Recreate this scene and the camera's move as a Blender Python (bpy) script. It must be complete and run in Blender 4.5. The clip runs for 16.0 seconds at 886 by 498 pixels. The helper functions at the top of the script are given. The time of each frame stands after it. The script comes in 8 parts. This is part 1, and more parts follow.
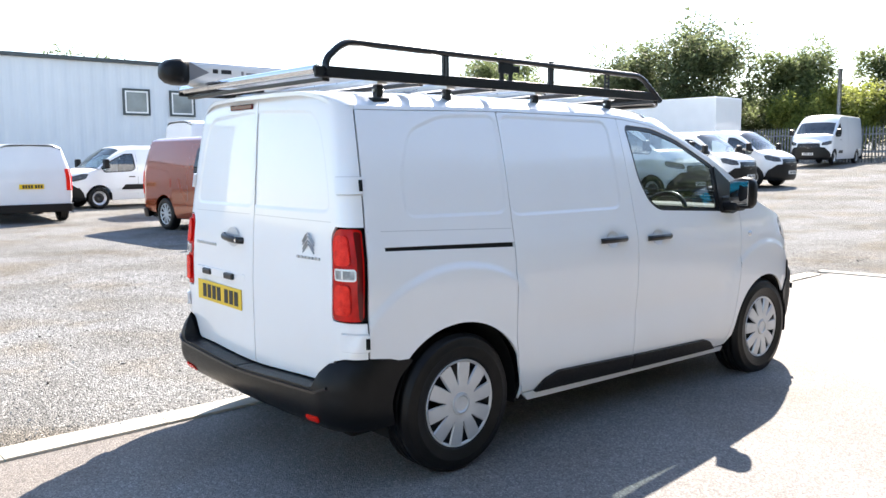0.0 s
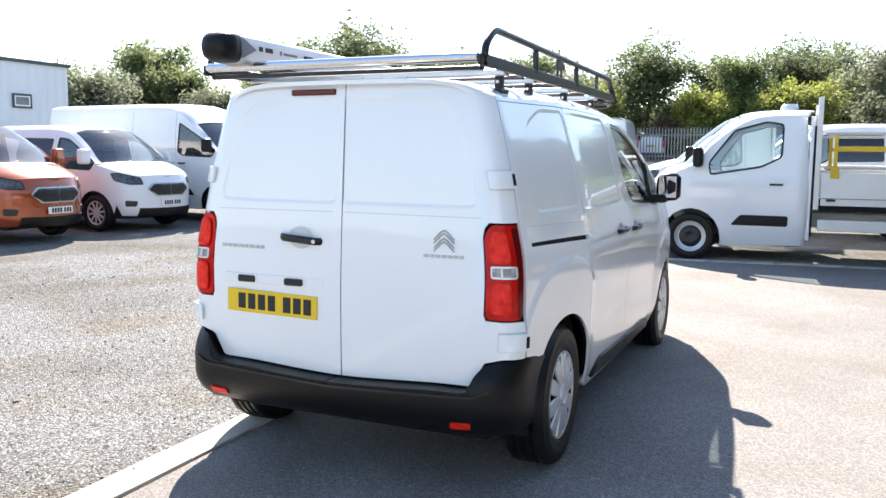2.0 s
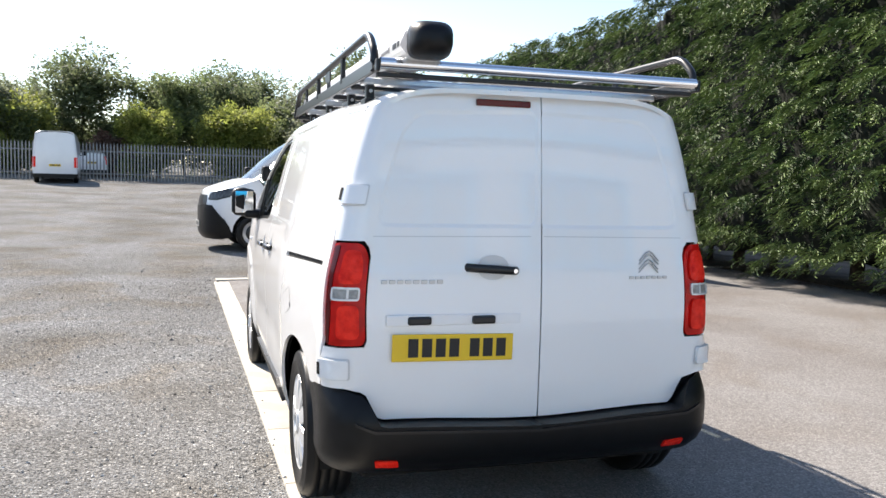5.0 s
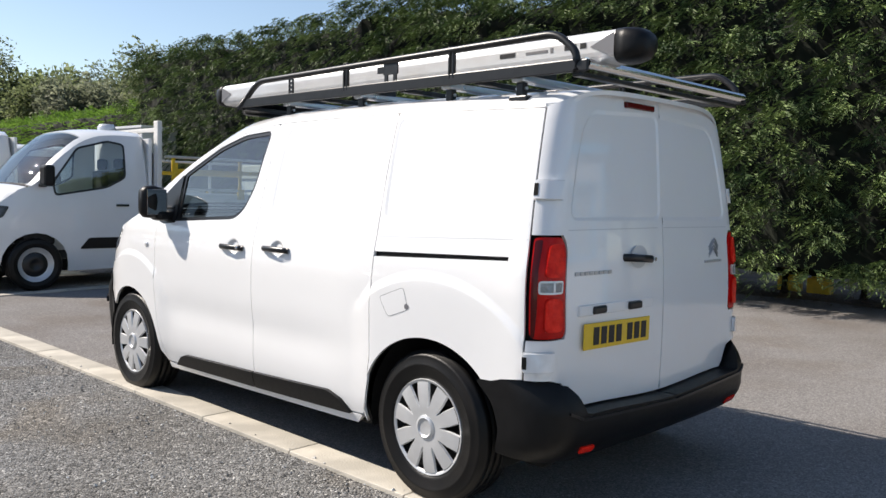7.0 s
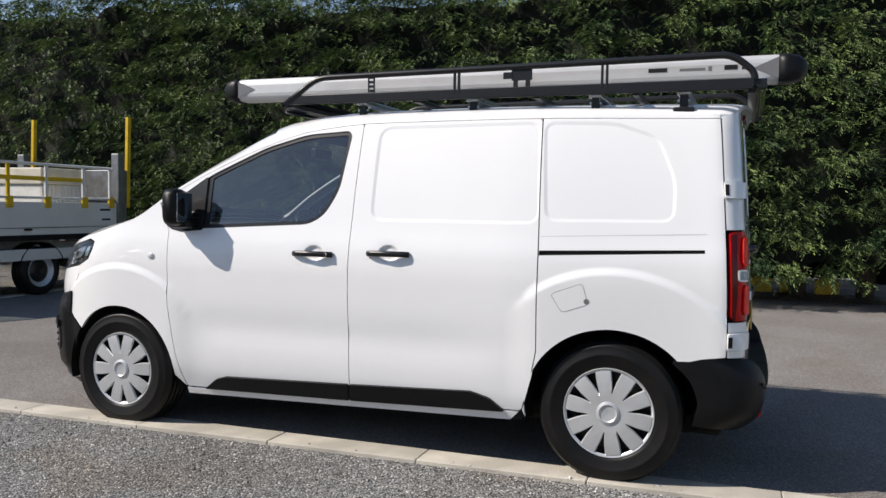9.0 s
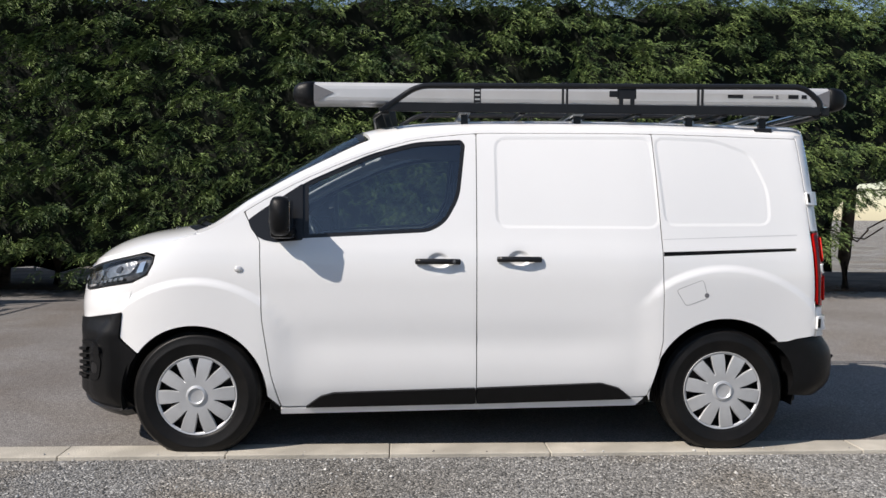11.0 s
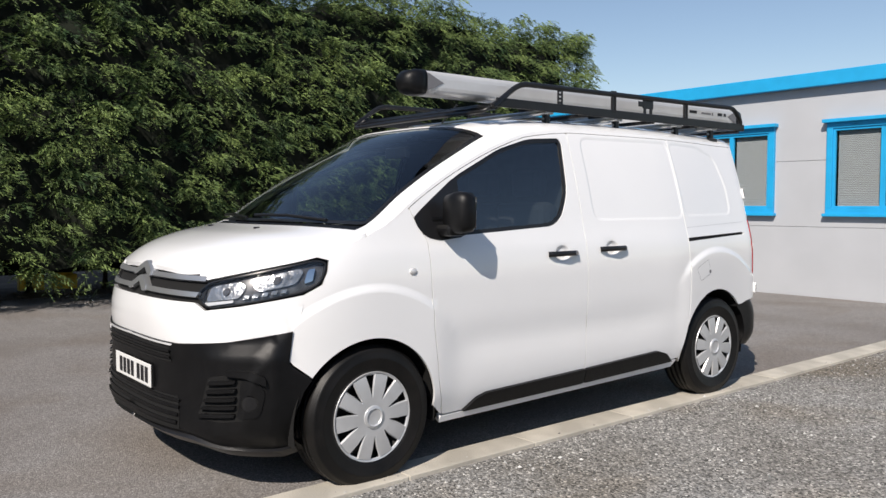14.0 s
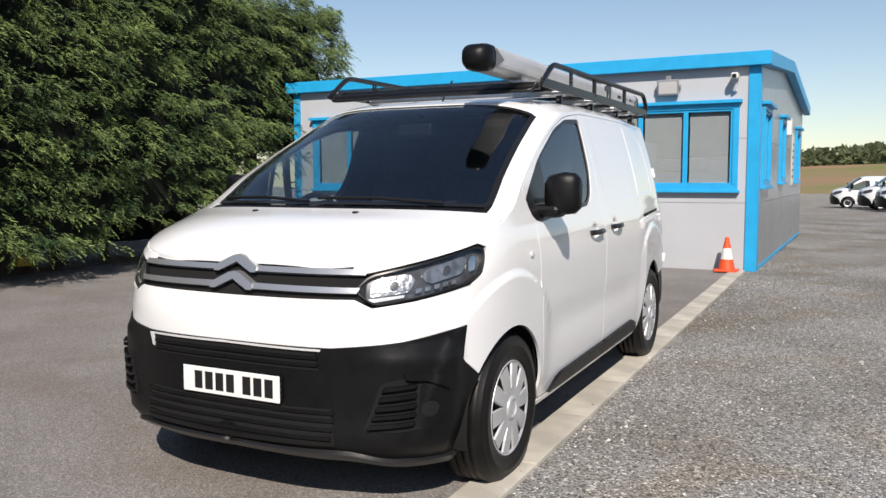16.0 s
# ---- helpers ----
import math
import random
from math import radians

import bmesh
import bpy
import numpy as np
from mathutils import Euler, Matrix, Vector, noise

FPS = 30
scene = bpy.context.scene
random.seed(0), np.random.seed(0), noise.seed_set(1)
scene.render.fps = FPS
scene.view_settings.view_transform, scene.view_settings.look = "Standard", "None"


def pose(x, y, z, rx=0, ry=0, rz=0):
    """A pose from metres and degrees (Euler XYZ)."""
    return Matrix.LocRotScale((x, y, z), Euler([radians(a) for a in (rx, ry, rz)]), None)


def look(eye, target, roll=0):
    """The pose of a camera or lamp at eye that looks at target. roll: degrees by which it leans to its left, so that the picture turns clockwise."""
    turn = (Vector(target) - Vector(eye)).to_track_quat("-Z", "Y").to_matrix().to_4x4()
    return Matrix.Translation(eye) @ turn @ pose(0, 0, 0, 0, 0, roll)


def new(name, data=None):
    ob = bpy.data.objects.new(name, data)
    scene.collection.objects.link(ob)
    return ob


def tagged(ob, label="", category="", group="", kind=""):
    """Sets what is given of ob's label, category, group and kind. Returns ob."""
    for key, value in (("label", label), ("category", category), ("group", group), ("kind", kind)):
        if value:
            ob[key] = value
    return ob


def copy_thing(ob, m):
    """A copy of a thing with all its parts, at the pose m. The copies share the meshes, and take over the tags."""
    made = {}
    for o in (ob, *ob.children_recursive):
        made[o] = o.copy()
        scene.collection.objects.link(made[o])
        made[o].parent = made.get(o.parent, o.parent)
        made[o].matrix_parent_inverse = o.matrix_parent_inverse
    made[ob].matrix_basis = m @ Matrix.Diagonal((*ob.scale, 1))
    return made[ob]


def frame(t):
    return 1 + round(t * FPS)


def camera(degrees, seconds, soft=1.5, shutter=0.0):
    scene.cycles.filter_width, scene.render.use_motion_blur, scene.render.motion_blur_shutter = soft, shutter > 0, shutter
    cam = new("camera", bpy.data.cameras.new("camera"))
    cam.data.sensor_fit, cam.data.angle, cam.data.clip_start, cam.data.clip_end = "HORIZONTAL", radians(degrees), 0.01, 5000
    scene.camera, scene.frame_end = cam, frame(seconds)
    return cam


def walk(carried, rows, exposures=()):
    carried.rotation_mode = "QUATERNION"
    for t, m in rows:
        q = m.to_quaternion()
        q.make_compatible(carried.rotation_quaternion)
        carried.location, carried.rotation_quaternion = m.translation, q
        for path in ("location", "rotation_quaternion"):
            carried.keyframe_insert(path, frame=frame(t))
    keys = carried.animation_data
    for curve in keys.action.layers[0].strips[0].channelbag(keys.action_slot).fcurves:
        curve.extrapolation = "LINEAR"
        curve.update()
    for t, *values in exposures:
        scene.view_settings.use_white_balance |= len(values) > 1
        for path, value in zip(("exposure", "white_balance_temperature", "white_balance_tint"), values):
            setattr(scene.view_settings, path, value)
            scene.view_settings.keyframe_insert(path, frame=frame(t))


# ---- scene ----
cam = camera(56.85, 16.0)

PATH = [
    (0, (-2.618, -3.810, 1.545), (-1.3122, -2.3109, 1.3243), -0.31),
    (0.5, (-2.954, -3.399, 1.557), (-1.5086, -2.0347, 1.3328), -0.20),
    (1, (-3.342, -2.944, 1.558), (-1.7556, -1.7464, 1.3337), -0.05),
    (1.5, (-3.597, -2.501, 1.545), (-1.8978, -1.4723, 1.3134), 0.16),
    (2, (-3.859, -1.972, 1.533), (-2.0417, -1.1686, 1.3027), 0.48),
    (2.5, (-3.979, -1.447, 1.503), (-2.0708, -0.8822, 1.3006), 0.69),
    (3, (-4.014, -0.893, 1.514), (-2.0571, -0.5290, 1.3196), 0.74),
    (3.5, (-4.029, -0.369, 1.512), (-2.0411, -0.2372, 1.3303), 1.01),
    (4, (-3.969, 0.178, 1.518), (-1.9793, 0.0818, 1.3433), 1.08),
    (4.2, (-3.947, 0.474, 1.528), (-1.9671, 0.2535, 1.3511), 1.29),
    (4.7, (-3.856, 1.061, 1.508), (-1.9164, 0.6044, 1.3400), 1.42),
    (5.25, (-3.677, 1.689, 1.446), (-1.8103, 0.9883, 1.2923), 1.50),
    (5.8, (-3.409, 2.283, 1.385), (-1.6464, 1.3480, 1.2448), 1.50),
    (6.3, (-3.081, 2.782, 1.369), (-1.4469, 1.6367, 1.2342), 1.45),
    (6.5, (-2.976, 3.002, 1.392), (-1.4091, 1.7654, 1.2639), 1.44),
    (7, (-2.575, 3.454, 1.393), (-1.1727, 2.0341, 1.2613), 1.37),
    (7.5, (-2.171, 3.887, 1.372), (-0.9319, 2.3219, 1.2532), 1.26),
    (8, (-1.659, 4.248, 1.352), (-0.5751, 2.5707, 1.2416), 1.17),
    (8.5, (-1.151, 4.568, 1.343), (-0.2559, 2.7822, 1.2368), 1.02),
    (9, (-0.590, 4.844, 1.322), (0.1061, 2.9712, 1.2220), 0.85),
    (9.5, (-0.056, 5.032, 1.349), (0.4608, 3.1019, 1.2502), 0.70),
    (10, (0.519, 5.211, 1.336), (0.8661, 3.2438, 1.2434), 0.54),
    (10.6, (1.221, 5.362, 1.336), (1.3315, 3.3672, 1.2461), 0.43),
    (11.15, (1.906, 5.383, 1.328), (1.7733, 3.3898, 1.2388), 0.42),
    (11.7, (2.594, 5.300, 1.323), (2.2180, 3.3382, 1.2329), 0.39),
    (12.3, (3.309, 5.100, 1.332), (2.6926, 3.1994, 1.2407), 0.25),
    (12.5, (3.522, 5.009, 1.345), (2.8145, 3.1407, 1.2546), 0.18),
    (13, (4.102, 4.801, 1.357), (3.2315, 3.0026, 1.2654), -0.02),
    (13.5, (4.587, 4.524, 1.342), (3.5283, 2.8298, 1.2506), -0.02),
    (14, (5.070, 4.173, 1.347), (3.8193, 2.6165, 1.2377), -0.02),
    (14.5, (5.471, 3.826, 1.364), (4.0639, 2.4100, 1.2501), -0.09),
    (15, (5.812, 3.349, 1.364), (4.2776, 2.0726, 1.2394), -0.22),
    (15.5, (6.089, 2.874, 1.350), (4.4446, 1.7433, 1.2162), -0.31),
    (16, (6.332, 2.348, 1.374), (4.5575, 1.4419, 1.2055), -0.14),
]
EXPOSURES = [(0, 2.16, 6900, 12.5), (1.5, 2.13, 6900, 12.5), (2.2, 2.01, 6900, 12.5), (3, 1.86, 6900, 12.5), (4, 1.77, 6900, 12.5), (6.5, 0.9, 6900, 12.5), (8, 0.47, 6760, 13), (10, 0.27, 6740, 13), (13, 0.25, 6760, 13), (16, 0.33, 6850, 13.5)]
walk(cam, [(t, look(eye, target, roll)) for t, eye, target, roll in PATH], EXPOSURES)

# ---- world and sun ----
SUN_AZ, SUN_EL = radians(28.7), radians(41.2)
world = bpy.data.worlds.new("world")
scene.world = world
world.use_nodes = True
wn, wl = world.node_tree.nodes, world.node_tree.links
sky = wn.new("ShaderNodeTexSky")
sky.sky_type = "NISHITA"
sky.sun_disc = False
sky.sun_elevation = SUN_EL
sky.sun_rotation = radians(90) - SUN_AZ
sky.air_density, sky.dust_density, sky.ozone_density = 1.0, 0.3, 1.6
bg = wn["Background"]
bg.inputs["Strength"].default_value = 0.092
wl.new(sky.outputs["Color"], bg.inputs["Color"])
sun_data = bpy.data.lights.new("sun", "SUN")
sun_data.energy, sun_data.angle, sun_data.color = 4.5, radians(0.53), (1.0, 0.955, 0.88)
sun = new("sun", sun_data)
sun.matrix_world = look((30 * math.cos(SUN_AZ), 30 * math.sin(SUN_AZ), 30 * math.tan(SUN_EL)), (0, 0, 0))


# ---- materials ----
def mat(name, color, rough=0.5, metal=0.0, coat=0.0, vary=0.0, scale=8.0, bump=0.0, bump_scale=60.0, spec=0.5,
        color2=None, trans=0.0, ior=1.45, emit=0.0, island=0.0, per_object=0.0, rough_vary=0.0):
    m = bpy.data.materials.new(name)
    m.use_nodes = True
    n, l = m.node_tree.nodes, m.node_tree.links
    p = n["Principled BSDF"]
    p.inputs["Base Color"].default_value = (*color, 1)
    p.inputs["Roughness"].default_value = rough
    p.inputs["Metallic"].default_value = metal
    p.inputs["Coat Weight"].default_value = coat
    p.inputs["Coat Roughness"].default_value = 0.04
    p.inputs["Specular IOR Level"].default_value = spec
    p.inputs["Transmission Weight"].default_value = trans
    p.inputs["IOR"].default_value = ior
    if emit:
        p.inputs["Emission Color"].default_value = (*color, 1)
        p.inputs["Emission Strength"].default_value = emit
    co = n.new("ShaderNodeTexCoord").outputs["Object"]
    if vary or color2 or island or per_object:
        big = n.new("ShaderNodeTexNoise")
        big.inputs["Scale"].default_value, big.inputs["Detail"].default_value = scale, 6
        l.new(co, big.inputs["Vector"])
        mix = n.new("ShaderNodeMix")
        mix.data_type = "RGBA"
        c2 = color2 or tuple(c * (1 - vary) for c in color)
        mix.inputs["A"].default_value, mix.inputs["B"].default_value = (*color, 1), (*c2, 1)
        ramp = n.new("ShaderNodeMapRange")
        ramp.inputs["From Min"].default_value, ramp.inputs["From Max"].default_value = 0.35, 0.65
        l.new(big.outputs["Fac"], ramp.inputs["Value"])
        l.new(ramp.outputs["Result"], mix.inputs["Factor"])
        out = mix.outputs["Result"]
        if island or per_object:
            hsv = n.new("ShaderNodeHueSaturation")
            rng = n.new("ShaderNodeMapRange")
            amount = island or per_object
            rng.inputs["To Min"].default_value, rng.inputs["To Max"].default_value = 1 - amount, 1 + amount
            src = n.new("ShaderNodeNewGeometry").outputs["Random Per Island"] if island else n.new("ShaderNodeObjectInfo").outputs["Random"]
            l.new(src, rng.inputs["Value"])
            l.new(rng.outputs["Result"], hsv.inputs["Value"])
            l.new(out, hsv.inputs["Color"])
            out = hsv.outputs["Color"]
        l.new(out, p.inputs["Base Color"])
    if rough_vary:
        rn = n.new("ShaderNodeTexNoise")
        rn.inputs["Scale"].default_value, rn.inputs["Detail"].default_value = scale * 2.3, 5
        l.new(co, rn.inputs["Vector"])
        rr = n.new("ShaderNodeMapRange")
        rr.inputs["To Min"].default_value, rr.inputs["To Max"].default_value = max(0.02, rough - rough_vary), min(1, rough + rough_vary)
        l.new(rn.outputs["Fac"], rr.inputs["Value"])
        l.new(rr.outputs["Result"], p.inputs["Roughness"])
    if bump:
        fine = n.new("ShaderNodeTexNoise")
        fine.inputs["Scale"].default_value, fine.inputs["Detail"].default_value = bump_scale, 4
        l.new(co, fine.inputs["Vector"])
        b = n.new("ShaderNodeBump")
        b.inputs["Strength"].default_value, b.inputs["Distance"].default_value = bump, 0.01
        l.new(fine.outputs["Fac"], b.inputs["Height"])
        l.new(b.outputs["Normal"], p.inputs["Normal"])
    return m


def ground_mat(name, dark, light, stone, fleck, patch, patch_scale, bump, stain=(1, 1, 1), grit=0.4, sheen=0.1):
    """Loose or bound stone: cells of stone size in mixed tones, over large soft patches."""
    m = bpy.data.materials.new(name)
    m.use_nodes = True
    n, l = m.node_tree.nodes, m.node_tree.links
    p = n["Principled BSDF"]
    p.inputs["Roughness"].default_value = 0.9 if grit > 0.2 else 0.72
    p.inputs["Diffuse Roughness"].default_value = grit
    p.inputs["Specular IOR Level"].default_value = sheen
    co = n.new("ShaderNodeTexCoord").outputs["Object"]
    cells = n.new("ShaderNodeTexVoronoi")
    cells.inputs["Scale"].default_value = stone
    l.new(co, cells.inputs["Vector"])
    grey = n.new("ShaderNodeRGBToBW")
    l.new(cells.outputs["Color"], grey.inputs["Color"])
    ramp = n.new("ShaderNodeValToRGB")
    e = ramp.color_ramp.elements
    e[0].position, e[0].color = 0.15, (*dark, 1)
    e[1].position, e[1].color = 0.8, (*light, 1)
    f = e.new(0.93)
    f.color = (*fleck, 1)
    l.new(grey.outputs["Val"], ramp.inputs["Fac"])
    big = n.new("ShaderNodeTexNoise")
    big.inputs["Scale"].default_value, big.inputs["Detail"].default_value = patch_scale, 7
    l.new(co, big.inputs["Vector"])
    rng = n.new("ShaderNodeMapRange")
    rng.inputs["From Min"].default_value, rng.inputs["From Max"].default_value = 0.4, 0.68
    l.new(big.outputs["Fac"], rng.inputs["Value"])
    mix = n.new("ShaderNodeMix")
    mix.data_type, mix.blend_type = "RGBA", "MULTIPLY"
    mix.inputs["B"].default_value = (*patch, 1)
    l.new(rng.outputs["Result"], mix.inputs["Factor"])
    l.new(ramp.outputs["Color"], mix.inputs["A"])
    # earthy stains of their own shape
    soil = n.new("ShaderNodeTexNoise")
    soil.inputs["Scale"].default_value, soil.inputs["Detail"].default_value, soil.inputs["Distortion"].default_value = 0.9, 8, 0.6
    l.new(co, soil.inputs["Vector"])
    rng2 = n.new("ShaderNodeMapRange")
    rng2.inputs["From Min"].default_value, rng2.inputs["From Max"].default_value = 0.5, 0.66
    l.new(soil.outputs["Fac"], rng2.inputs["Value"])
    mix2 = n.new("ShaderNodeMix")
    mix2.data_type, mix2.blend_type = "RGBA", "MULTIPLY"
    mix2.inputs["B"].default_value = (*stain, 1)
    l.new(rng2.outputs["Result"], mix2.inputs["Factor"])
    l.new(mix.outputs["Result"], mix2.inputs["A"])
    l.new(mix2.outputs["Result"], p.inputs["Base Color"])
    b = n.new("ShaderNodeBump")
    b.inputs["Strength"].default_value, b.inputs["Distance"].default_value = bump, 0.012
    b.invert = True
    l.new(cells.outputs["Distance"], b.inputs["Height"])
    l.new(b.outputs["Normal"], p.inputs["Normal"])
    return m


M_GRAVEL = ground_mat("gravel", (0.085, 0.085, 0.083), (0.38, 0.376, 0.366), 88, (0.74, 0.73, 0.70), (0.66, 0.625, 0.575), 0.55, 1.0, (0.93, 0.85, 0.75))
M_ASPHALT = ground_mat("asphalt", (0.14, 0.133, 0.128), (0.285, 0.270, 0.258), 130, (0.38, 0.365, 0.35), (0.8, 0.77, 0.75), 0.6, 0.35, (0.9, 0.86, 0.82), 0.15, 0.14)
M_CONCRETE = mat("concrete", (0.56, 0.52, 0.445), 0.9, vary=0.3, scale=3.0, bump=0.4, bump_scale=90, per_object=0.06)
M_PAINT = mat("white_paint", (0.84, 0.842, 0.842), 0.28, coat=1.0, vary=0.015, scale=3)
M_PLASTIC = mat("black_plastic", (0.006, 0.006, 0.0065), 0.42, spec=0.3, vary=0.3, scale=20, bump=0.08, bump_scale=900, rough_vary=0.07)
M_TRIM = mat("satin_black", (0.012, 0.012, 0.013), 0.3)
M_GAP = mat("gap_black", (0.004, 0.004, 0.004), 0.9)
M_RUBBER = mat("rubber", (0.022, 0.021, 0.02), 0.75, vary=0.4, scale=14, bump=0.15, bump_scale=250)
M_TYRE = mat("tyre", (0.006, 0.006, 0.006), 0.42, spec=0.28, color2=(0.011, 0.010, 0.0095), scale=9, bump=0.12, bump_scale=200)
M_SILVER = mat("silver_wheel", (0.62, 0.63, 0.64), 0.38, metal=0.45, vary=0.1, scale=12)
M_CHROME = mat("chrome", (0.72, 0.73, 0.74), 0.12, metal=1.0)
M_MIRROR = mat("mirror_glass", (0.32, 0.33, 0.34), 0.02, metal=1.0)
M_ALU = mat("aluminium", (0.62, 0.63, 0.64), 0.3, metal=1.0, vary=0.12, scale=9, rough_vary=0.08)
M_TUBE = mat("anodised_tube", (0.66, 0.66, 0.66), 0.42, metal=0.35, vary=0.1, scale=5)
M_BLACKTUBE = mat("black_steel", (0.013, 0.013, 0.014), 0.35, vary=0.3, scale=15)
M_RED = mat("red_lens", (0.95, 0.035, 0.018), 0.18, color2=(0.7, 0.010, 0.006), scale=26, coat=0.06, spec=0.16, bump=0.6, bump_scale=75)
M_REDBASE = mat("red_lamp_base", (0.66, 0.010, 0.008), 0.14, color2=(0.42, 0.006, 0.005), scale=14, coat=0.08, spec=0.18)
M_REDDARK = mat("dark_red_lens", (0.10, 0.004, 0.005), 0.15, coat=0.15, spec=0.3)
M_CLEAR = mat("clear_lens", (0.72, 0.72, 0.72), 0.1, metal=0.3, coat=1.0, bump=0.3, bump_scale=140)
M_YELLOW = mat("yellow_plate", (0.8, 0.52, 0.015), 0.35, coat=0.3)
M_WHITEPLATE = mat("white_plate", (0.78, 0.78, 0.76), 0.35, coat=0.3)
M_INK = mat("ink_black", (0.012, 0.012, 0.014), 0.45)
M_GREYINK = mat("ink_grey", (0.16, 0.16, 0.17), 0.5)
M_CABIN = mat("cabin_grey", (0.035, 0.036, 0.04), 0.75, vary=0.4, scale=25)
M_SEAT = mat("seat_cloth", (0.03, 0.031, 0.036), 0.95, vary=0.5, scale=120)
M_ORANGE = mat("orange_paint", (0.33, 0.062, 0.014), 0.25, metal=0.4, coat=1.0, vary=0.06, scale=4)
M_LENSGREY = mat("headlamp_inner", (0.11, 0.113, 0.12), 0.25, metal=0.3, color2=(0.045, 0.046, 0.05), scale=18)
M_MIRRORED = mat("headlamp_reflector", (0.44, 0.45, 0.46), 0.24, metal=0.8, color2=(0.22, 0.225, 0.23), scale=30, bump=0.5, bump_scale=45)


def leaf_mat(name, dark, light, scale, island, shine=0.38):
    """Thin leaves: light falls on them and partly through them; tone varies from clump to clump and blade to blade."""
    m = mat(name, dark, 0.6, color2=light, scale=scale, island=island, spec=0.25)
    n, l = m.node_tree.nodes, m.node_tree.links
    p = n["Principled BSDF"]
    t, mix = n.new("ShaderNodeBsdfTranslucent"), n.new("ShaderNodeMixShader")
    mix.inputs["Fac"].default_value = shine
    l.new(p.inputs["Base Color"].links[0].from_socket, t.inputs["Color"])
    l.new(p.outputs["BSDF"], mix.inputs[1])
    l.new(t.outputs["BSDF"], mix.inputs[2])
    l.new(mix.outputs["Shader"], n["Material Output"].inputs["Surface"])
    return m


def glass_mat(name, tint, clear, mirror=0.09):
    """Window glass: a tinted see-through pane whose gloss grows towards a grazing angle, alike from both sides."""
    m = bpy.data.materials.new(name)
    m.use_nodes = True
    n, l = m.node_tree.nodes, m.node_tree.links
    n.remove(n["Principled BSDF"])
    t, g, mix, f = n.new("ShaderNodeBsdfTransparent"), n.new("ShaderNodeBsdfGlossy"), n.new("ShaderNodeMixShader"), n.new("ShaderNodeLayerWeight")
    t.inputs["Color"].default_value = (*(c * clear for c in tint), 1)
    g.inputs["Roughness"].default_value = 0.01
    f.inputs["Blend"].default_value = 0.5
    power, rng = n.new("ShaderNodeMath"), n.new("ShaderNodeMapRange")
    power.operation = "POWER"
    power.inputs[1].default_value = 4.5
    rng.inputs["To Min"].default_value = mirror
    l.new(f.outputs["Facing"], power.inputs[0])
    l.new(power.outputs["Value"], rng.inputs["Value"])
    l.new(rng.outputs["Result"], mix.inputs["Fac"])
    l.new(t.outputs["BSDF"], mix.inputs[1])
    l.new(g.outputs["BSDF"], mix.inputs[2])
    l.new(mix.outputs["Shader"], n["Material Output"].inputs["Surface"])
    return m


M_GLASS = glass_mat("van_glass", (0.84, 0.93, 0.93), 0.86, 0.18)
M_LAMPGLASS = glass_mat("lamp_glass", (1.0, 1.0, 1.0), 0.97, 0.05)
M_OFFICEGLASS = glass_mat("office_glass", (0.88, 0.92, 0.93), 0.9, 0.07)
M_DARKGLASS = mat("dark_glass", (0.012, 0.015, 0.018), 0.03, spec=0.7)


# ---- building helpers ----
def mesh_ob(name, verts, faces, material, parent=None, label="", smooth=False):
    me = bpy.data.meshes.new(name)
    me.from_pydata([tuple(v) for v in verts], [], faces)
    if material:
        me.materials.append(material)
    if smooth:
        me.polygons.foreach_set("use_smooth", [True] * len(me.polygons))
    me.update()
    ob = new(name, me)
    if parent:
        ob.parent = parent
    if label:
        ob["label"] = label
    return ob


def part(name, bm, material, parent=None, label="", smooth=False):
    me = bpy.data.meshes.new(name)
    bm.to_mesh(me)
    bm.free()
    me.materials.append(material)
    if smooth:
        me.polygons.foreach_set("use_smooth", [True] * len(me.polygons))
    ob = new(name, me)
    if parent:
        ob.parent = parent
    if label:
        ob["label"] = label
    return ob


def thing(name, at, label, category, group="", kind=""):
    ob = new(name)
    ob.matrix_basis = at
    return tagged(ob, label, category, group, kind)


def box(bm, x0, x1, y0, y1, z0, z1, bevel=0.0, m=None):
    """A box between two corners, with its edges rounded."""
    r = bmesh.ops.create_cube(bm, size=1)
    vs = r["verts"]
    for v in vs:
        v.co = Vector((x0 + (v.co.x + 0.5) * (x1 - x0), y0 + (v.co.y + 0.5) * (y1 - y0), z0 + (v.co.z + 0.5) * (z1 - z0)))
    if bevel:
        es = list({e for v in vs for e in v.link_edges})
        r = bmesh.ops.bevel(bm, geom=es, offset=bevel, segments=2, affect="EDGES", profile=0.5)
        vs = list({v for f in r["faces"] for v in f.verts} | {v for v in vs if v.is_valid})
    if m is not None:
        for v in vs:
            v.co = m @ v.co
    return vs


def boxes(*specs, bevel=0.0):
    bm = bmesh.new()
    for s in specs:
        box(bm, *s, bevel=bevel)
    return bm


def lathe(bm, profile, segs=48, m=None, axis="y"):
    """Spin (radius, along) pairs round an axis."""
    rings = []
    for r, h in profile:
        ring = []
        for k in range(segs):
            a = 2 * math.pi * k / segs
            co = Vector((r * math.cos(a), h, r * math.sin(a))) if axis == "y" else Vector((r * math.cos(a), r * math.sin(a), h))
            ring.append(bm.verts.new(m @ co if m is not None else co))
        rings.append(ring)
    for a, b in zip(rings, rings[1:]):
        for k in range(segs):
            bm.faces.new((a[k], a[(k + 1) % segs], b[(k + 1) % segs], b[k]))
    return rings


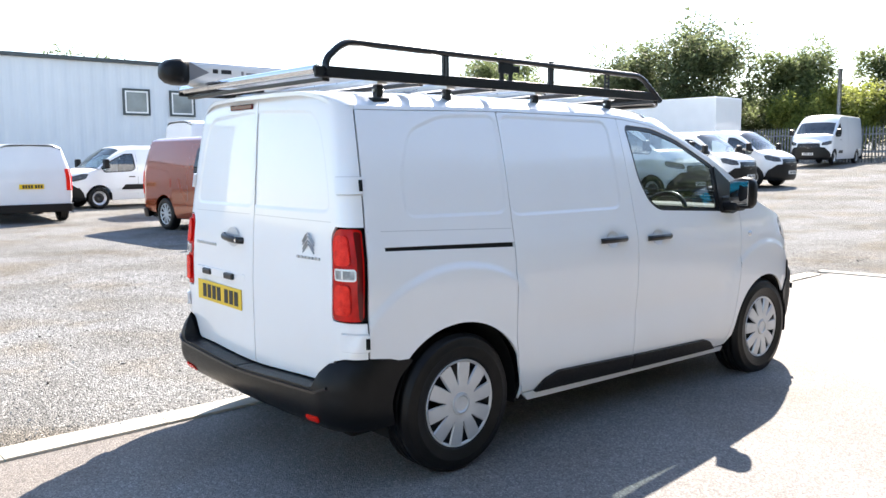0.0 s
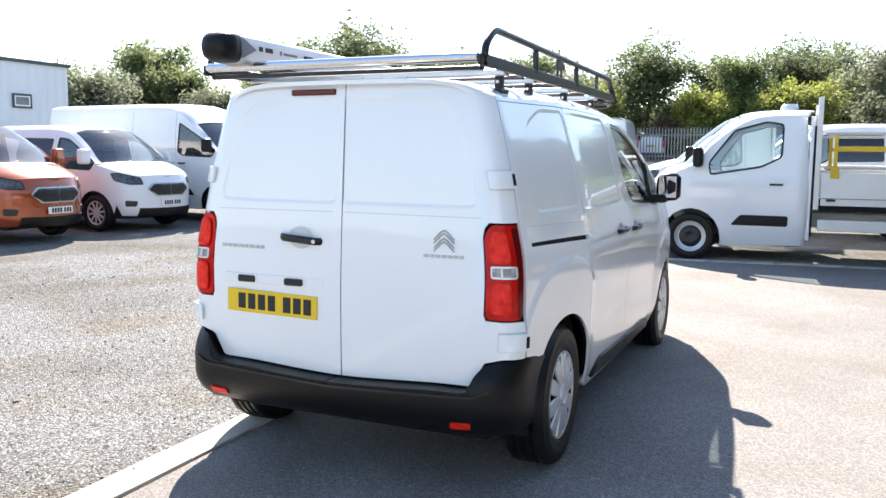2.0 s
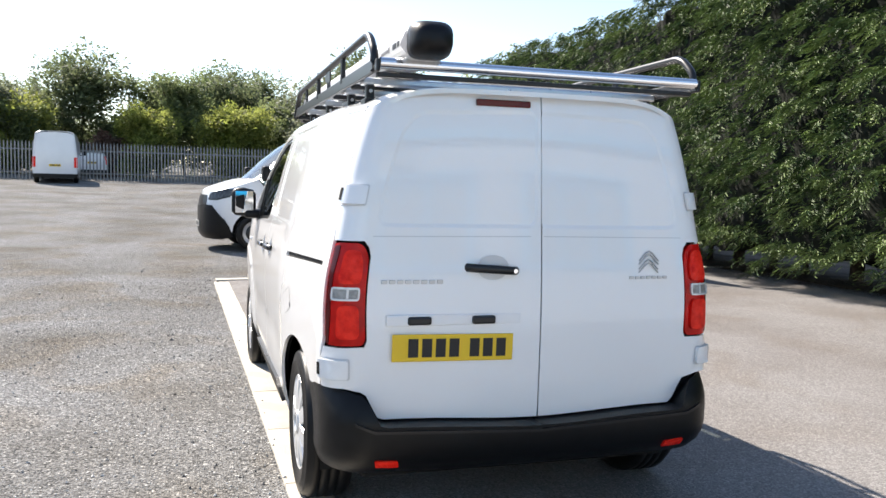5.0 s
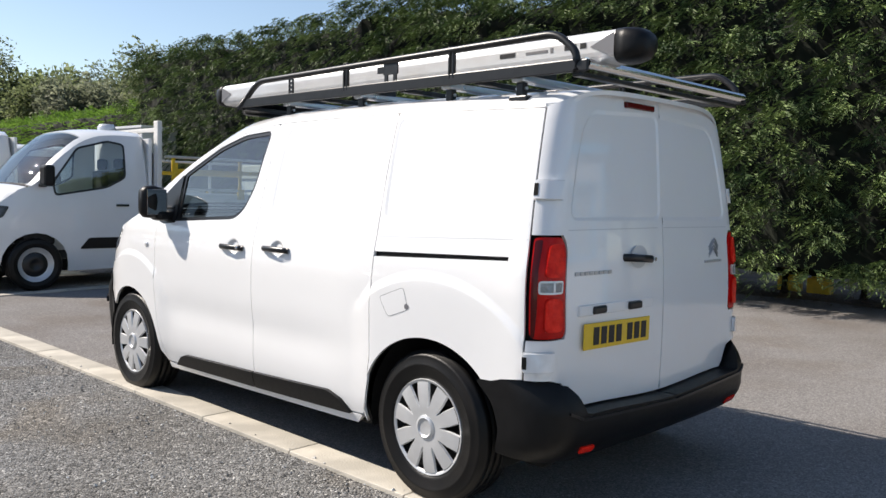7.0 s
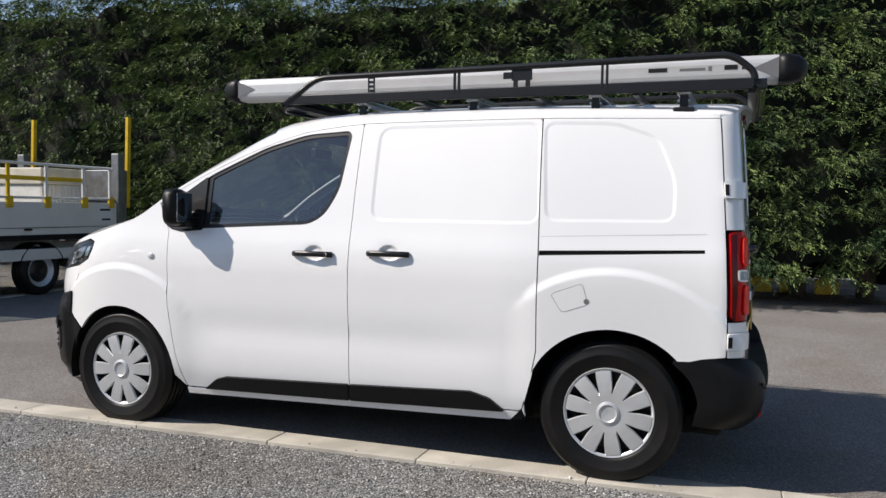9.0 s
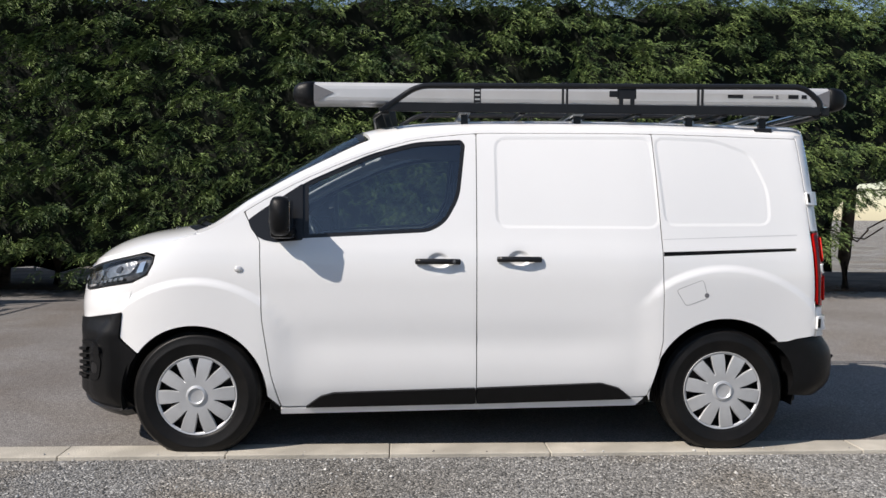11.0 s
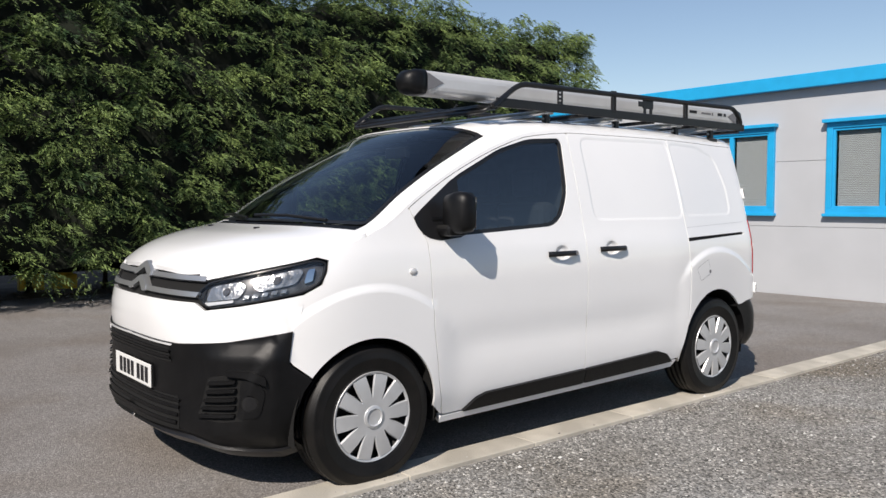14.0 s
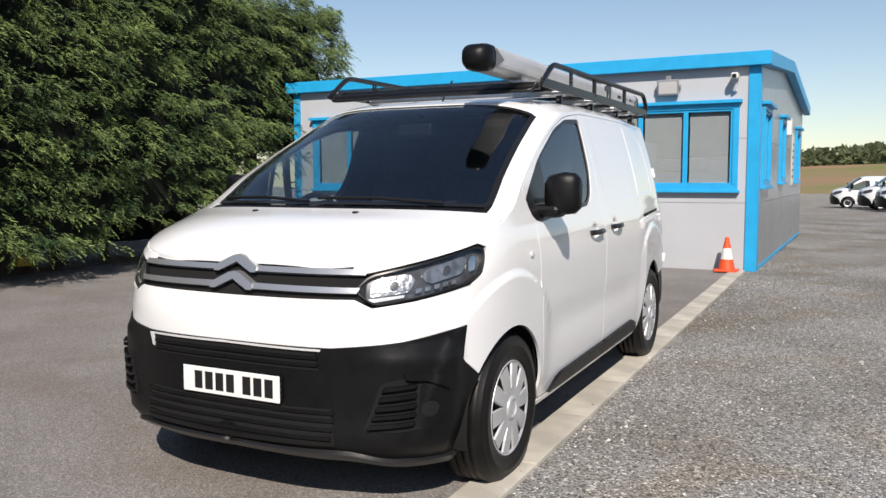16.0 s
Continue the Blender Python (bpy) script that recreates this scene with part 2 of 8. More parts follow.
def tube(bm, path, r, segs=10, closed_ends=True, flat=None):
    """A round bar along a line of points; flat gives (width, height) for an oblong one."""
    pts = [Vector(p) for p in path]
    rings = []
    for i, p in enumerate(pts):
        d = ((pts[min(i + 1, len(pts) - 1)] - p).normalized() + (p - pts[max(i - 1, 0)]).normalized()).normalized()
        side = d.cross(Vector((0, 0, 1)))
        side = side.normalized() if side.length > 1e-3 else Vector((0, 1, 0))
        up = side.cross(d).normalized()
        ring = []
        for k in range(segs):
            a = 2 * math.pi * (k + 0.5) / segs
            if flat:
                c, s = math.cos(a), math.sin(a)
                q = max(abs(c), abs(s))
                ring.append(bm.verts.new(p + side * (c / q * flat[0] / 2) + up * (s / q * flat[1] / 2)))
            else:
                ring.append(bm.verts.new(p + side * (math.cos(a) * r) + up * (math.sin(a) * r)))
        rings.append(ring)
    for a, b in zip(rings, rings[1:]):
        for k in range(segs):
            bm.faces.new((a[k], a[(k + 1) % segs], b[(k + 1) % segs], b[k]))
    if closed_ends:
        bm.faces.new(rings[0])
        bm.faces.new(rings[-1][::-1])
    return bm


def bend(points, radius=0.06, steps=5):
    """Round the corners of a line of points."""
    pts = [Vector(p) for p in points]
    out = [pts[0]]
    for a, b, c in zip(pts, pts[1:], pts[2:]):
        u, v = (a - b), (c - b)
        r = min(radius, u.length * 0.45, v.length * 0.45)
        p, q = b + u.normalized() * r, b + v.normalized() * r
        for k in range(steps + 1):
            t = k / steps
            out.append(p * (1 - t) ** 2 + b * 2 * t * (1 - t) + q * t * t)
    out.append(pts[-1])
    return out


def rise(x, y):
    """Height of the ground: level round the van, gently climbing behind the parked rows."""
    def ramp(v):
        return v * v / (v + 6) if v > 0 else 0.0
    return 0.037 * ramp(x - 9.0) + 0.010 * ramp(y - 4) - 0.009 * ramp(-7 - x)


# ---- ground ----
def build_ground():
    xs = np.concatenate([np.linspace(-900, -100, 9), np.linspace(-80, 120, 101), np.linspace(150, 900, 9)])
    ys = np.concatenate([np.linspace(-900, -100, 9), np.linspace(-80, 100, 91), np.linspace(140, 900, 9)])
    verts = [(x, y, min(rise(x, y), 3.0)) for x in xs for y in ys]
    w = len(ys)
    faces = [(i * w + j, (i + 1) * w + j, (i + 1) * w + j + 1, i * w + j + 1) for i in range(len(xs) - 1) for j in range(w - 1)]
    ob = mesh_ob("ground", verts, faces, M_GRAVEL, smooth=True)
    tagged(ob, "grey crushed-stone gravel yard, worn by tyres", "gravel ground", kind="structure")


def edge_y(x):
    """Gravel-side edge of the concrete strip."""
    return 0.965 + 0.0185 * (x - 0.2)


def build_paving():
    bm = bmesh.new()
    nx, ny = 40, 24
    grid = []
    for i in range(nx + 1):
        x = -6.5 + (8.3 + 6.5) * i / nx
        row = []
        for j in range(ny + 1):
            t = j / ny
            y = (edge_y(x) - 0.2) * (1 - t) + -9.5 * t
            xx = x + (i / nx) * 0.135 * (0.9 - y)
            row.append(bm.verts.new((xx, y, 0.006 + rise(xx, y))))
        grid.append(row)
    for i in range(nx):
        for j in range(ny):
            bm.faces.new((grid[i][j], grid[i + 1][j], grid[i + 1][j + 1], grid[i][j + 1]))
    bmesh.ops.recalc_face_normals(bm, faces=bm.faces)
    ob = part("asphalt_paving", bm, M_ASPHALT, smooth=True)
    tagged(ob, "smooth grey-brown asphalt apron in front of the hedge", "asphalt", kind="structure")
    strip = thing("concrete_edging", pose(0, 0, 0), "pale concrete edging strip between asphalt and gravel", "kerb edging", kind="structure")
    # slabs along the van, then across its front
    starts = [-6.5] + [-6.06 + 0.88 * i for i in range(17)]
    for x0, x1 in zip(starts, starts[1:]):
        bm = bmesh.new()
        box(bm, 0.002, x1 - x0 - 0.002, -0.2, 0.0, -0.06, 0.022, bevel=0.005)
        ob = part("slab", bm, M_CONCRETE, strip)
        ob.matrix_basis = pose(x0, edge_y(x0), rise(x0, 0.9) + random.uniform(-0.002, 0.002), 0, 0, math.degrees(math.atan(0.0185)))
    for i in range(11):
        bm = bmesh.new()
        box(bm, 0.004, 0.905, -0.17, 0.0, -0.06, 0.02, bevel=0.008)
        ob = part("slab", bm, M_CONCRETE, strip)
        y0 = edge_y(8.3) - 0.02 - i * 0.905
        x0 = 8.42 + 0.135 * (1.1 - y0)
        ob.matrix_basis = pose(x0, y0, rise(x0, y0) + 0.002, 0, 0, -90 + math.degrees(math.atan(0.135)))


build_ground()
build_paving()


# ---- conifer hedge ----
M_CONIFER = leaf_mat("conifer_green", (0.024, 0.05, 0.019), (0.145, 0.2, 0.062), 2.6, 0.55, 0.04)
# near-black: deep shade inside the hedges, put into the colour
M_HEDGE_SHADE = mat("hedge_inner_shade", (0.006, 0.010, 0.004), 0.95, vary=0.6, scale=3)
M_BARK = mat("bark", (0.10, 0.075, 0.055), 0.95, vary=0.5, scale=12, bump=0.6, bump_scale=40)
M_SOIL = mat("soil", (0.17, 0.12, 0.085), 1.0, vary=0.5, scale=2.5, bump=0.6, bump_scale=30)
M_LITTER = mat("leaf_litter", (0.16, 0.095, 0.055), 0.95, color2=(0.07, 0.045, 0.03), scale=3, island=0.6)
M_BRIGHTHEDGE = leaf_mat("bright_hedge", (0.11, 0.22, 0.03), (0.17, 0.28, 0.05), 0.7, 0.3)


def sprays(points, normals, size, rng, blades=9, droop=0.35, flat=0.35):
    """Feathery conifer sprays: flat fans of narrow blades along a short stalk, reaching out and tipping over at the end."""
    g = np.random.default_rng(rng.randrange(1 << 30))
    base, n = np.array([tuple(p) for p in points]), len(points)
    s = size * g.uniform(0.55, 1.35, (n, 1))
    d = np.array([tuple(q) for q in normals]) + g.uniform((-0.9, -0.35, -0.35), (0.9, 0.35, 0.4), (n, 3))
    d /= np.linalg.norm(d, axis=1, keepdims=True)
    side = np.cross(d, np.c_[g.uniform(-flat, flat, (n, 2)), np.ones(n)])
    side /= np.linalg.norm(side, axis=1, keepdims=True)
    up = np.cross(side, d)
    down = np.array((0.0, 0.0, 1.0))
    out = []
    for k in range(blades):
        t = (k + 0.5) / blades
        sgn = 1 if k % 2 else -1
        root = base + d * (s * t) - down * (droop * s * t * t)
        ln = s * (0.52 - 0.30 * t) * g.uniform(0.7, 1.25, (n, 1))
        tip = root + side * (sgn * ln * 0.62) + d * (ln * 0.85) + up * (g.uniform(-0.2, 0.2, (n, 1)) * ln) - down * (droop * ln * 0.5)
        wide = d * (s * 0.06) + up * (s * 0.045 * sgn)
        out.append(np.stack([root - wide, root + wide, tip + wide * 0.2, tip - wide * 0.5], 1))
    verts = np.concatenate(out).reshape(-1, 3)
    return verts.tolist(), np.arange(len(verts)).reshape(-1, 4).tolist()


HX0, HX1 = -8.4, 21.5


def hedge_face(x, z):
    """How far the leaves of the hedge stand out towards the yard."""
    n = noise.noise(Vector((x * 0.55, z * 0.45, 1.7))) * 0.26 + noise.noise(Vector((x * 1.5, z * 1.9, 5.1))) * 0.2
    lean = -0.12 * max(0.0, z - 2.2) - 0.18 * max(0.0, 1.1 - z) ** 2
    return -6.95 + n + lean - 0.03 * max(0, -x)


def hedge_top(x):
    return 5.05 + 0.33 * smooth_step(5.0, 11.0, x) + 0.2 * noise.noise(Vector((x * 0.7, 0.3, 9))) + 0.16 * noise.noise(Vector((x * 2.7, 0.3, 4)))


def hedge_low(x):
    """Underside of the leaves: near the ground along the row, higher where the last trees are bare below."""
    return 0.42 + 0.4 * smooth_step(-1.8, -3.4, x) + 1.0 * smooth_step(-4.4, -5.8, x) + 0.25 * noise.noise(Vector((x * 1.1, 0, 2)))


def smooth_step(a, b, x):
    t = min(1.0, max(0.0, (x - a) / (b - a)))
    return t * t * (3 - 2 * t)


def build_hedge():
    rng = random.Random(4)
    hedge = thing("conifer_hedge", pose(0, -8.4, 0), "tall dense dark green conifer hedge along the asphalt", "hedge")
    inv = Vector((0, 8.4, 0))
    # near-black core: the shade between the sprays is put into its colour
    bm = bmesh.new()
    nx, nz = 120, 14
    for side in (1, -1):
        g = []
        for i in range(nx + 1):
            x = HX0 + 0.6 + (HX1 - HX0 - 0.9) * i / nx
            row = []
            for j in range(nz + 1):
                z0 = hedge_low(x) + 0.15
                z = z0 + (hedge_top(x) - 0.42 - z0) * j / nz
                y = hedge_face(x, z) - 0.55 if side > 0 else -9.75
                row.append(bm.verts.new(Vector((x, y, z + 0.12 * noise.noise(Vector((x * 2, z, 3))))) + inv))
            g.append(row)
        for i in range(nx):
            for j in range(nz):
                bm.faces.new((g[i][j], g[i + 1][j], g[i + 1][j + 1], g[i][j + 1]))
        if side > 0:
            front = g
    for i in range(nx):
        bm.faces.new((front[i][nz], front[i + 1][nz], g[i + 1][nz], g[i][nz]))
        bm.faces.new((front[i][0], front[i + 1][0], g[i + 1][0], g[i][0]))
    for i in (0, nx):
        for j in range(nz):
            bm.faces.new((front[i][j], front[i][j + 1], g[i][j + 1], g[i][j]))
    part("inner_foliage", bm, M_HEDGE_SHADE, hedge, "near-black core that stands in for the shade inside the hedge")
    # added near-black sheet: shade among the dead twigs, hides the ground behind
    bm = bmesh.new()
    g = []
    for i in range(66):
        x = -5.9 + i * 0.42
        y = -9.25 + 0.2 * noise.noise(Vector((x, 0, 6))) + 8.4
        z = 0.30 + 0.12 * noise.noise(Vector((x * 1.7, 0, 8)))
        g.append([bm.verts.new((x, y, z)), bm.verts.new((x, y - 0.1, 1.0)), bm.verts.new((x, y + 0.1, 1.9))])
    for a, b in zip(g, g[1:]):
        for j in (0, 1):
            bm.faces.new((a[j], b[j], b[j + 1], a[j + 1]))
    bmesh.ops.solidify(bm, geom=bm.faces[:], thickness=0.12)
    part("dead_thicket", bm, M_HEDGE_SHADE, hedge, "near-black sheet for the shaded dead twigs below the foliage")
    pts, nrm = [], []
    # near face: tufts of drooping finger-like sprays with dark gaps between them
    boughs = 0
    while boughs < 8600:
        x, z = rng.uniform(HX0, HX1), rng.uniform(0.1, 5.6)
        if z > hedge_top(x) or z < hedge_low(x) or (x > 11 and rng.random() < 0.4):
            continue
        tuft = noise.noise(Vector((x * 2.9, z * 4.0, 7.0))) + 0.5 * noise.noise(Vector((x * 6.4, z * 7.6, 2.0)))
        if tuft < 0.1 and rng.random() < (0.965 if z < hedge_top(x) - 0.5 else 0.5):
            continue
        reach = rng.uniform(0.35, 0.6) * (0.55 + 1.3 * max(-0.2, tuft))
        y = hedge_face(x, z) - 0.45
        lean = rng.uniform(-0.5, 0.5)
        sag = rng.uniform(0.0, 0.35)
        for k in range(7):
            t = 0.45 + 0.55 * (k + 0.6) / 7
            off = rng.uniform(-0.085, 0.085)
            q = Vector((x + lean * reach * t + off, y + reach * t, z - sag * reach * t * t + rng.uniform(-0.05, 0.04)))
            pts.append(q + inv)
            nrm.append((lean + off * 7, 0.8, -sag * 0.5 - 0.12))
        boughs += 1
    # top edge and the end by the office
    for _ in range(13000):
        x = rng.uniform(HX0, HX1)
        y = rng.uniform(-9.6, hedge_face(x, 4.9) - 0.1)
        pts.append(Vector((x, y, hedge_top(x) - 0.28 + rng.uniform(-0.25, 0.12))) + inv)
        nrm.append((rng.uniform(-0.6, 0.6), 0.35, 0.9))
    for _ in range(8000):
        z = rng.uniform(1.9, 5.0)
        y = rng.uniform(-9.6, hedge_face(HX0, z))
        x = HX0 + 0.35 + rng.uniform(-0.3, 0.3) - 0.55 * noise.noise(Vector((z * 1.5, y * 0.8, 1)))
        pts.append(Vector((x, y, z)) + inv)
        nrm.append((-0.9, 0.15, 0.05))
    keep = [i for i, q in enumerate(pts) if q.x > -6.2 or q.y - 8.4 < -7.75 or q.z > 3.35]
    v, f = sprays([pts[i] for i in keep], [nrm[i] for i in keep], 0.135, rng, blades=6, droop=0.5, flat=0.7)
    ob = mesh_ob("foliage", v, f, M_CONIFER, hedge)
    tagged(ob, kind="stuff")
    for i in range(32):
        x = HX0 + 0.6 + i * 0.92 + rng.uniform(-0.15, 0.15)
        bm = bmesh.new()
        y = -8.75 + rng.uniform(-0.2, 0.2) + 8.4
        tube(bm, [(x, y, -0.1), (x + rng.uniform(-0.05, 0.05), y, 0.6), (x + rng.uniform(-0.1, 0.1), y, 1.5), (x + rng.uniform(-0.1, 0.1), y, 2.6)], rng.uniform(0.08, 0.15), 8)
        part("trunk", bm, M_BARK, hedge, smooth=True)
        # dead lower twigs
        bm = bmesh.new()
        for _ in range(5):
            z = rng.uniform(0.7, 2.0)
            a = rng.uniform(-1.2, 1.2)
            ln = rng.uniform(0.4, 0.9)
            tube(bm, [(x, y, z), (x + math.sin(a) * ln * 0.5, y + math.cos(a) * ln * 0.5, z + rng.uniform(-0.1, 0.15)), (x + math.sin(a) * ln, y + math.cos(a) * ln, z + rng.uniform(-0.3, 0.2))], 0.014, 5)
        tagged(part("dead_twig", bm, M_BARK, hedge), kind="stuff")
    # bare soil below
    bm = bmesh.new()
    g = []
    for i in range(70):
        x = HX0 - 1.4 + i * 0.45
        e = -8.25 - 0.25 * smooth_step(8, 2, x) + 0.2 * noise.noise(Vector((x * 0.8, 0, 0))) + 0.07 * noise.noise(Vector((x * 4.1, 0, 0)))
        a = bm.verts.new((x, e, 0.010 + rise(x, -8)))
        b = bm.verts.new((x, e - 0.35, 0.07 + 0.05 * noise.noise(Vector((x, 3, 0))) + rise(x, -8)))
        c = bm.verts.new((x, -11.8, 0.12 + rise(x, -8)))
        g.append((a, b, c))
    for p, q in zip(g, g[1:]):
        bm.faces.new((p[0], q[0], q[1], p[1]))
        bm.faces.new((p[1], q[1], q[2], p[2]))
    ob = part("soil_bed", bm, M_SOIL, smooth=True)
    tagged(ob, "strip of dry brown soil below the hedge", "soil", kind="structure")
    # fallen needles and twigs along the edge
    v, f = [], []
    for _ in range(3600):
        x = rng.uniform(HX0, 18)
        y = -8.25 - 0.25 * smooth_step(8, 2, x) + rng.gauss(0.0, 0.22)
        a, s = rng.uniform(0, 6.28), rng.uniform(0.012, 0.04)
        c, d = math.cos(a) * s, math.sin(a) * s
        z = 0.022 + rise(x, y) + max(0, -8.3 - y) * 0.18
        i = len(v)
        v += [(x - c, y - d, z), (x + d * 0.3, y - c * 0.3, z + 0.008), (x + c, y + d, z + 0.004), (x - d * 0.3, y + c * 0.3, z + 0.01)]
        f.append((i, i + 1, i + 2, i + 3))
    tagged(mesh_ob("leaf_litter", v, f, M_LITTER), "brown fallen needles along the edge of the asphalt", "leaf litter", kind="stuff")
    # low white fence seen between the trunks
    wf = thing("post_fence", pose(0, -11.2, 0.1), "low weathered white fence behind the hedge", "fence")
    part("rail", boxes((-6.5, 10, -0.02, 0.02, 0.1, 0.16), bevel=0.004), M_CONEWHITE, wf)
    for i in range(28):
        x = -6.4 + i * 0.6 + rng.uniform(-0.08, 0.08)
        part("post", boxes((x, x + rng.uniform(0.05, 0.12), -0.05, -0.021, 0.0, rng.uniform(0.25, 0.42)), bevel=0.006), M_CONEWHITE, wf)
    for x, y, r in ((4.9, -8.9, 3), (4.45, -8.86, -4), (4.0, -8.9, 5), (3.55, -8.88, -3), (2.3, -8.9, 4), (1.85, -8.86, -5), (0.1, -8.85, 4), (-0.34, -8.9, -6), (-0.8, -8.86, 3), (-1.25, -8.92, -2), (-1.75, -8.9, 5)):
        cr = thing("yellow_block", pose(x, y, 0.09, 0, 0, r), "small yellow plastic block on the soil under the hedge", "plastic block", "yellow blocks")
        part("shell", boxes((-0.17, 0.17, -0.07, 0.07, 0, 0.22), bevel=0.015), M_RAILYELLOW, cr)
        part("top_ridge", boxes((-0.12, 0.12, -0.03, 0.03, 0.22, 0.245), bevel=0.008), M_RAILYELLOW, cr)


M_RAILYELLOW = mat("yellow_rail", (0.68, 0.45, 0.02), 0.45, vary=0.2, scale=9)
M_CONEWHITE = mat("cone_white", (0.75, 0.74, 0.7), 0.5, vary=0.15, scale=12)


def build_far_hedge():
    rng = random.Random(8)
    ob = thing("clipped_hedge", pose(30, -9, 0.6), "bright green clipped hedge running on behind the trucks", "hedge")
    # box in the same near-black, as shade behind the leaves
    bm = bmesh.new()
    box(bm, -10, 16, -1.2, 0.9, -0.8, 3.2, bevel=0.2)
    part("inner_foliage", bm, M_HEDGE_SHADE, ob)
    pts, nrm = [], []
    for _ in range(5200):
        x = rng.uniform(-10.2, 16.2)
        if rng.random() < 0.62:
            pts.append(Vector((x, 0.8 + rng.uniform(0, 0.2), rng.uniform(-0.5, 3.35)))); nrm.append((0, 1, 0.2))
        else:
            pts.append(Vector((x, rng.uniform(-1.2, 1.0), 3.2 + rng.uniform(0, 0.15)))); nrm.append((0, 0.2, 1))
    v, f = sprays(pts, nrm, 0.3, rng, blades=5)
    tagged(mesh_ob("foliage", v, f, M_BRIGHTHEDGE, ob), kind="stuff")


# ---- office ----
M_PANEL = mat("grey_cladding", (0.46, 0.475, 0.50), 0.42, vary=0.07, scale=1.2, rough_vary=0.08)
# darker, glossier tone of the cladding, for end and back walls and fittings
M_PANEL_DK = mat("grey_cladding_darker", (0.33, 0.34, 0.36), 0.3, metal=0.3, vary=0.08, scale=1.2, rough_vary=0.08)
M_BLUE = mat("blue_trim", (0.010, 0.36, 0.68), 0.4, vary=0.1, scale=5)
M_BLIND = mat("blind", (0.55, 0.55, 0.56), 0.9, vary=0.08, scale=30)
M_ROOM = mat("dim_room", (0.09, 0.085, 0.08), 0.9, vary=0.3, scale=2)
M_ROOFFELT = mat("roof_felt", (0.2, 0.2, 0.2), 0.9, vary=0.3, scale=2)
M_CONE = mat("cone_orange", (0.75, 0.09, 0.025), 0.5, vary=0.1, scale=12)

OX, OY = -6.55, 0.97          # corner of the office nearest the strip


def window_unit(name, width, height, panes, parent_at, label):
    """A blue framed window with glass panes, a hood, a sill and blinds behind. Local x along, y out, z up."""
    win = thing(name, parent_at, label, "window", kind="structure")
    fr = 0.085
    bm = boxes((0, width, -0.03, 0.05, 0, fr), (0, width, -0.03, 0.05, height - fr, height), (0, fr, -0.03, 0.05, fr, height - fr), (width - fr, width, -0.03, 0.05, fr, height - fr), bevel=0.006)
    part("window_frame", bm, M_BLUE, win)
    part("window_sill", boxes((-0.03, width + 0.03, 0.0, 0.09, -0.03, 0.012), bevel=0.005), M_BLUE, win)
    part("window_hood", boxes((-0.04, width + 0.04, 0.0, 0.12, height - 0.005, height + 0.045), bevel=0.005), M_BLUE, win)
    inner = width - 2 * fr
    for i in range(panes):
        x0 = fr + inner * i / panes
        x1 = fr + inner * (i + 1) / panes
        b = 0.035
        part("mullion", boxes((x0, x0 + b, -0.02, 0.03, fr, height - fr), (x1 - b, x1, -0.02, 0.03, fr, height - fr),
             (x0 + b, x1 - b, -0.02, 0.03, fr, fr + b), (x0 + b, x1 - b, -0.02, 0.03, height - fr - b, height - fr), bevel=0.004), M_BLUE, win)
        g = part("pane", boxes((x0 + b, x1 - b, -0.004, 0.004, fr + b, height - fr - b)), M_OFFICEGLASS, win)
        g.visible_shadow = False
        slats = bmesh.new()
        z = fr + b
        while z < height - fr - b:
            box(slats, x0 + b + 0.02, x1 - b - 0.02, -0.05, -0.038, z, z + 0.021)
            z += 0.025
        part("blind", slats, M_BLIND, win)
    return win


def wall_with_holes(name, length, height, thick, holes, material, at, label, seams=()):
    """A wall of cladding panels: local x along, y out. Panels are pieces between seams and openings."""
    wall = thing(name, at, label, "wall", kind="structure")
    xs = sorted({0.0, length, *[h[0] for h in holes], *[h[1] for h in holes]})
    zs = sorted({0.0, height, *seams, *[h[2] for h in holes], *[h[3] for h in holes]})
    bm = bmesh.new()
    for a, b in zip(xs, xs[1:]):
        for c, d in zip(zs, zs[1:]):
            mx, mz = (a + b) / 2, (c + d) / 2
            if any(h[0] < mx < h[1] and h[2] < mz < h[3] for h in holes):
                continue
            top = 0.006 if d in seams else 0.0
            box(bm, a, b, -thick, 0, c, d - top)
    part("cladding", bm, material, wall)
    back = boxes((0, length, -thick - 0.01, -thick * 0.5, 0.0, 0.01))
    part("base_rail", back, M_PANEL_DK, wall)
    return wall


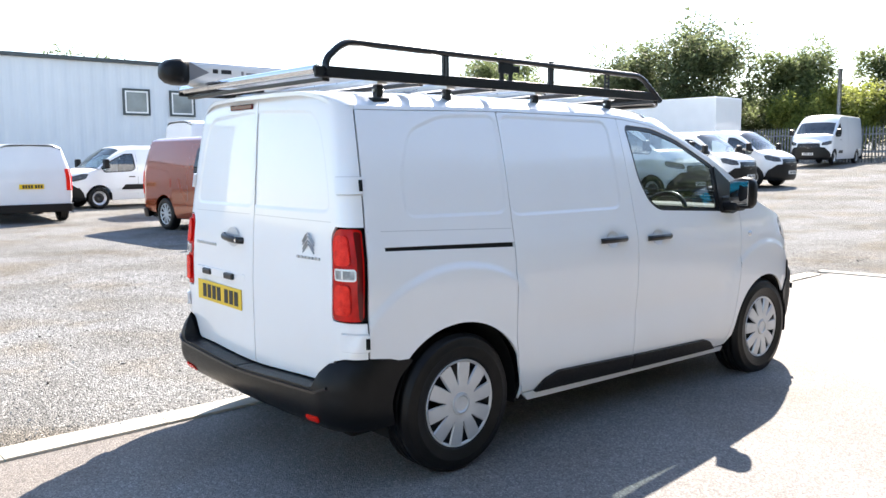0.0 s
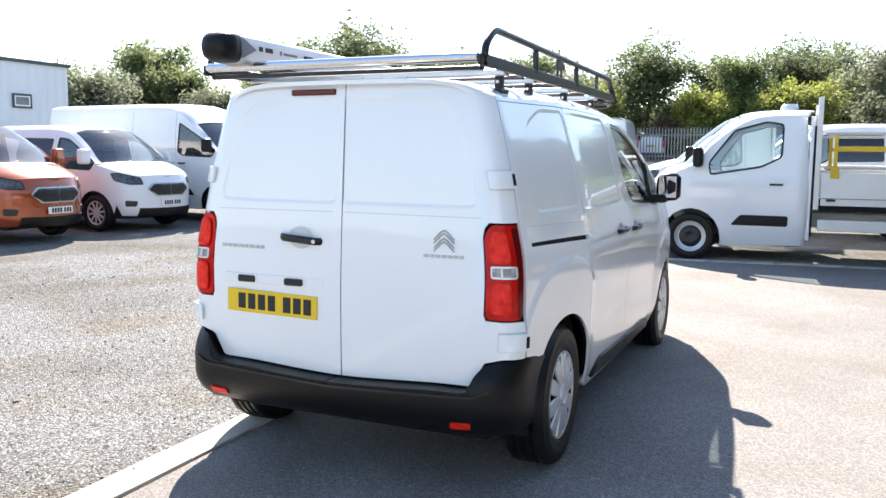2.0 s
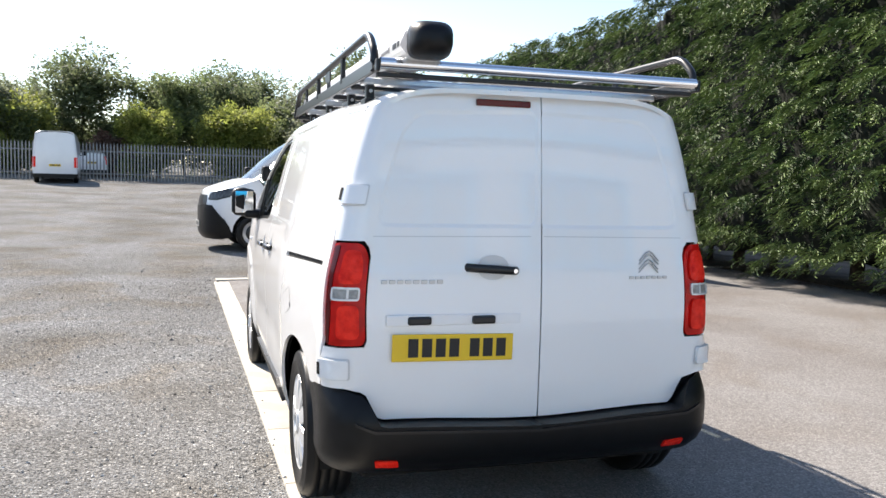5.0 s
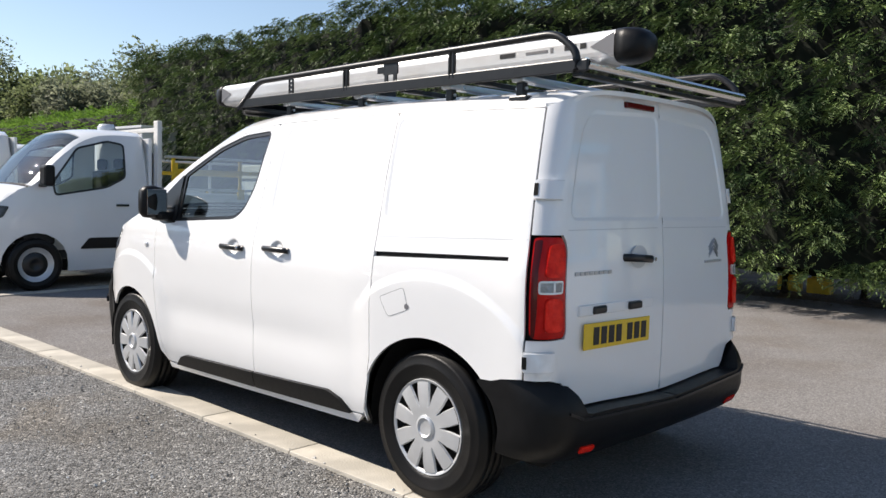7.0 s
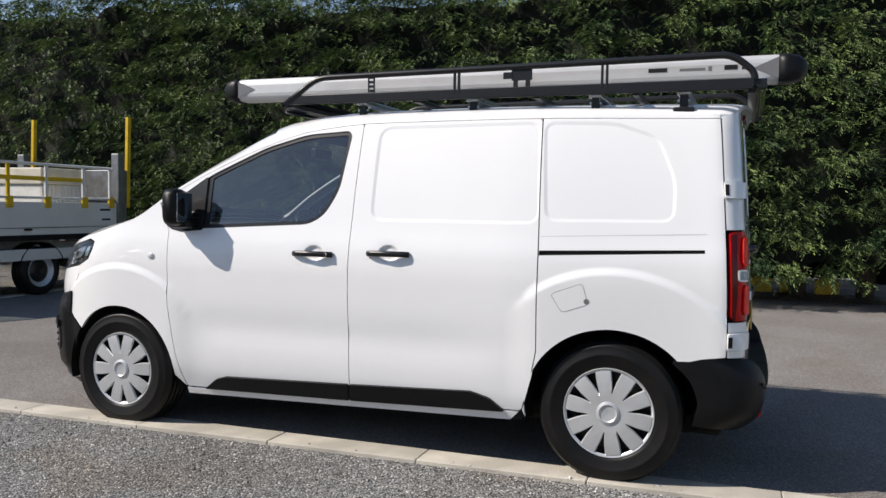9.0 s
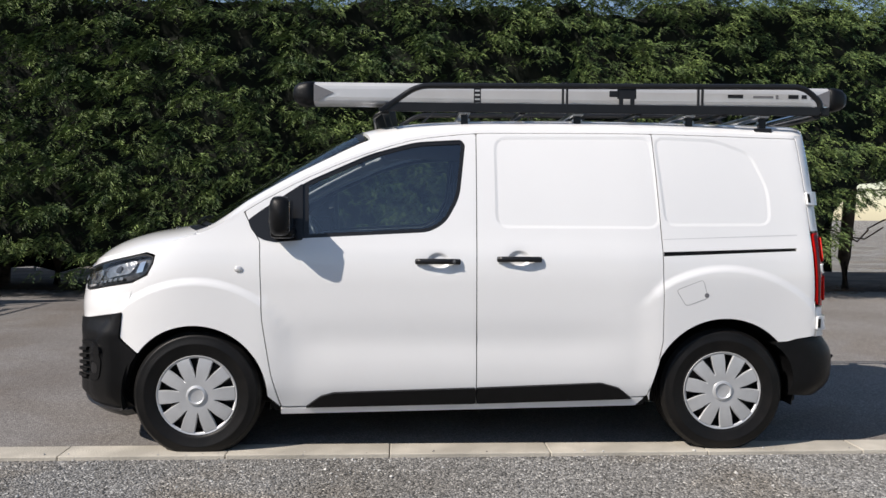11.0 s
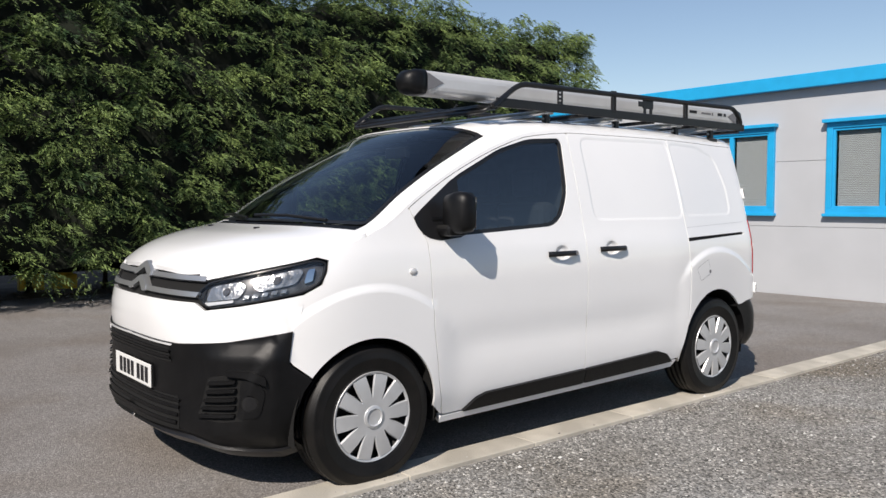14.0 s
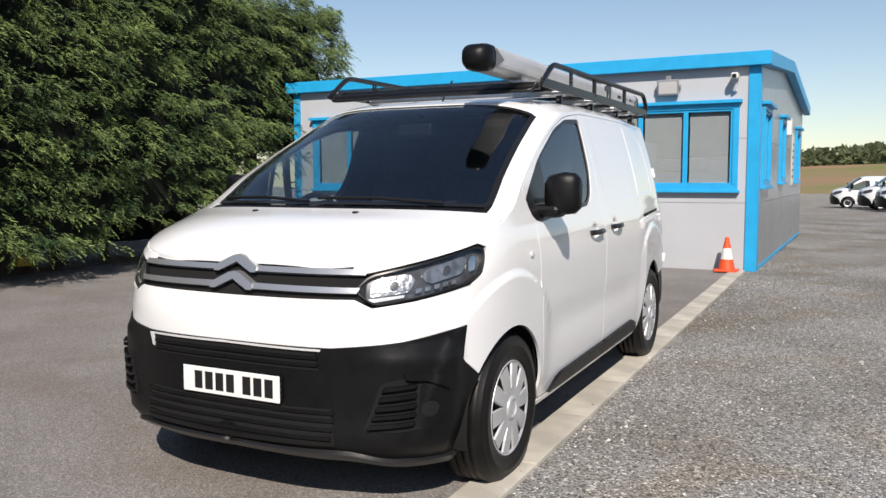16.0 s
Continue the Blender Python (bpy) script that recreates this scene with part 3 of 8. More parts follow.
def build_office():
    H = 3.02
    L = 8.4
    # front: local x runs along -y, so turn by -90 about z puts y out towards +x
    at = pose(OX, OY, 0, 0, 0, -90)
    wins = [(0.27, 2.5, 1.2, 2.5, 3), (3.29, 5.37, 1.2, 2.5, 3), (6.35, 7.95, 1.2, 2.5, 2)]
    front = wall_with_holes("wall_front", L, H, 0.12, [w[:4] for w in wins], M_PANEL, at, "grey clad front wall of the office cabin", (1.02, 1.98))
    for i, w in enumerate(wins):
        window_unit("window_%d" % (i + 1), w[1] - w[0], w[3] - w[2], w[4], at @ pose(w[0], 0, w[2]), "blue framed office window with closed blinds")
    # side wall: local x runs along x, y out
    side_at = pose(OX - 9.5, OY, 0)
    swins = [(8.0, 9.1, 1.25, 2.5, 2), (5.2, 6.1, 1.3, 2.5, 1), (1.2, 2.2, 1.3, 2.5, 1)]
    wall_with_holes("wall_side", 9.5, H, 0.12, [w[:4] for w in swins], M_PANEL_DK, side_at, "grey clad end wall of the office cabin, toned darker than its front", (1.02, 1.98))
    for i, w in enumerate(swins):
        window_unit("window_%d" % (i + 4), w[1] - w[0], w[3] - w[2], w[4], side_at @ pose(w[0], 0, w[2]), "blue framed window in the office end wall")
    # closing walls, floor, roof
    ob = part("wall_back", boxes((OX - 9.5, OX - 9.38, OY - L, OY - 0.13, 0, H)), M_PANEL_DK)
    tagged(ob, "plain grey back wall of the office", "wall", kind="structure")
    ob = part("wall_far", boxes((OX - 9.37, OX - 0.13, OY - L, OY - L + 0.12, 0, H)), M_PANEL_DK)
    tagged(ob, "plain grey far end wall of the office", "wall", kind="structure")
    ob = part("office_floor", boxes((OX - 9.37, OX - 0.13, OY - L + 0.13, OY - 0.13, 0.02, 0.1)), M_ROOM)
    tagged(ob, "dim office floor", "floor", kind="structure")
    ob = part("office_ceiling", boxes((OX - 9.37, OX - 0.13, OY - L + 0.13, OY - 0.13, H - 0.35, H - 0.3)), M_ROOM)
    tagged(ob, "dim office ceiling", "ceiling", kind="structure")
    ob = part("inner_partition", boxes((OX - 2.6, OX - 2.5, OY - L + 0.13, OY - 0.13, 0.1, H - 0.36)), M_ROOM)
    tagged(ob, "dim inner wall behind the office windows", "wall", kind="structure")
    roof = thing("roof", pose(OX, OY, H), "flat roof with a bright blue fascia", "roof", kind="structure")
    part("fascia", boxes((0.02, 0.14, -L - 0.1, 0.165, 0.0, 0.2), bevel=0.008), M_BLUE, roof, "bright blue metal fascia")
    part("roof_deck", boxes((-9.6, 0.02, -L - 0.1, -0.08, 0.0, 0.18)), M_ROOFFELT, roof)
    # low gable over the end wall: grey infill with a blue verge
    bm = bmesh.new()
    tri = [(-9.55, 0.0), (0.0, 0.0), (0.0, 0.08), (-4.2, 0.46), (-9.55, 0.0)]
    out = [bm.verts.new((x, 0.0, z)) for x, z in tri[:4]]
    back = [bm.verts.new((x, -0.1, z)) for x, z in tri[:4]]
    bm.faces.new(out)
    bm.faces.new(back[::-1])
    for k in range(4):
        bm.faces.new((out[k], back[k], back[(k + 1) % 4], out[(k + 1) % 4]))
    bmesh.ops.recalc_face_normals(bm, faces=bm.faces)
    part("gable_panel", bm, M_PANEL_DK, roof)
    part("verge", tube(bmesh.new(), [(-9.75, 0.085, 0.04), (-4.2, 0.085, 0.47), (0.019, 0.085, 0.1)], 0.1, 4, flat=(0.15, 0.2)), M_BLUE, roof, "bright blue sloping verge")
    bm = bmesh.new()
    v = [bm.verts.new(c) for c in ((-9.6, 0.005, 0.06), (0.0, 0.005, 0.185), (-4.2, 0.005, 0.52), (-9.6, -L, 0.06), (0.0, -L, 0.185), (-4.2, -L, 0.52))]
    for f in ((5, 4, 3), (1, 4, 5, 2), (3, 0, 2, 5)):
        bm.faces.new([v[k] for k in f])
    part("roof_slope", bm, M_ROOFFELT, roof)
    trim = part("corner_trim", boxes((OX - 0.16, OX + 0.022, OY + 0.0, OY + 0.022, 0.0, H), (OX + 0.003, OX + 0.022, OY - 0.15, OY + 0.0, 0.0, H), bevel=0.004), M_BLUE)
    tagged(trim, "bright blue corner trim of the office", "trim", kind="structure")
    trim = part("corner_trim", boxes((OX + 0.003, OX + 0.03, OY - L, OY - L + 0.15, 0.0, H), bevel=0.004), M_BLUE)
    tagged(trim, "bright blue corner trim of the office", "trim", kind="structure")
    trim = part("baseboard", boxes((OX - 9.5, OX - 0.17, OY + 0.003, OY + 0.02, 0.0, 0.05)), M_BLUE)
    tagged(trim, "blue base trim along the end wall", "trim", kind="structure")
    # floodlight
    def flood(at):
        fl = thing("floodlight", at, "grey wall floodlight above the office window", "floodlight")
        part("housing", boxes((-0.16, 0.16, 0.05, 0.12, -0.12, 0.12), bevel=0.015), M_PANEL_DK, fl)
        part("lens", boxes((-0.135, 0.135, 0.118, 0.126, -0.09, 0.09), bevel=0.003), M_CLEAR, fl)
        for bx in ((-0.04, 0.04, -0.0, 0.06, 0.1, 0.17), (-0.18, -0.165, 0.0, 0.1, -0.03, 0.03), (0.165, 0.18, 0.0, 0.1, -0.03, 0.03)):
            part("bracket", boxes(bx, bevel=0.004), M_PANEL_DK, fl)
        return fl
    flood(at @ pose(1.3, 0.01, 2.78, -12, 0, 0))
    cam_thing = thing("security_camera", at @ pose(0.33, 0.0, 2.78), "small white security camera on a wall arm", "security camera")
    part("arm", tube(bmesh.new(), [(0, 0.0, -0.12), (0.02, 0.06, -0.1), (0.0, 0.1, 0.05)], 0.025, 8), M_PANEL, cam_thing)
    bm = boxes((-0.05, 0.05, 0.02, 0.22, 0.05, 0.14), bevel=0.02)
    part("body", bm, M_CONEWHITE, cam_thing)
    part("lens", boxes((-0.03, 0.03, 0.215, 0.235, 0.06, 0.12), bevel=0.01), M_TRIM, cam_thing)
    al = thing("alarm_box", pose(OX - 4.9, OY + 0.003, 2.4), "white alarm box on the office end wall", "alarm box")
    part("cover", boxes((-0.16, 0.16, 0, 0.1, -0.17, 0.17), bevel=0.02), M_CONEWHITE, al)
    part("base", boxes((-0.12, 0.12, 0, 0.03, -0.21, -0.171), bevel=0.005), M_PANEL, al)
    sg = thing("wall_sign", pose(OX - 6.6, OY + 0.003, 1.25), "white paper notice on the office end wall", "sign")
    part("sheet", boxes((-0.3, 0.3, 0, 0.01, 0.0, 1.1), bevel=0.002), M_CONEWHITE, sg)
    part("writing", boxes(*[(-0.24, 0.2 - 0.08 * (k % 3), 0.0105, 0.012, 0.15 + 0.14 * k, 0.2 + 0.14 * k) for k in range(6)]), M_GREYINK, sg)
    # traffic cone
    cone = thing("traffic_cone", pose(OX + 0.28, OY - 0.36, 0.02) @ Matrix.Diagonal((0.86, 0.86, 0.9, 1)), "orange traffic cone with a white band by the wall", "traffic cone")
    part("base", boxes((-0.19, 0.19, -0.19, 0.19, 0, 0.035), bevel=0.01), M_CONE, cone)
    bm = bmesh.new()
    lathe(bm, [(0.14, 0.035), (0.105, 0.2)], 24, axis="z")
    part("lower_cone", bm, M_CONE, cone, smooth=True)
    bm = bmesh.new()
    lathe(bm, [(0.107, 0.2), (0.07, 0.38)], 24, axis="z")
    part("white_band", bm, M_CONEWHITE, cone, "dirty white reflective band", smooth=True)
    bm = bmesh.new()
    lathe(bm, [(0.07, 0.38), (0.032, 0.54), (0.03, 0.56), (0.0, 0.565)], 24, axis="z")
    part("tip", bm, M_CONE, cone, smooth=True)


build_hedge()
build_far_hedge()
build_office()


# ---- panel van kit ----
from mathutils.geometry import delaunay_2d_cdt


def table(rows):
    """A smooth curve through (key, value) rows."""
    k = np.array([r[0] for r in rows], float)
    v = np.array([r[1] for r in rows], float)
    d = np.diff(v) / np.diff(k)
    m = np.empty_like(v)
    m[0], m[-1] = d[0], d[-1]
    m[1:-1] = np.where(d[:-1] * d[1:] > 0, 2 * d[:-1] * d[1:] / (d[:-1] + d[1:] + 1e-12), 0)

    k, v, m = k.tolist(), v.tolist(), m.tolist()
    low, high, last = k[0], k[-1], len(k) - 2

    def f(x):
        x = low if x < low else high if x > high else float(x)
        i = 0
        while i < last and k[i + 1] <= x:
            i += 1
        h = k[i + 1] - k[i]
        u = (x - k[i]) / h
        w = 1 - u
        return w * w * ((1 + 2 * u) * v[i] + u * h * m[i]) + u * u * ((3 - 2 * u) * v[i + 1] - w * h * m[i + 1])
    return f


def smooth(e0, e1, x):
    t = min(1.0, max(0.0, (x - e0) / (e1 - e0)))
    return t * t * (3 - 2 * t)


class Shape:
    """The outer skin of a van. side(a, z): a runs along the body as x, and on round both corners as a length to the middle of the
    rear and of the nose. top(b, v): from the shoulder above a = b on one side (v = 1) over the middle (v = 0) to the other (v = -1)."""

    def __init__(self, width, rear, front, shoulder, crown, corner=0.12, nose_from=2.75, nose_pow=2.6, rear_ref=-0.62, front_ref=3.765, narrow=0.955, bulges=(), flat_to=2.2):
        self.flat_to = flat_to
        self.width, self.rear, self.front = table(width), table(rear), table(front)
        self.shoulder = table(shoulder)
        self.mx, self.mz = table([(b, x) for b, x, z in crown]), table([(b, z) for b, x, z in crown])
        self.rear_ref, self.front_ref, self.corner, self.narrow = rear_ref, front_ref, corner, narrow
        self.ar, self.af, self.bulges = rear_ref + corner, nose_from, bulges
        n = 400
        th = np.linspace(math.pi / 2, 0, n)
        ex = 2 / nose_pow
        self.px = nose_from + (front_ref - nose_from) * np.cos(th) ** ex
        self.py = np.sin(th) ** ex
        self.pl = np.r_[0, np.cumsum(np.hypot(np.diff(self.px), np.diff(self.py)))]
        self.a_nose = self.af + self.pl[-1]
        self.a_tail = self.ar - corner * math.pi / 2 - (1 - corner)

    def plan(self, a):
        if a > self.af:
            s = min(a - self.af, self.pl[-1])
            return float(np.interp(s, self.pl, self.px)), float(np.interp(s, self.pl, self.py))
        if a < self.ar:
            q, c = self.ar - a, self.corner
            if q < c * math.pi / 2:
                t = q / c
                return self.ar - c * math.sin(t), 1 - c + c * math.cos(t)
            y = 1 - c - (q - c * math.pi / 2)
            return self.rear_ref - 0.02 * (1 - (y / (1 - c)) ** 2), y
        return a, 1.0

    def side(self, a, z, off=0.0, raw=False):
        x, y = self.plan(a)
        x += (self.rear(z) - self.rear_ref) * (1 - smooth(self.ar - 0.02, self.ar + 0.7, x))
        x += (self.front(z) - self.front_ref) * smooth(self.af - 0.25, self.front_ref, x)
        y *= self.width(z) * (self.narrow + (1 - self.narrow) * smooth(self.rear_ref, 0.6, x))
        p = Vector((x, y, z))
        if raw:
            return p
        d = off + sum(f(a, z) for f in self.bulges)
        if d:
            p = p + self.normal(a, z) * d
        return p

    def normal(self, a, z):
        e = 0.004
        da = self.side(a + e, z, raw=True) - self.side(a - e, z, raw=True)
        dz = self.side(a, z + e, raw=True) - self.side(a, z - e, raw=True)
        return dz.cross(da).normalized() if dz.cross(da).length > 1e-12 else Vector((1, 0, 0))

    def a_rear(self, y, z=0.9):
        """The length at which the rear is y from the middle."""
        return self.ar - self.corner * math.pi / 2 - (1 - self.corner) + y / (self.width(z) * self.narrow)

    def a_front(self, y, z=0.7):
        s = np.interp(-y / self.width(z), -self.py, self.pl)
        return self.af + float(s)

    def top(self, b, v, off=0.0):
        e = self.side(b, self.shoulder(b))
        xm, zm = self.mx(b), self.mz(b)
        w = abs(v) ** (4.0 + 3.0 * (1 - smooth(self.flat_to - 0.5, self.flat_to, b)))
        p = Vector((xm + (e.x - xm) * (abs(v) ** 2.2), e.y * v, zm + (e.z - zm) * w))
        return p + Vector((0, 0, off))


def inside(poly, x, y):
    hit = False
    for (x0, y0), (x1, y1) in zip(poly, poly[1:] + poly[:1]):
        if (y0 > y) != (y1 > y) and x < (x1 - x0) * (y - y0) / (y1 - y0) + x0:
            hit = not hit
    return hit


def edge_gap(poly, x, y):
    best = 9.0
    for (x0, y0), (x1, y1) in zip(poly, poly[1:] + poly[:1]):
        dx, dy = x1 - x0, y1 - y0
        t = max(0, min(1, ((x - x0) * dx + (y - y0) * dy) / (dx * dx + dy * dy + 1e-12)))
        best = min(best, math.hypot(x - x0 - t * dx, y - y0 - t * dy))
    return best


def all_inside(poly, x, y):
    """For arrays of places: which lie inside an outline."""
    hit = np.zeros(len(x), bool)
    for (x0, y0), (x1, y1) in zip(poly, poly[1:] + poly[:1]):
        if y0 != y1:
            hit ^= ((y0 > y) != (y1 > y)) & (x < (x1 - x0) * (y - y0) / (y1 - y0) + x0)
    return hit


def all_gaps(poly, x, y):
    """For arrays of places: how far each lies from an outline."""
    best = np.full(len(x), 9.0)
    for (x0, y0), (x1, y1) in zip(poly, poly[1:] + poly[:1]):
        dx, dy = x1 - x0, y1 - y0
        t = np.clip(((x - x0) * dx + (y - y0) * dy) / (dx * dx + dy * dy + 1e-12), 0, 1)
        best = np.minimum(best, np.hypot(x - x0 - t * dx, y - y0 - t * dy))
    return best


def rounded(poly, r=0.05, steps=4):
    """A polygon with its corners rounded."""
    out = []
    n = len(poly)
    for i in range(n):
        a, b, c = Vector(poly[i - 1]), Vector(poly[i]), Vector(poly[(i + 1) % n])
        u, v = a - b, c - b
        rr = min(r, u.length * 0.45, v.length * 0.45)
        p, q = b + u.normalized() * rr, b + v.normalized() * rr
        for k in range(steps + 1):
            t = k / steps
            w = p * (1 - t) ** 2 + b * 2 * t * (1 - t) + q * t * t
            out.append((w.x, w.y))
    return out


def shrink(poly, d):
    """The polygon drawn in by d."""
    area = sum(x0 * y1 - x1 * y0 for (x0, y0), (x1, y1) in zip(poly, poly[1:] + poly[:1]))
    s = 1 if area > 0 else -1
    out = []
    n = len(poly)
    for i in range(n):
        (x0, y0), (x1, y1), (x2, y2) = poly[i - 1], poly[i], poly[(i + 1) % n]
        u, v = Vector((x1 - x0, y1 - y0)), Vector((x2 - x1, y2 - y1))
        if u.length < 1e-6 or v.length < 1e-6:
            out.append((x1, y1))
            continue
        nu, nv = Vector((-u.y, u.x)).normalized() * s, Vector((-v.y, v.x)).normalized() * s
        m = (nu + nv)
        m = m / max(0.5, m.length_squared / 2) if m.length > 1e-6 else nu
        out.append((x1 + m.x * d, y1 + m.y * d))
    return out


def dense(poly, step):
    out = []
    for (x0, y0), (x1, y1) in zip(poly, poly[1:] + poly[:1]):
        k = max(1, int(math.ceil(math.hypot(x1 - x0, y1 - y0) / step)))
        out += [(x0 + (x1 - x0) * i / k, y0 + (y1 - y0) * i / k) for i in range(k)]
    return out


def patch(at, outline, holes=(), loops=(), step=0.06, rim=0.014, flip=False):
    """Verts and faces of a sheet cut to an outline with holes, laid on a skin: at(u, w, depth) gives places. Its rims turn inward."""
    rings = [dense(outline, step)] + [dense(h, step) for h in holes]
    pts, edges = [], []
    for ring in rings + [dense(q, step) for q in loops]:
        i = len(pts)
        pts += ring
        edges += [(i + k, i + (k + 1) % len(ring)) for k in range(len(ring))]
    us, ws = [p[0] for p in rings[0]], [p[1] for p in rings[0]]
    gu, gw = np.arange(min(us) + step * 0.5, max(us), step), np.arange(min(ws) + step * 0.5, max(ws), step)
    if len(gu) and len(gw):
        gu, gw = (q.ravel() for q in np.meshgrid(gu, gw, indexing="ij"))
        ok = all_inside(rings[0], gu, gw)
        for h in rings[1:]:
            ok &= ~all_inside(h, gu, gw)
        gu, gw = gu[ok], gw[ok]
        ok = np.ones(len(gu), bool)
        for ring, gap in [(q, step * 0.4) for q in rings] + [(list(q), 0.012) for q in loops]:
            ok &= all_gaps(ring, gu, gw) > gap
        pts += list(zip(gu[ok].tolist(), gw[ok].tolist()))
    got, _, tris, *_ = delaunay_2d_cdt([Vector(p) for p in pts], edges, [], 0, 1e-6)
    mids = np.array([tuple(sum((got[i] for i in t), Vector((0, 0))) / len(t)) for t in tris]).reshape(-1, 2)
    ok = all_inside(rings[0], mids[:, 0], mids[:, 1])
    for h in rings[1:]:
        ok &= ~all_inside(h, mids[:, 0], mids[:, 1])
    keep = [tuple(t) for t, good in zip(tris, ok) if good]
    verts = [at(p.x, p.y, 0.0) for p in got]
    faces = [t if not flip else t[::-1] for t in keep]
    if rim:
        for k, ring in enumerate(rings):
            area = sum(x0 * y1 - x1 * y0 for (x0, y0), (x1, y1) in zip(ring, ring[1:] + ring[:1]))
            i = len(verts)
            n = len(ring)
            verts += [at(x, y, 0.0) for x, y in ring] + [at(x, y, -rim) for x, y in ring]
            back = (area > 0) == (k == 0)
            for j in range(n):
                q = (i + j, i + n + j, i + n + (j + 1) % n, i + (j + 1) % n)
                q = q if back else q[::-1]
                faces.append(q if not flip else q[::-1])
    return verts, faces, [(q.x, q.y) for q in got]


def skin(name, shape, outline, material, parent, off=0.0, holes=(), loops=(), step=0.06, rim=0.014, right=False, label="", roof=False):
    """A panel of a van's skin as one mesh. right: on the right-hand side of the van."""
    s = -1 if right else 1
    if roof:
        def at(u, w, d):
            return shape.top(u, w, off + d)
    else:
        def at(u, w, d):
            p = shape.side(u, w, off + d)
            return Vector((p.x, p.y * s, p.z))
    v, f, uw = patch(at, outline, holes, loops, step, rim, flip=not right if not roof else False)
    used = sorted({i for q in f for i in q})
    remap = {i: k for k, i in enumerate(used)}
    ob = mesh_ob(name, [v[i] for i in used], [tuple(remap[i] for i in q) for q in f], material, parent, label, smooth=True)
    # the skin's own slope at each corner, so that panels reflect smoothly
    e, slopes = 0.003, []
    lo_u, hi_u, lo_w, hi_w = (-9, 9, -9, 9) if not roof else (-9, 9, -1, 1)
    for i in used:
        if i >= len(uw):
            slopes.append((0, 0, 0))
            continue
        u, w = uw[i]
        du = at(u + e, w, 0) - at(u - e, w, 0)
        dw = at(u, min(hi_w, w + e), 0) - at(u, max(lo_w, w - e), 0)
        n = dw.cross(du) if roof else dw.cross(du) * s
        if roof and n.z < 0:
            n = -n
        slopes.append(tuple(n.normalized()) if n.length > 1e-10 else (0, 0, 0))
    ob.data.normals_split_custom_set_from_vertices(slopes)
    return ob


def arc(cx, cz, r, a0, a1, n=12):
    return [(cx + r * math.cos(radians(a0 + (a1 - a0) * k / n)), cz + r * math.sin(radians(a0 + (a1 - a0) * k / n))) for k in range(n + 1)]


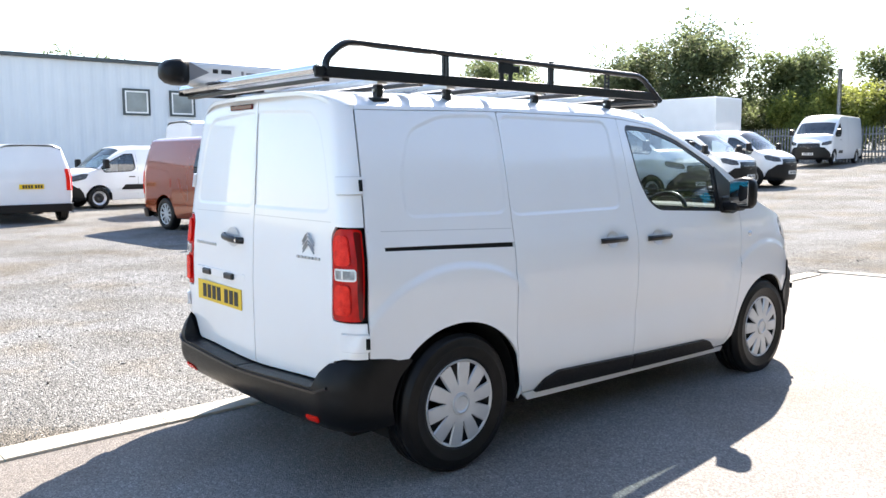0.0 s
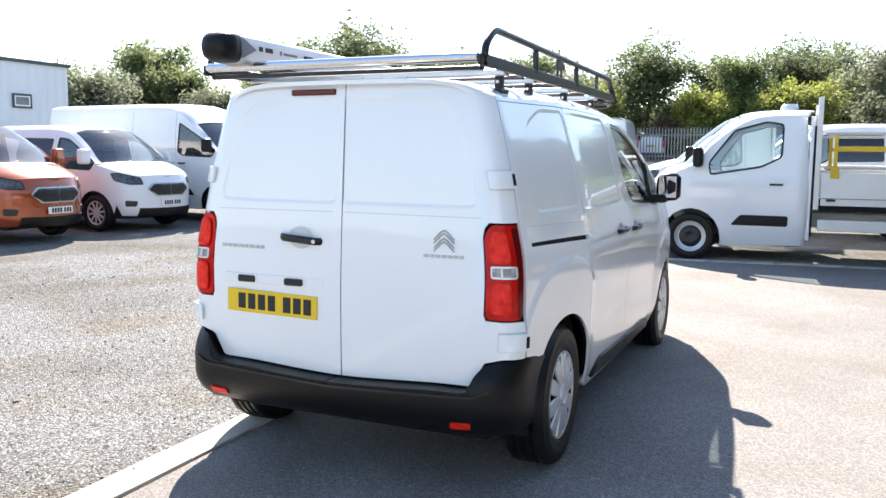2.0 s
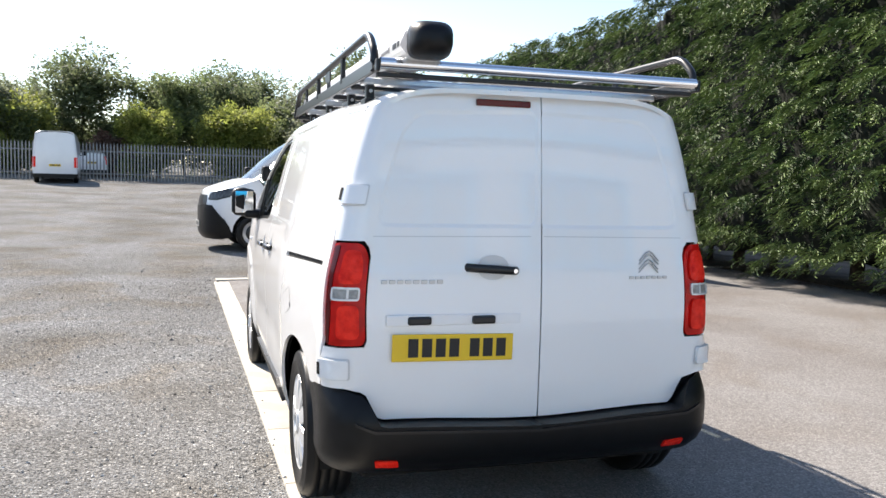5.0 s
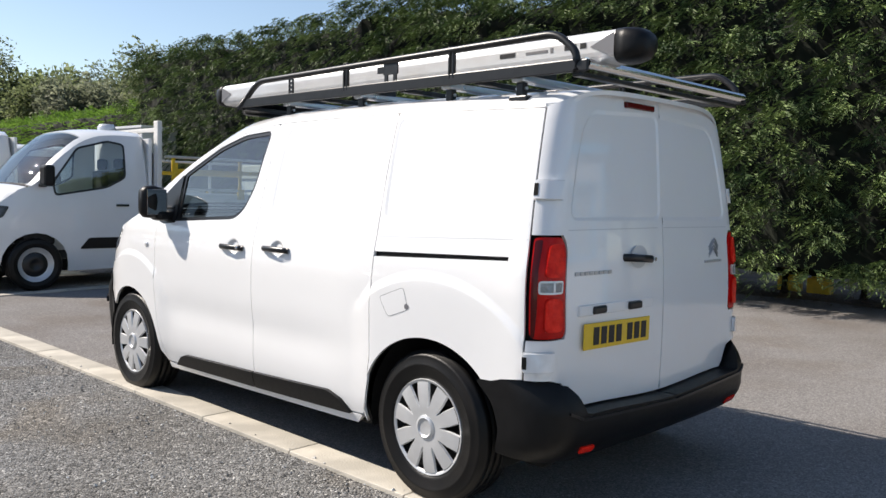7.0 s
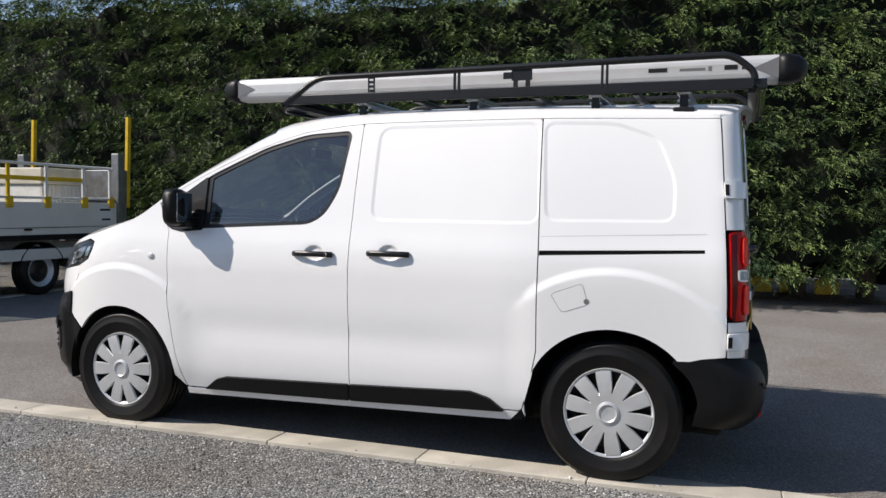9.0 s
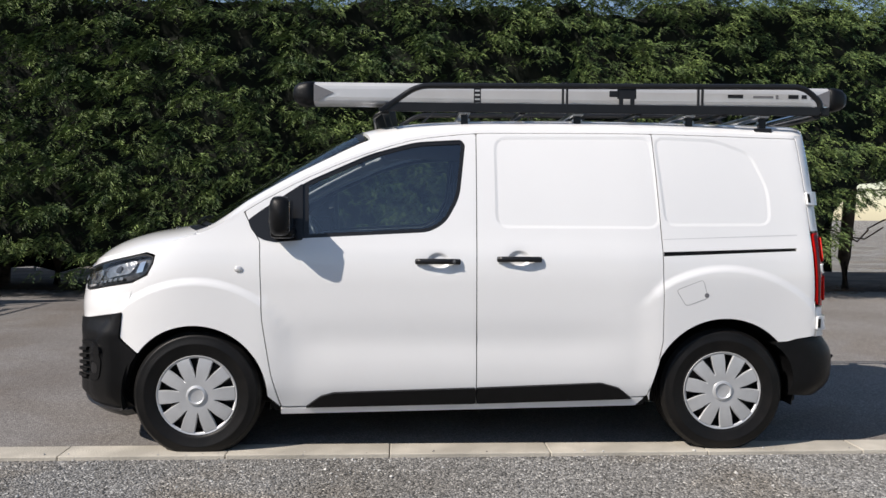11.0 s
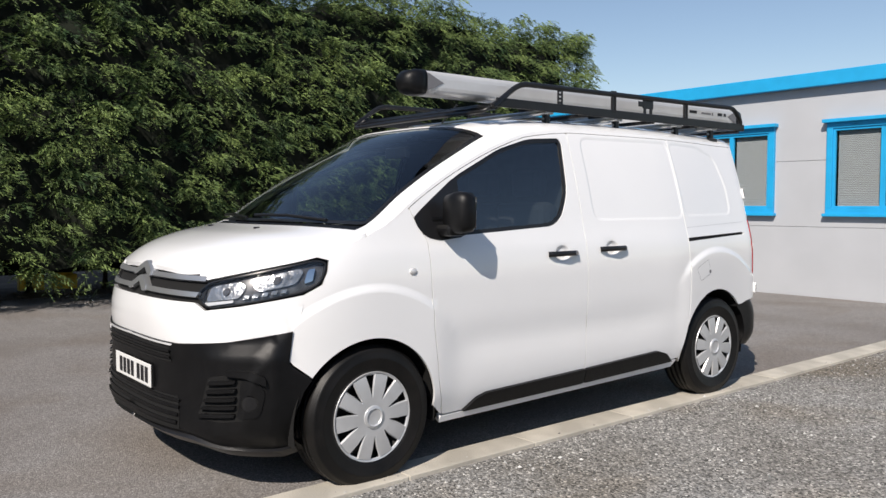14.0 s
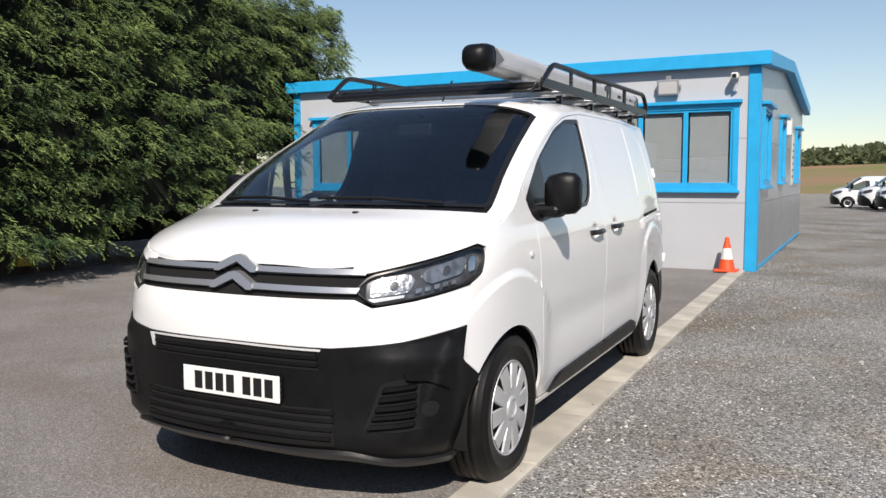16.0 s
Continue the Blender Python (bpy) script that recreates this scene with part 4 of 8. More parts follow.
def wheel(parent, at, out, radius=0.34, width=0.215, style="cap"):
    """A road wheel with tyre; out is +1 where its face looks along +y."""
    w = new("wheel")
    w.parent = parent
    w.matrix_basis = at
    flip = Matrix.Diagonal((1, out, 1, 1))
    bm = bmesh.new()
    rim = radius * (0.625 if style == "cap" else 0.66)
    h = width / 2
    prof = [(rim - 0.012, h * 0.55), (rim, h * 0.93), (rim + 0.02, h * 1.0), (radius * 0.80, h * 1.05), (radius * 0.815, h * 1.075), (radius * 0.83, h * 1.05), (radius * 0.88, h * 1.03), (radius * 0.925, h * 0.98), (radius * 0.935, h * 0.985), (radius * 0.955, h * 0.9), (radius * 0.985, h * 0.74)]
    prof += [(radius, h * 0.7), (radius, h * 0.42), (radius - 0.008, h * 0.4), (radius - 0.008, h * 0.34), (radius, h * 0.32), (radius, h * 0.06), (radius - 0.008, h * 0.04), (radius - 0.008, -h * 0.04), (radius, -h * 0.06)]
    prof += [(radius, -h * 0.32), (radius - 0.008, -h * 0.34), (radius - 0.008, -h * 0.4), (radius, -h * 0.42), (radius, -h * 0.7), (radius * 0.955, -h * 0.9), (radius * 0.86, -h), (rim, -h * 0.9)]
    lathe(bm, prof, 64, flip)
    bmesh.ops.recalc_face_normals(bm, faces=bm.faces)
    t = part("tyre", bm, M_TYRE, w, "black road tyre")
    t.data.polygons.foreach_set("use_smooth", [True] * len(t.data.polygons))
    bm = bmesh.new()
    lathe(bm, [(0.0, h * 0.45), (rim * 0.9, h * 0.45), (rim + 0.004, h * 0.9)], 48, flip)
    part("rim_back", bm, M_TRIM, w)
    bm = bmesh.new()
    if style == "cap":
        # ten broad blades with slots that widen outward
        def ring_at(r):
            return h * (1.02 - 0.24 * (r / rim - 0.45) ** 2)
        n = 10
        for k in range(n):
            a = 2 * math.pi * (k + 0.5) / n
            rows = []
            for r, half in ((0.235, 1.0), (0.43, 1.0), (0.5, 0.95), (0.7, 0.8), (0.88, 0.66), (0.955, 0.62)):
                R = r * rim
                wd = half * math.pi / n
                rows.append([(R, a - wd), (R, a - wd * 0.88), (R, a), (R, a + wd * 0.88), (R, a + wd)])
            gv = [[bm.verts.new(flip @ Vector((R * math.cos(q), ring_at(R) - (0.009 if i in (0, 4) and R > 0.45 * rim else 0), R * math.sin(q)))) for i, (R, q) in enumerate(row)] for row in rows]
            for ra, rb in zip(gv, gv[1:]):
                for i in range(4):
                    bm.faces.new((ra[i], ra[i + 1], rb[i + 1], rb[i]))
        lathe(bm, [(rim * 0.94, h * 0.9), (rim * 0.965, h * 0.945), (rim * 1.0, h * 0.97), (rim * 1.02, h * 0.9)], 60, flip)
        lathe(bm, [(rim * 0.27, h * 0.95), (rim * 0.25, h * 1.06), (rim * 0.2, h * 1.1), (rim * 0.17, h * 1.04), (0.0, h * 1.02)], 40, flip)
        bmesh.ops.recalc_face_normals(bm, faces=bm.faces)
        part("wheel_trim", bm, M_SILVER, w, "silver ten-blade wheel trim", smooth=False)
    elif style == "steel":
        lathe(bm, [(rim, h * 0.92), (rim * 0.93, h * 0.85), (rim * 0.86, h * 0.55), (rim * 0.72, h * 0.5)], 40, flip)
        bmesh.ops.recalc_face_normals(bm, faces=bm.faces)
        part("rim", bm, M_SILVER, w, "silver steel rim", smooth=True)
        bm = bmesh.new()
        lathe(bm, [(rim * 0.7, h * 0.5), (rim * 0.5, h * 0.72), (rim * 0.3, h * 0.75), (rim * 0.2, h * 0.6), (0, h * 0.6)], 32, flip)
        bmesh.ops.recalc_face_normals(bm, faces=bm.faces)
        part("hub", bm, M_TRIM, w, smooth=True)
    else:
        n = 10 if style == "alloy" else 6
        for k in range(n):
            a = 2 * math.pi * k / n
            m = flip @ Matrix.Rotation(-a, 4, "Y")
            box(bm, 0.03, rim * 0.96, h * 0.68, h * 0.86, -0.02, 0.02, bevel=0.006, m=m)
        lathe(bm, [(rim * 0.9, h * 0.8), (rim * 0.96, h * 0.92), (rim * 1.02, h * 0.9)], 48, flip)
        lathe(bm, [(0.07, h * 0.8), (0.06, h * 0.9), (0.0, h * 0.9)], 24, flip)
        bmesh.ops.recalc_face_normals(bm, faces=bm.faces)
        part("rim", bm, M_SILVER, w, "silver spoked rim")
    return w


def plate(parent, at, material, count=7, two_gaps=3, name="number_plate"):
    """A number plate with plain dark bars in place of its writing. Local x along, y out, z up."""
    p = part(name, boxes((-0.26, 0.26, 0, 0.006, -0.056, 0.056), bevel=0.003), material, parent)
    p.matrix_basis = at
    x = -0.225
    for k in range(count):
        part("plate_bar", boxes((x - 0.002, x + 0.040, 0.0062, 0.0078, -0.038, 0.038)), M_INK, p)
        x += 0.058 + (0.03 if k == two_gaps - 1 else 0)
    return p


# ---- the white van ----
def flare(cx, cz, r0, r1, amount):
    """A raised wheel arch."""
    def f(a, z):
        d = math.hypot(a - cx, z - cz)
        fade = smooth(2.34, 2.56, a) if cx > 1 else 1 - smooth(0.34, 0.52, a)
        return amount * (1 - smooth(r0, r1, d)) * fade * smooth(cz - 0.12, cz + 0.1, z)
    return f


def dimple(cx, cz, rx, rz, depth):
    """A round hollow behind a handle."""
    def f(a, z):
        q = math.hypot((a - cx) / rx, (z - cz) / rz)
        return -depth * (1 - smooth(0.55, 1.0, q)) if q < 1 else 0.0
    return f


def ellipse(cx, cz, rx, rz, n=20):
    return [(cx + rx * math.cos(2 * math.pi * k / n), cz + rz * math.sin(2 * math.pi * k / n)) for k in range(n)]


HOLLOWS = ((1.6, 1.066, 0.066, 0.05), (1.16, 1.08, 0.066, 0.05))


def pressed(poly, depth, soft=0.010):
    """A panel pressed inward inside an outline."""
    lo_a, hi_a, lo_z, hi_z = min(p[0] for p in poly), max(p[0] for p in poly), min(p[1] for p in poly), max(p[1] for p in poly)

    def f(a, z):
        if not (lo_a < a < hi_a and lo_z < z < hi_z) or not inside(poly, a, z):
            return 0.0
        return -depth * smooth(0, soft, edge_gap(poly, a, z))
    return f


def waist(a, z):
    """The soft hollow of the doors above the sill."""
    return -0.010 * math.exp(-((z - 0.62) / 0.1) ** 2) * smooth(0.3, 0.9, a) * (1 - smooth(2.2, 2.55, a))


def bumper_out(a, z):
    """The front bumper's corners stand out below the painted nose."""
    return 0.027 * (1 - smooth(0.66, 0.74, z)) * smooth(3.31, 3.4, a) * (1 - smooth(3.6, 3.85, a))


PRESS_DOOR = rounded([(1.285, 1.25), (1.29, 1.755), (0.40, 1.765), (0.37, 1.25)], 0.07)
PRESS_REAR = rounded([(0.345, 1.265), (0.385, 1.765), (0.02, 1.755), (-0.2, 1.68), (-0.28, 1.47), (-0.27, 1.27)], 0.06)
PRESS_BACK = rounded([(-1.525, 1.30), (-1.525, 1.79), (-0.82, 1.768), (-0.745, 1.70), (-0.715, 1.52), (-0.70, 1.30)], 0.06)
WIDTH = [(0.15, 0.86), (0.26, 0.905), (0.4, 0.94), (0.6, 0.955), (0.95, 0.962), (1.08, 0.952), (1.2, 0.925), (1.45, 0.868), (1.7, 0.798), (1.8, 0.762), (1.9, 0.70)]
SHOULDER = [(-0.7, 1.785), (-0.5, 1.787), (0.5, 1.802), (1.3, 1.797), (1.7, 1.76), (1.95, 1.69), (2.3, 1.545), (2.6, 1.385), (2.85, 1.24), (2.95, 1.207), (3.2, 1.138), (3.46, 1.09), (3.62, 1.066), (3.87, 1.04), (4.1, 1.03), (4.41, 1.03)]
CROWN = [(-0.7, -0.62, 1.86), (-0.5, -0.56, 1.866), (0, -0.02, 1.878), (0.8, 0.8, 1.884), (1.4, 1.44, 1.875), (1.75, 1.84, 1.85), (1.95, 2.08, 1.81), (2.3, 2.46, 1.625), (2.6, 2.78, 1.435),
         (2.85, 3.055, 1.258), (2.95, 3.13, 1.236), (3.2, 3.335, 1.198), (3.46, 3.49, 1.148), (3.62, 3.57, 1.105), (3.87, 3.632, 1.05), (4.41, 3.645, 1.03)]
REAR = [(0.2, -0.56), (0.5, -0.592), (0.85, -0.597), (1.1, -0.588), (1.3, -0.574), (1.5, -0.56), (1.82, -0.532), (1.9, -0.515)]
FRONT = [(0.2, 3.545), (0.26, 3.665), (0.32, 3.725), (0.45, 3.71), (0.6, 3.71), (0.7, 3.715), (0.78, 3.72), (0.9, 3.7), (0.97, 3.675), (1.04, 3.635), (1.1, 3.585), (1.3, 3.55)]
BODY = Shape(WIDTH, REAR, FRONT, SHOULDER, CROWN, nose_pow=3.1, rear_ref=-0.577, front_ref=3.71, narrow=0.927, bulges=(flare(0.015, 0.345, 0.665, 0.71, 0.013), flare(2.915, 0.325, 0.605, 0.65, 0.013), bumper_out, *(dimple(*h, 0.016) for h in HOLLOWS), waist, pressed(PRESS_DOOR, 0.006), pressed(PRESS_REAR, 0.006), pressed(PRESS_BACK, 0.006)))
TAIL = Shape([(0.2, 0.9), (0.3, 0.935), (0.4, 0.962), (0.6, 0.962), (0.7, 0.958)], [(0.26, -0.52), (0.31, -0.62), (0.37, -0.672), (0.44, -0.69), (0.52, -0.69), (0.57, -0.676), (0.62, -0.645), (0.66, -0.61)],
             FRONT, SHOULDER, CROWN, corner=0.215, rear_ref=-0.68, narrow=0.93, front_ref=3.71, nose_pow=3.1)


def build_van():
    van = thing("panel_van", pose(0, 0, 0), "white compact panel van with black bumpers on the asphalt", "van")
    S = BODY
    sh = S.shoulder

    def on_top(a0, a1, drop, n=14):
        return [(a0 + (a1 - a0) * k / n, sh(a0 + (a1 - a0) * k / n) - drop) for k in range(n + 1)]

    mid_tail, mid_nose = S.a_tail, S.a_nose
    rear_edge = -0.492
    arch_r = arc(0.015, 0.345, 0.41, -8, 180, 44)
    arch_f = arc(2.915, 0.325, 0.388, 0, 180, 44)
    window = rounded([(2.61, 1.29), (2.33, 1.492), (1.98, 1.652), (1.73, 1.722), (1.475, 1.738), (1.452, 1.71), (1.485, 1.41), (1.56, 1.275), (1.65, 1.222), (2.40, 1.182), (2.53, 1.2)], 0.06)
    lampL = rounded([(-0.512, 0.822), (-0.512, 1.226), (-0.54, 1.232), (S.a_rear(0.778), 1.232), (S.a_rear(0.742), 1.18), (S.a_rear(0.736), 1.1), (S.a_rear(0.732), 0.845), (S.a_rear(0.745), 0.822)], 0.035)

    def roof_z(y):
        return 1.866 - 0.085 * (min(1.0, abs(y) / 0.705)) ** 7

    def rear_z(a, drop):
        yn = S.plan(a)[1]
        z = 1.8
        for _ in range(4):
            z = roof_z(yn * S.width(z) * S.narrow) - drop
        return z

    def bumper_top(a):
        y = S.plan(a)[1] * S.width(0.6) * S.narrow
        if a > S.ar - 0.02:
            return 0.645
        return 0.49 + 0.022 * smooth(0.0, 0.6, y) + 0.115 * smooth(0.665, 0.74, y) + 0.02 * smooth(0.74, 0.83, y)

    for right in (False, True):
        k = dict(right=right)
        # dark lining behind the gaps
        liner = [(S.a_tail, 0.45), (-0.45, 0.45), (-0.40, 0.33)] + arch_r[::-1] + [(0.45, 0.25), (2.5, 0.22)] + arch_f[::-1] + [(3.33, 0.30), (mid_nose, 0.28), (mid_nose, 1.0), (3.8, 1.02), (3.3, 1.08)] + on_top(3.1, -0.45, 0.03, 24) + [(-0.62, 1.70), (S.a_rear(0.5), 1.78), (mid_tail, 1.83)]
        skin("body_lining", S, liner, M_GAP, van, -0.032, holes=[window], step=0.12, rim=0, **k)
        # sides
        door = [(2.455, 0.262), (2.505, 0.45), (2.549, 0.74), (2.566, 1.165), (2.638, 1.285)] + on_top(2.66, 1.393, 0.022) + [(1.395, 0.95), (1.389, 0.287)]
        d = skin("front_door", S, rounded(door, 0.012, 2), M_PAINT, van, holes=[window], loops=[ellipse(*HOLLOWS[0][:2], HOLLOWS[0][2] * q, HOLLOWS[0][3] * q) for q in (1.0, 0.85, 0.7, 0.5)], step=0.05, **k)
        skin("window_seal", S, window, M_TRIM, d, -0.006, holes=[shrink(window, 0.022)], step=0.05, rim=0.01, **k)
        g = skin("side_window", S, shrink(window, 0.022), M_GLASS, d, -0.012, step=0.08, rim=0, **k)
        skin("window_divider", S, [(2.335, 1.195), (2.305, 1.195), (2.315, 1.5), (2.345, 1.47)], M_TRIM, d, -0.006, step=0.06, rim=0.01, **k)
        skin("mirror_cover", S, rounded([(2.335, 1.176), (2.484, 1.163), (2.551, 1.176), (2.588, 1.196), (2.622, 1.236), (2.640, 1.281), (2.59, 1.318), (2.345, 1.484)], 0.012, 2), M_TRIM, d, 0.003, step=0.04, rim=0.006, label="black corner cover ahead of the side window", **k)
        slide = [(1.384, 0.292), (1.390, 0.95), (1.3885, sh(1.38) - 0.022)] + on_top(1.37, 0.398, 0.022, 8) + [(0.368, 1.1), (0.366, 0.63), (0.391, 0.50), (0.441, 0.322)]
        sd = skin("sliding_door", S, rounded(slide, 0.012, 2), M_PAINT, van, loops=[shrink(PRESS_DOOR, q) for q in (-0.006, 0.0, 0.010, 0.017)] + [ellipse(*HOLLOWS[1][:2], HOLLOWS[1][2] * q, HOLLOWS[1][3] * q) for q in (1.0, 0.85, 0.7, 0.5)], step=0.05, **k)
        rail_cut = [(0.362, 1.098), (0.362, 1.122), (-0.40, 1.145), (-0.40, 1.128)]
        quarter = [(0.435, 0.322), (0.385, 0.50), (0.361, 0.63), (0.362, 1.1), (0.392, sh(0.38) - 0.022)] + on_top(0.38, rear_edge, 0.022, 8) + [(rear_edge, 0.655), (-0.39, 0.64), (-0.34, 0.625)] + [q for q in arch_r[::-1] if q[0] > 0 or q[1] > 0.615]
        q = skin("rear_side_panel", S, quarter, M_PAINT, van, holes=[rail_cut], loops=[shrink(PRESS_REAR, q) for q in (-0.006, 0.0, 0.010, 0.017)] + [arc(0.015, 0.345, r, -5, 350, 60) for r in (0.662, 0.675, 0.688, 0.7, 0.713)], step=0.05, **k)
        skin("panel_seam", S, [(0.36, 1.188), (0.36, 1.192), (-0.488, 1.222), (-0.488, 1.218)], M_PALEGREY, q, 0.0006, step=0.1, rim=0, **k)
        skin("door_rail", S, shrink(rail_cut, -0.004), M_GAP, q, -0.012, step=0.1, rim=0.01, **k)
        skin("roof_rail_panel", S, on_top(rear_edge, 2.75, 0.0, 26) + on_top(2.75, rear_edge, 0.018, 26), M_PAINT, van, step=0.05, **k)
        skin("sill", S, [(0.455, 0.31), (0.50, 0.265), (2.46, 0.215), (2.46, 0.25), (1.39, 0.276), (0.47, 0.312)], M_PAINT, van, step=0.08, rim=0.05, **k)
        for a in ([(2.325, 0.262), (2.24, 0.325), (2.17, 0.345), (1.392, 0.372), (1.392, 0.284)], [(1.386, 0.284), (1.386, 0.372), (0.70, 0.40), (0.60, 0.372), (0.525, 0.312)]):
            skin("sill_moulding", S, rounded(a, 0.01, 2), M_PLASTIC, van, 0.018, step=0.05, rim=0.02, label="black ribbed sill moulding", **k)
        fender = [(2.462, 0.262), (2.510, 0.45), (2.554, 0.74), (2.571, 1.165), (2.646, 1.288), (2.666, sh(2.666) - 0.021), (2.69, sh(2.69) - 0.012)] + on_top(2.72, 3.84, 0.004, 14) + [(3.83, 1.005), (3.77, 1.003), (3.45, 1.07), (3.27, 1.105), (3.205, 1.09), (3.185, 1.04), (3.195, 0.98), (3.27, 0.940), (3.305, 0.785), (3.328, 0.645), (3.31, 0.622)] + arch_f[9:]
        fe = skin("front_wing", S, fender, M_PAINT, van, loops=[arc(2.915, 0.325, r, -5, 350, 60) for r in (0.602, 0.614, 0.627, 0.64, 0.653)], step=0.05, **k)
        # black bumper ends and white nose, half by half
        head = rounded([(3.765, 0.995), (3.45, 1.062), (3.275, 1.097), (3.21, 1.08), (3.195, 1.04), (3.205, 0.985), (3.275, 0.946), (3.55, 0.9), (3.725, 0.877), (3.815, 0.935)], 0.03, 3)
        hl = skin("headlight", S, head, M_LENSGREY, van, -0.03, step=0.05, rim=0.02, label="clear headlight with a black surround", **k)
        skin("surround", S, head, M_TRIM, hl, -0.004, holes=[shrink(head, 0.007)], step=0.06, rim=0.028, **k)
        rf = skin("main_reflector", S, rounded([(3.525, 1.018), (3.34, 1.063), (3.305, 1.045), (3.325, 0.99), (3.49, 0.957), (3.53, 0.98)], 0.02), M_MIRRORED, hl, -0.02, step=0.02, rim=0.008, **k)
        skin("bulb_hood", S, arc(3.42, 1.008, 0.02, 0, 340, 12), M_LENSGREY, rf, -0.014, step=0.02, rim=0.005, **k)
        rf = skin("inner_reflector", S, rounded([(3.745, 0.98), (3.60, 1.005), (3.56, 0.985), (3.575, 0.93), (3.75, 0.908)], 0.02), M_MIRRORED, hl, -0.02, step=0.02, rim=0.008, **k)
        skin("bulb_hood", S, arc(3.65, 0.957, 0.018, 0, 340, 12), M_LENSGREY, rf, -0.014, step=0.02, rim=0.005, **k)
        skin("side_mirror_strip", S, rounded([(3.29, 1.055), (3.255, 1.06), (3.245, 1.0), (3.285, 0.99)], 0.008), M_CHROME, hl, -0.018, step=0.02, rim=0.004, **k)
        for j in range(5):
            x = 3.36 + j * 0.042
            skin("day_light", S, [(x, 0.95 - j * 0.006), (x, 0.968 - j * 0.006), (x + 0.026, 0.965 - j * 0.006), (x + 0.026, 0.947 - j * 0.006)], M_MIRRORED, hl, -0.014, step=0.02, rim=0.006, **k)
        skin("marker_strip", S, rounded([(3.765, 0.902), (3.60, 0.92), (3.60, 0.908), (3.735, 0.889)], 0.004), M_CLEAR, hl, -0.014, step=0.04, rim=0.005, **k)
        c = skin("lens", S, shrink(head, 0.008), M_LAMPGLASS, hl, 0.0, step=0.05, rim=0, **k)
        c.visible_shadow = False
        nose = [(3.29, 0.775), (3.262, 0.938), (3.28, 0.936), (3.55, 0.891), (3.73, 0.867), (3.805, 0.9), (3.83, 0.9), (mid_nose, 0.897), (mid_nose, 0.702), (3.9, 0.70), (3.6, 0.727), (3.4, 0.757)]
        skin("nose_panel", S, nose, M_PAINT, van, step=0.05, rim=0.02, **k)
        bump = [(3.228, 0.552), (3.314, 0.616), (3.334, 0.640), (3.309, 0.778), (3.4, 0.762), (3.6, 0.732), (3.90, 0.707), (mid_nose, 0.708), (mid_nose, 0.262), (3.6, 0.245), (3.42, 0.228), (3.305, 0.22), (3.305, 0.33), (3.292, 0.42), (3.265, 0.5)]
        fb = skin("front_bumper", S, bump, M_PLASTIC, van, 0.009, step=0.04, rim=0.03, label="unpainted black front bumper", **k)
        skin("upper_intake", S, [(3.95, 0.615), (3.97, 0.683), (mid_nose, 0.69), (mid_nose, 0.618)], M_GAP, fb, 0.012, step=0.08, rim=0.004, **k)
        skin("lower_intake", S, [(3.86, 0.315), (3.90, 0.46), (mid_nose, 0.455), (mid_nose, 0.305)], M_GAP, fb, 0.012, step=0.08, rim=0.004, **k)
        for z in (0.632, 0.662):
            skin("intake_slat", S, [(3.955, z), (3.955, z + 0.012), (mid_nose, z + 0.014), (mid_nose, z + 0.002)], M_PLASTIC, fb, 0.02, step=0.1, rim=0.012, **k)
        for z in (0.335, 0.37, 0.405, 0.437):
            skin("intake_slat", S, [(3.88, z), (3.88, z + 0.013), (mid_nose, z + 0.013), (mid_nose, z)], M_PLASTIC, fb, 0.02, step=0.1, rim=0.012, **k)
        skin("intake_strip", S, [(3.94, 0.694), (3.94, 0.702), (mid_nose, 0.706), (mid_nose, 0.698)], M_PALEGREY, fb, 0.014, step=0.08, rim=0.006, **k)
        if right:
            skin("intake_strip", S, [(3.925, 0.64), (3.91, 0.70), (3.935, 0.70), (3.945, 0.64)], M_PALEGREY, fb, 0.014, step=0.05, rim=0.005, **k)
        fog = rounded([(3.455, 0.395), (3.43, 0.52), (3.47, 0.575), (3.55, 0.595), (3.69, 0.575), (3.75, 0.38), (3.6, 0.37)], 0.03)
        skin("fog_recess", S, fog, M_GAP, fb, 0.0105, step=0.05, rim=0.002, **k)
        skin("fog_pocket", S, rounded([(3.45, 0.40), (3.43, 0.52), (3.465, 0.565), (3.535, 0.57), (3.545, 0.39)], 0.025), M_PLASTIC, fb, 0.014, holes=[arc(3.495, 0.465, 0.038, 0, 345, 16)], step=0.03, rim=0.006, **k)
        skin("fog_cap", S, arc(3.495, 0.465, 0.033, 0, 345, 14), M_TRIM, fb, 0.0115, step=0.03, rim=0.004, **k)
        skin("fog_hood", S, rounded([(3.425, 0.545), (3.43, 0.585), (3.49, 0.612), (3.60, 0.612), (3.60, 0.588), (3.52, 0.58), (3.46, 0.56)], 0.012), M_PLASTIC, fb, 0.028, step=0.03, rim=0.02, **k)
        for j in range(5):
            z = 0.385 + 0.039 * j
            skin("fin", S, [(3.56, z + 0.014), (3.552, z + 0.030), (3.725 - 0.012 * j, z + 0.016), (3.735 - 0.012 * j, z)], M_PLASTIC, fb, 0.028, step=0.05, rim=0.02, **k)
        skin("bumper_lip", S, [(3.34, 0.228), (3.32, 0.252), (3.5, 0.268), (3.8, 0.29), (mid_nose, 0.296), (mid_nose, 0.262), (3.7, 0.246)], M_TRIM, fb, 0.024, step=0.07, rim=0.02, **k)
        # grille
        gr = skin("grille", S, [(3.76, 0.89), (3.78, 1.034), (mid_nose, 1.034), (mid_nose, 0.89)], M_GAP, van, -0.02, step=0.07, rim=0, **k)
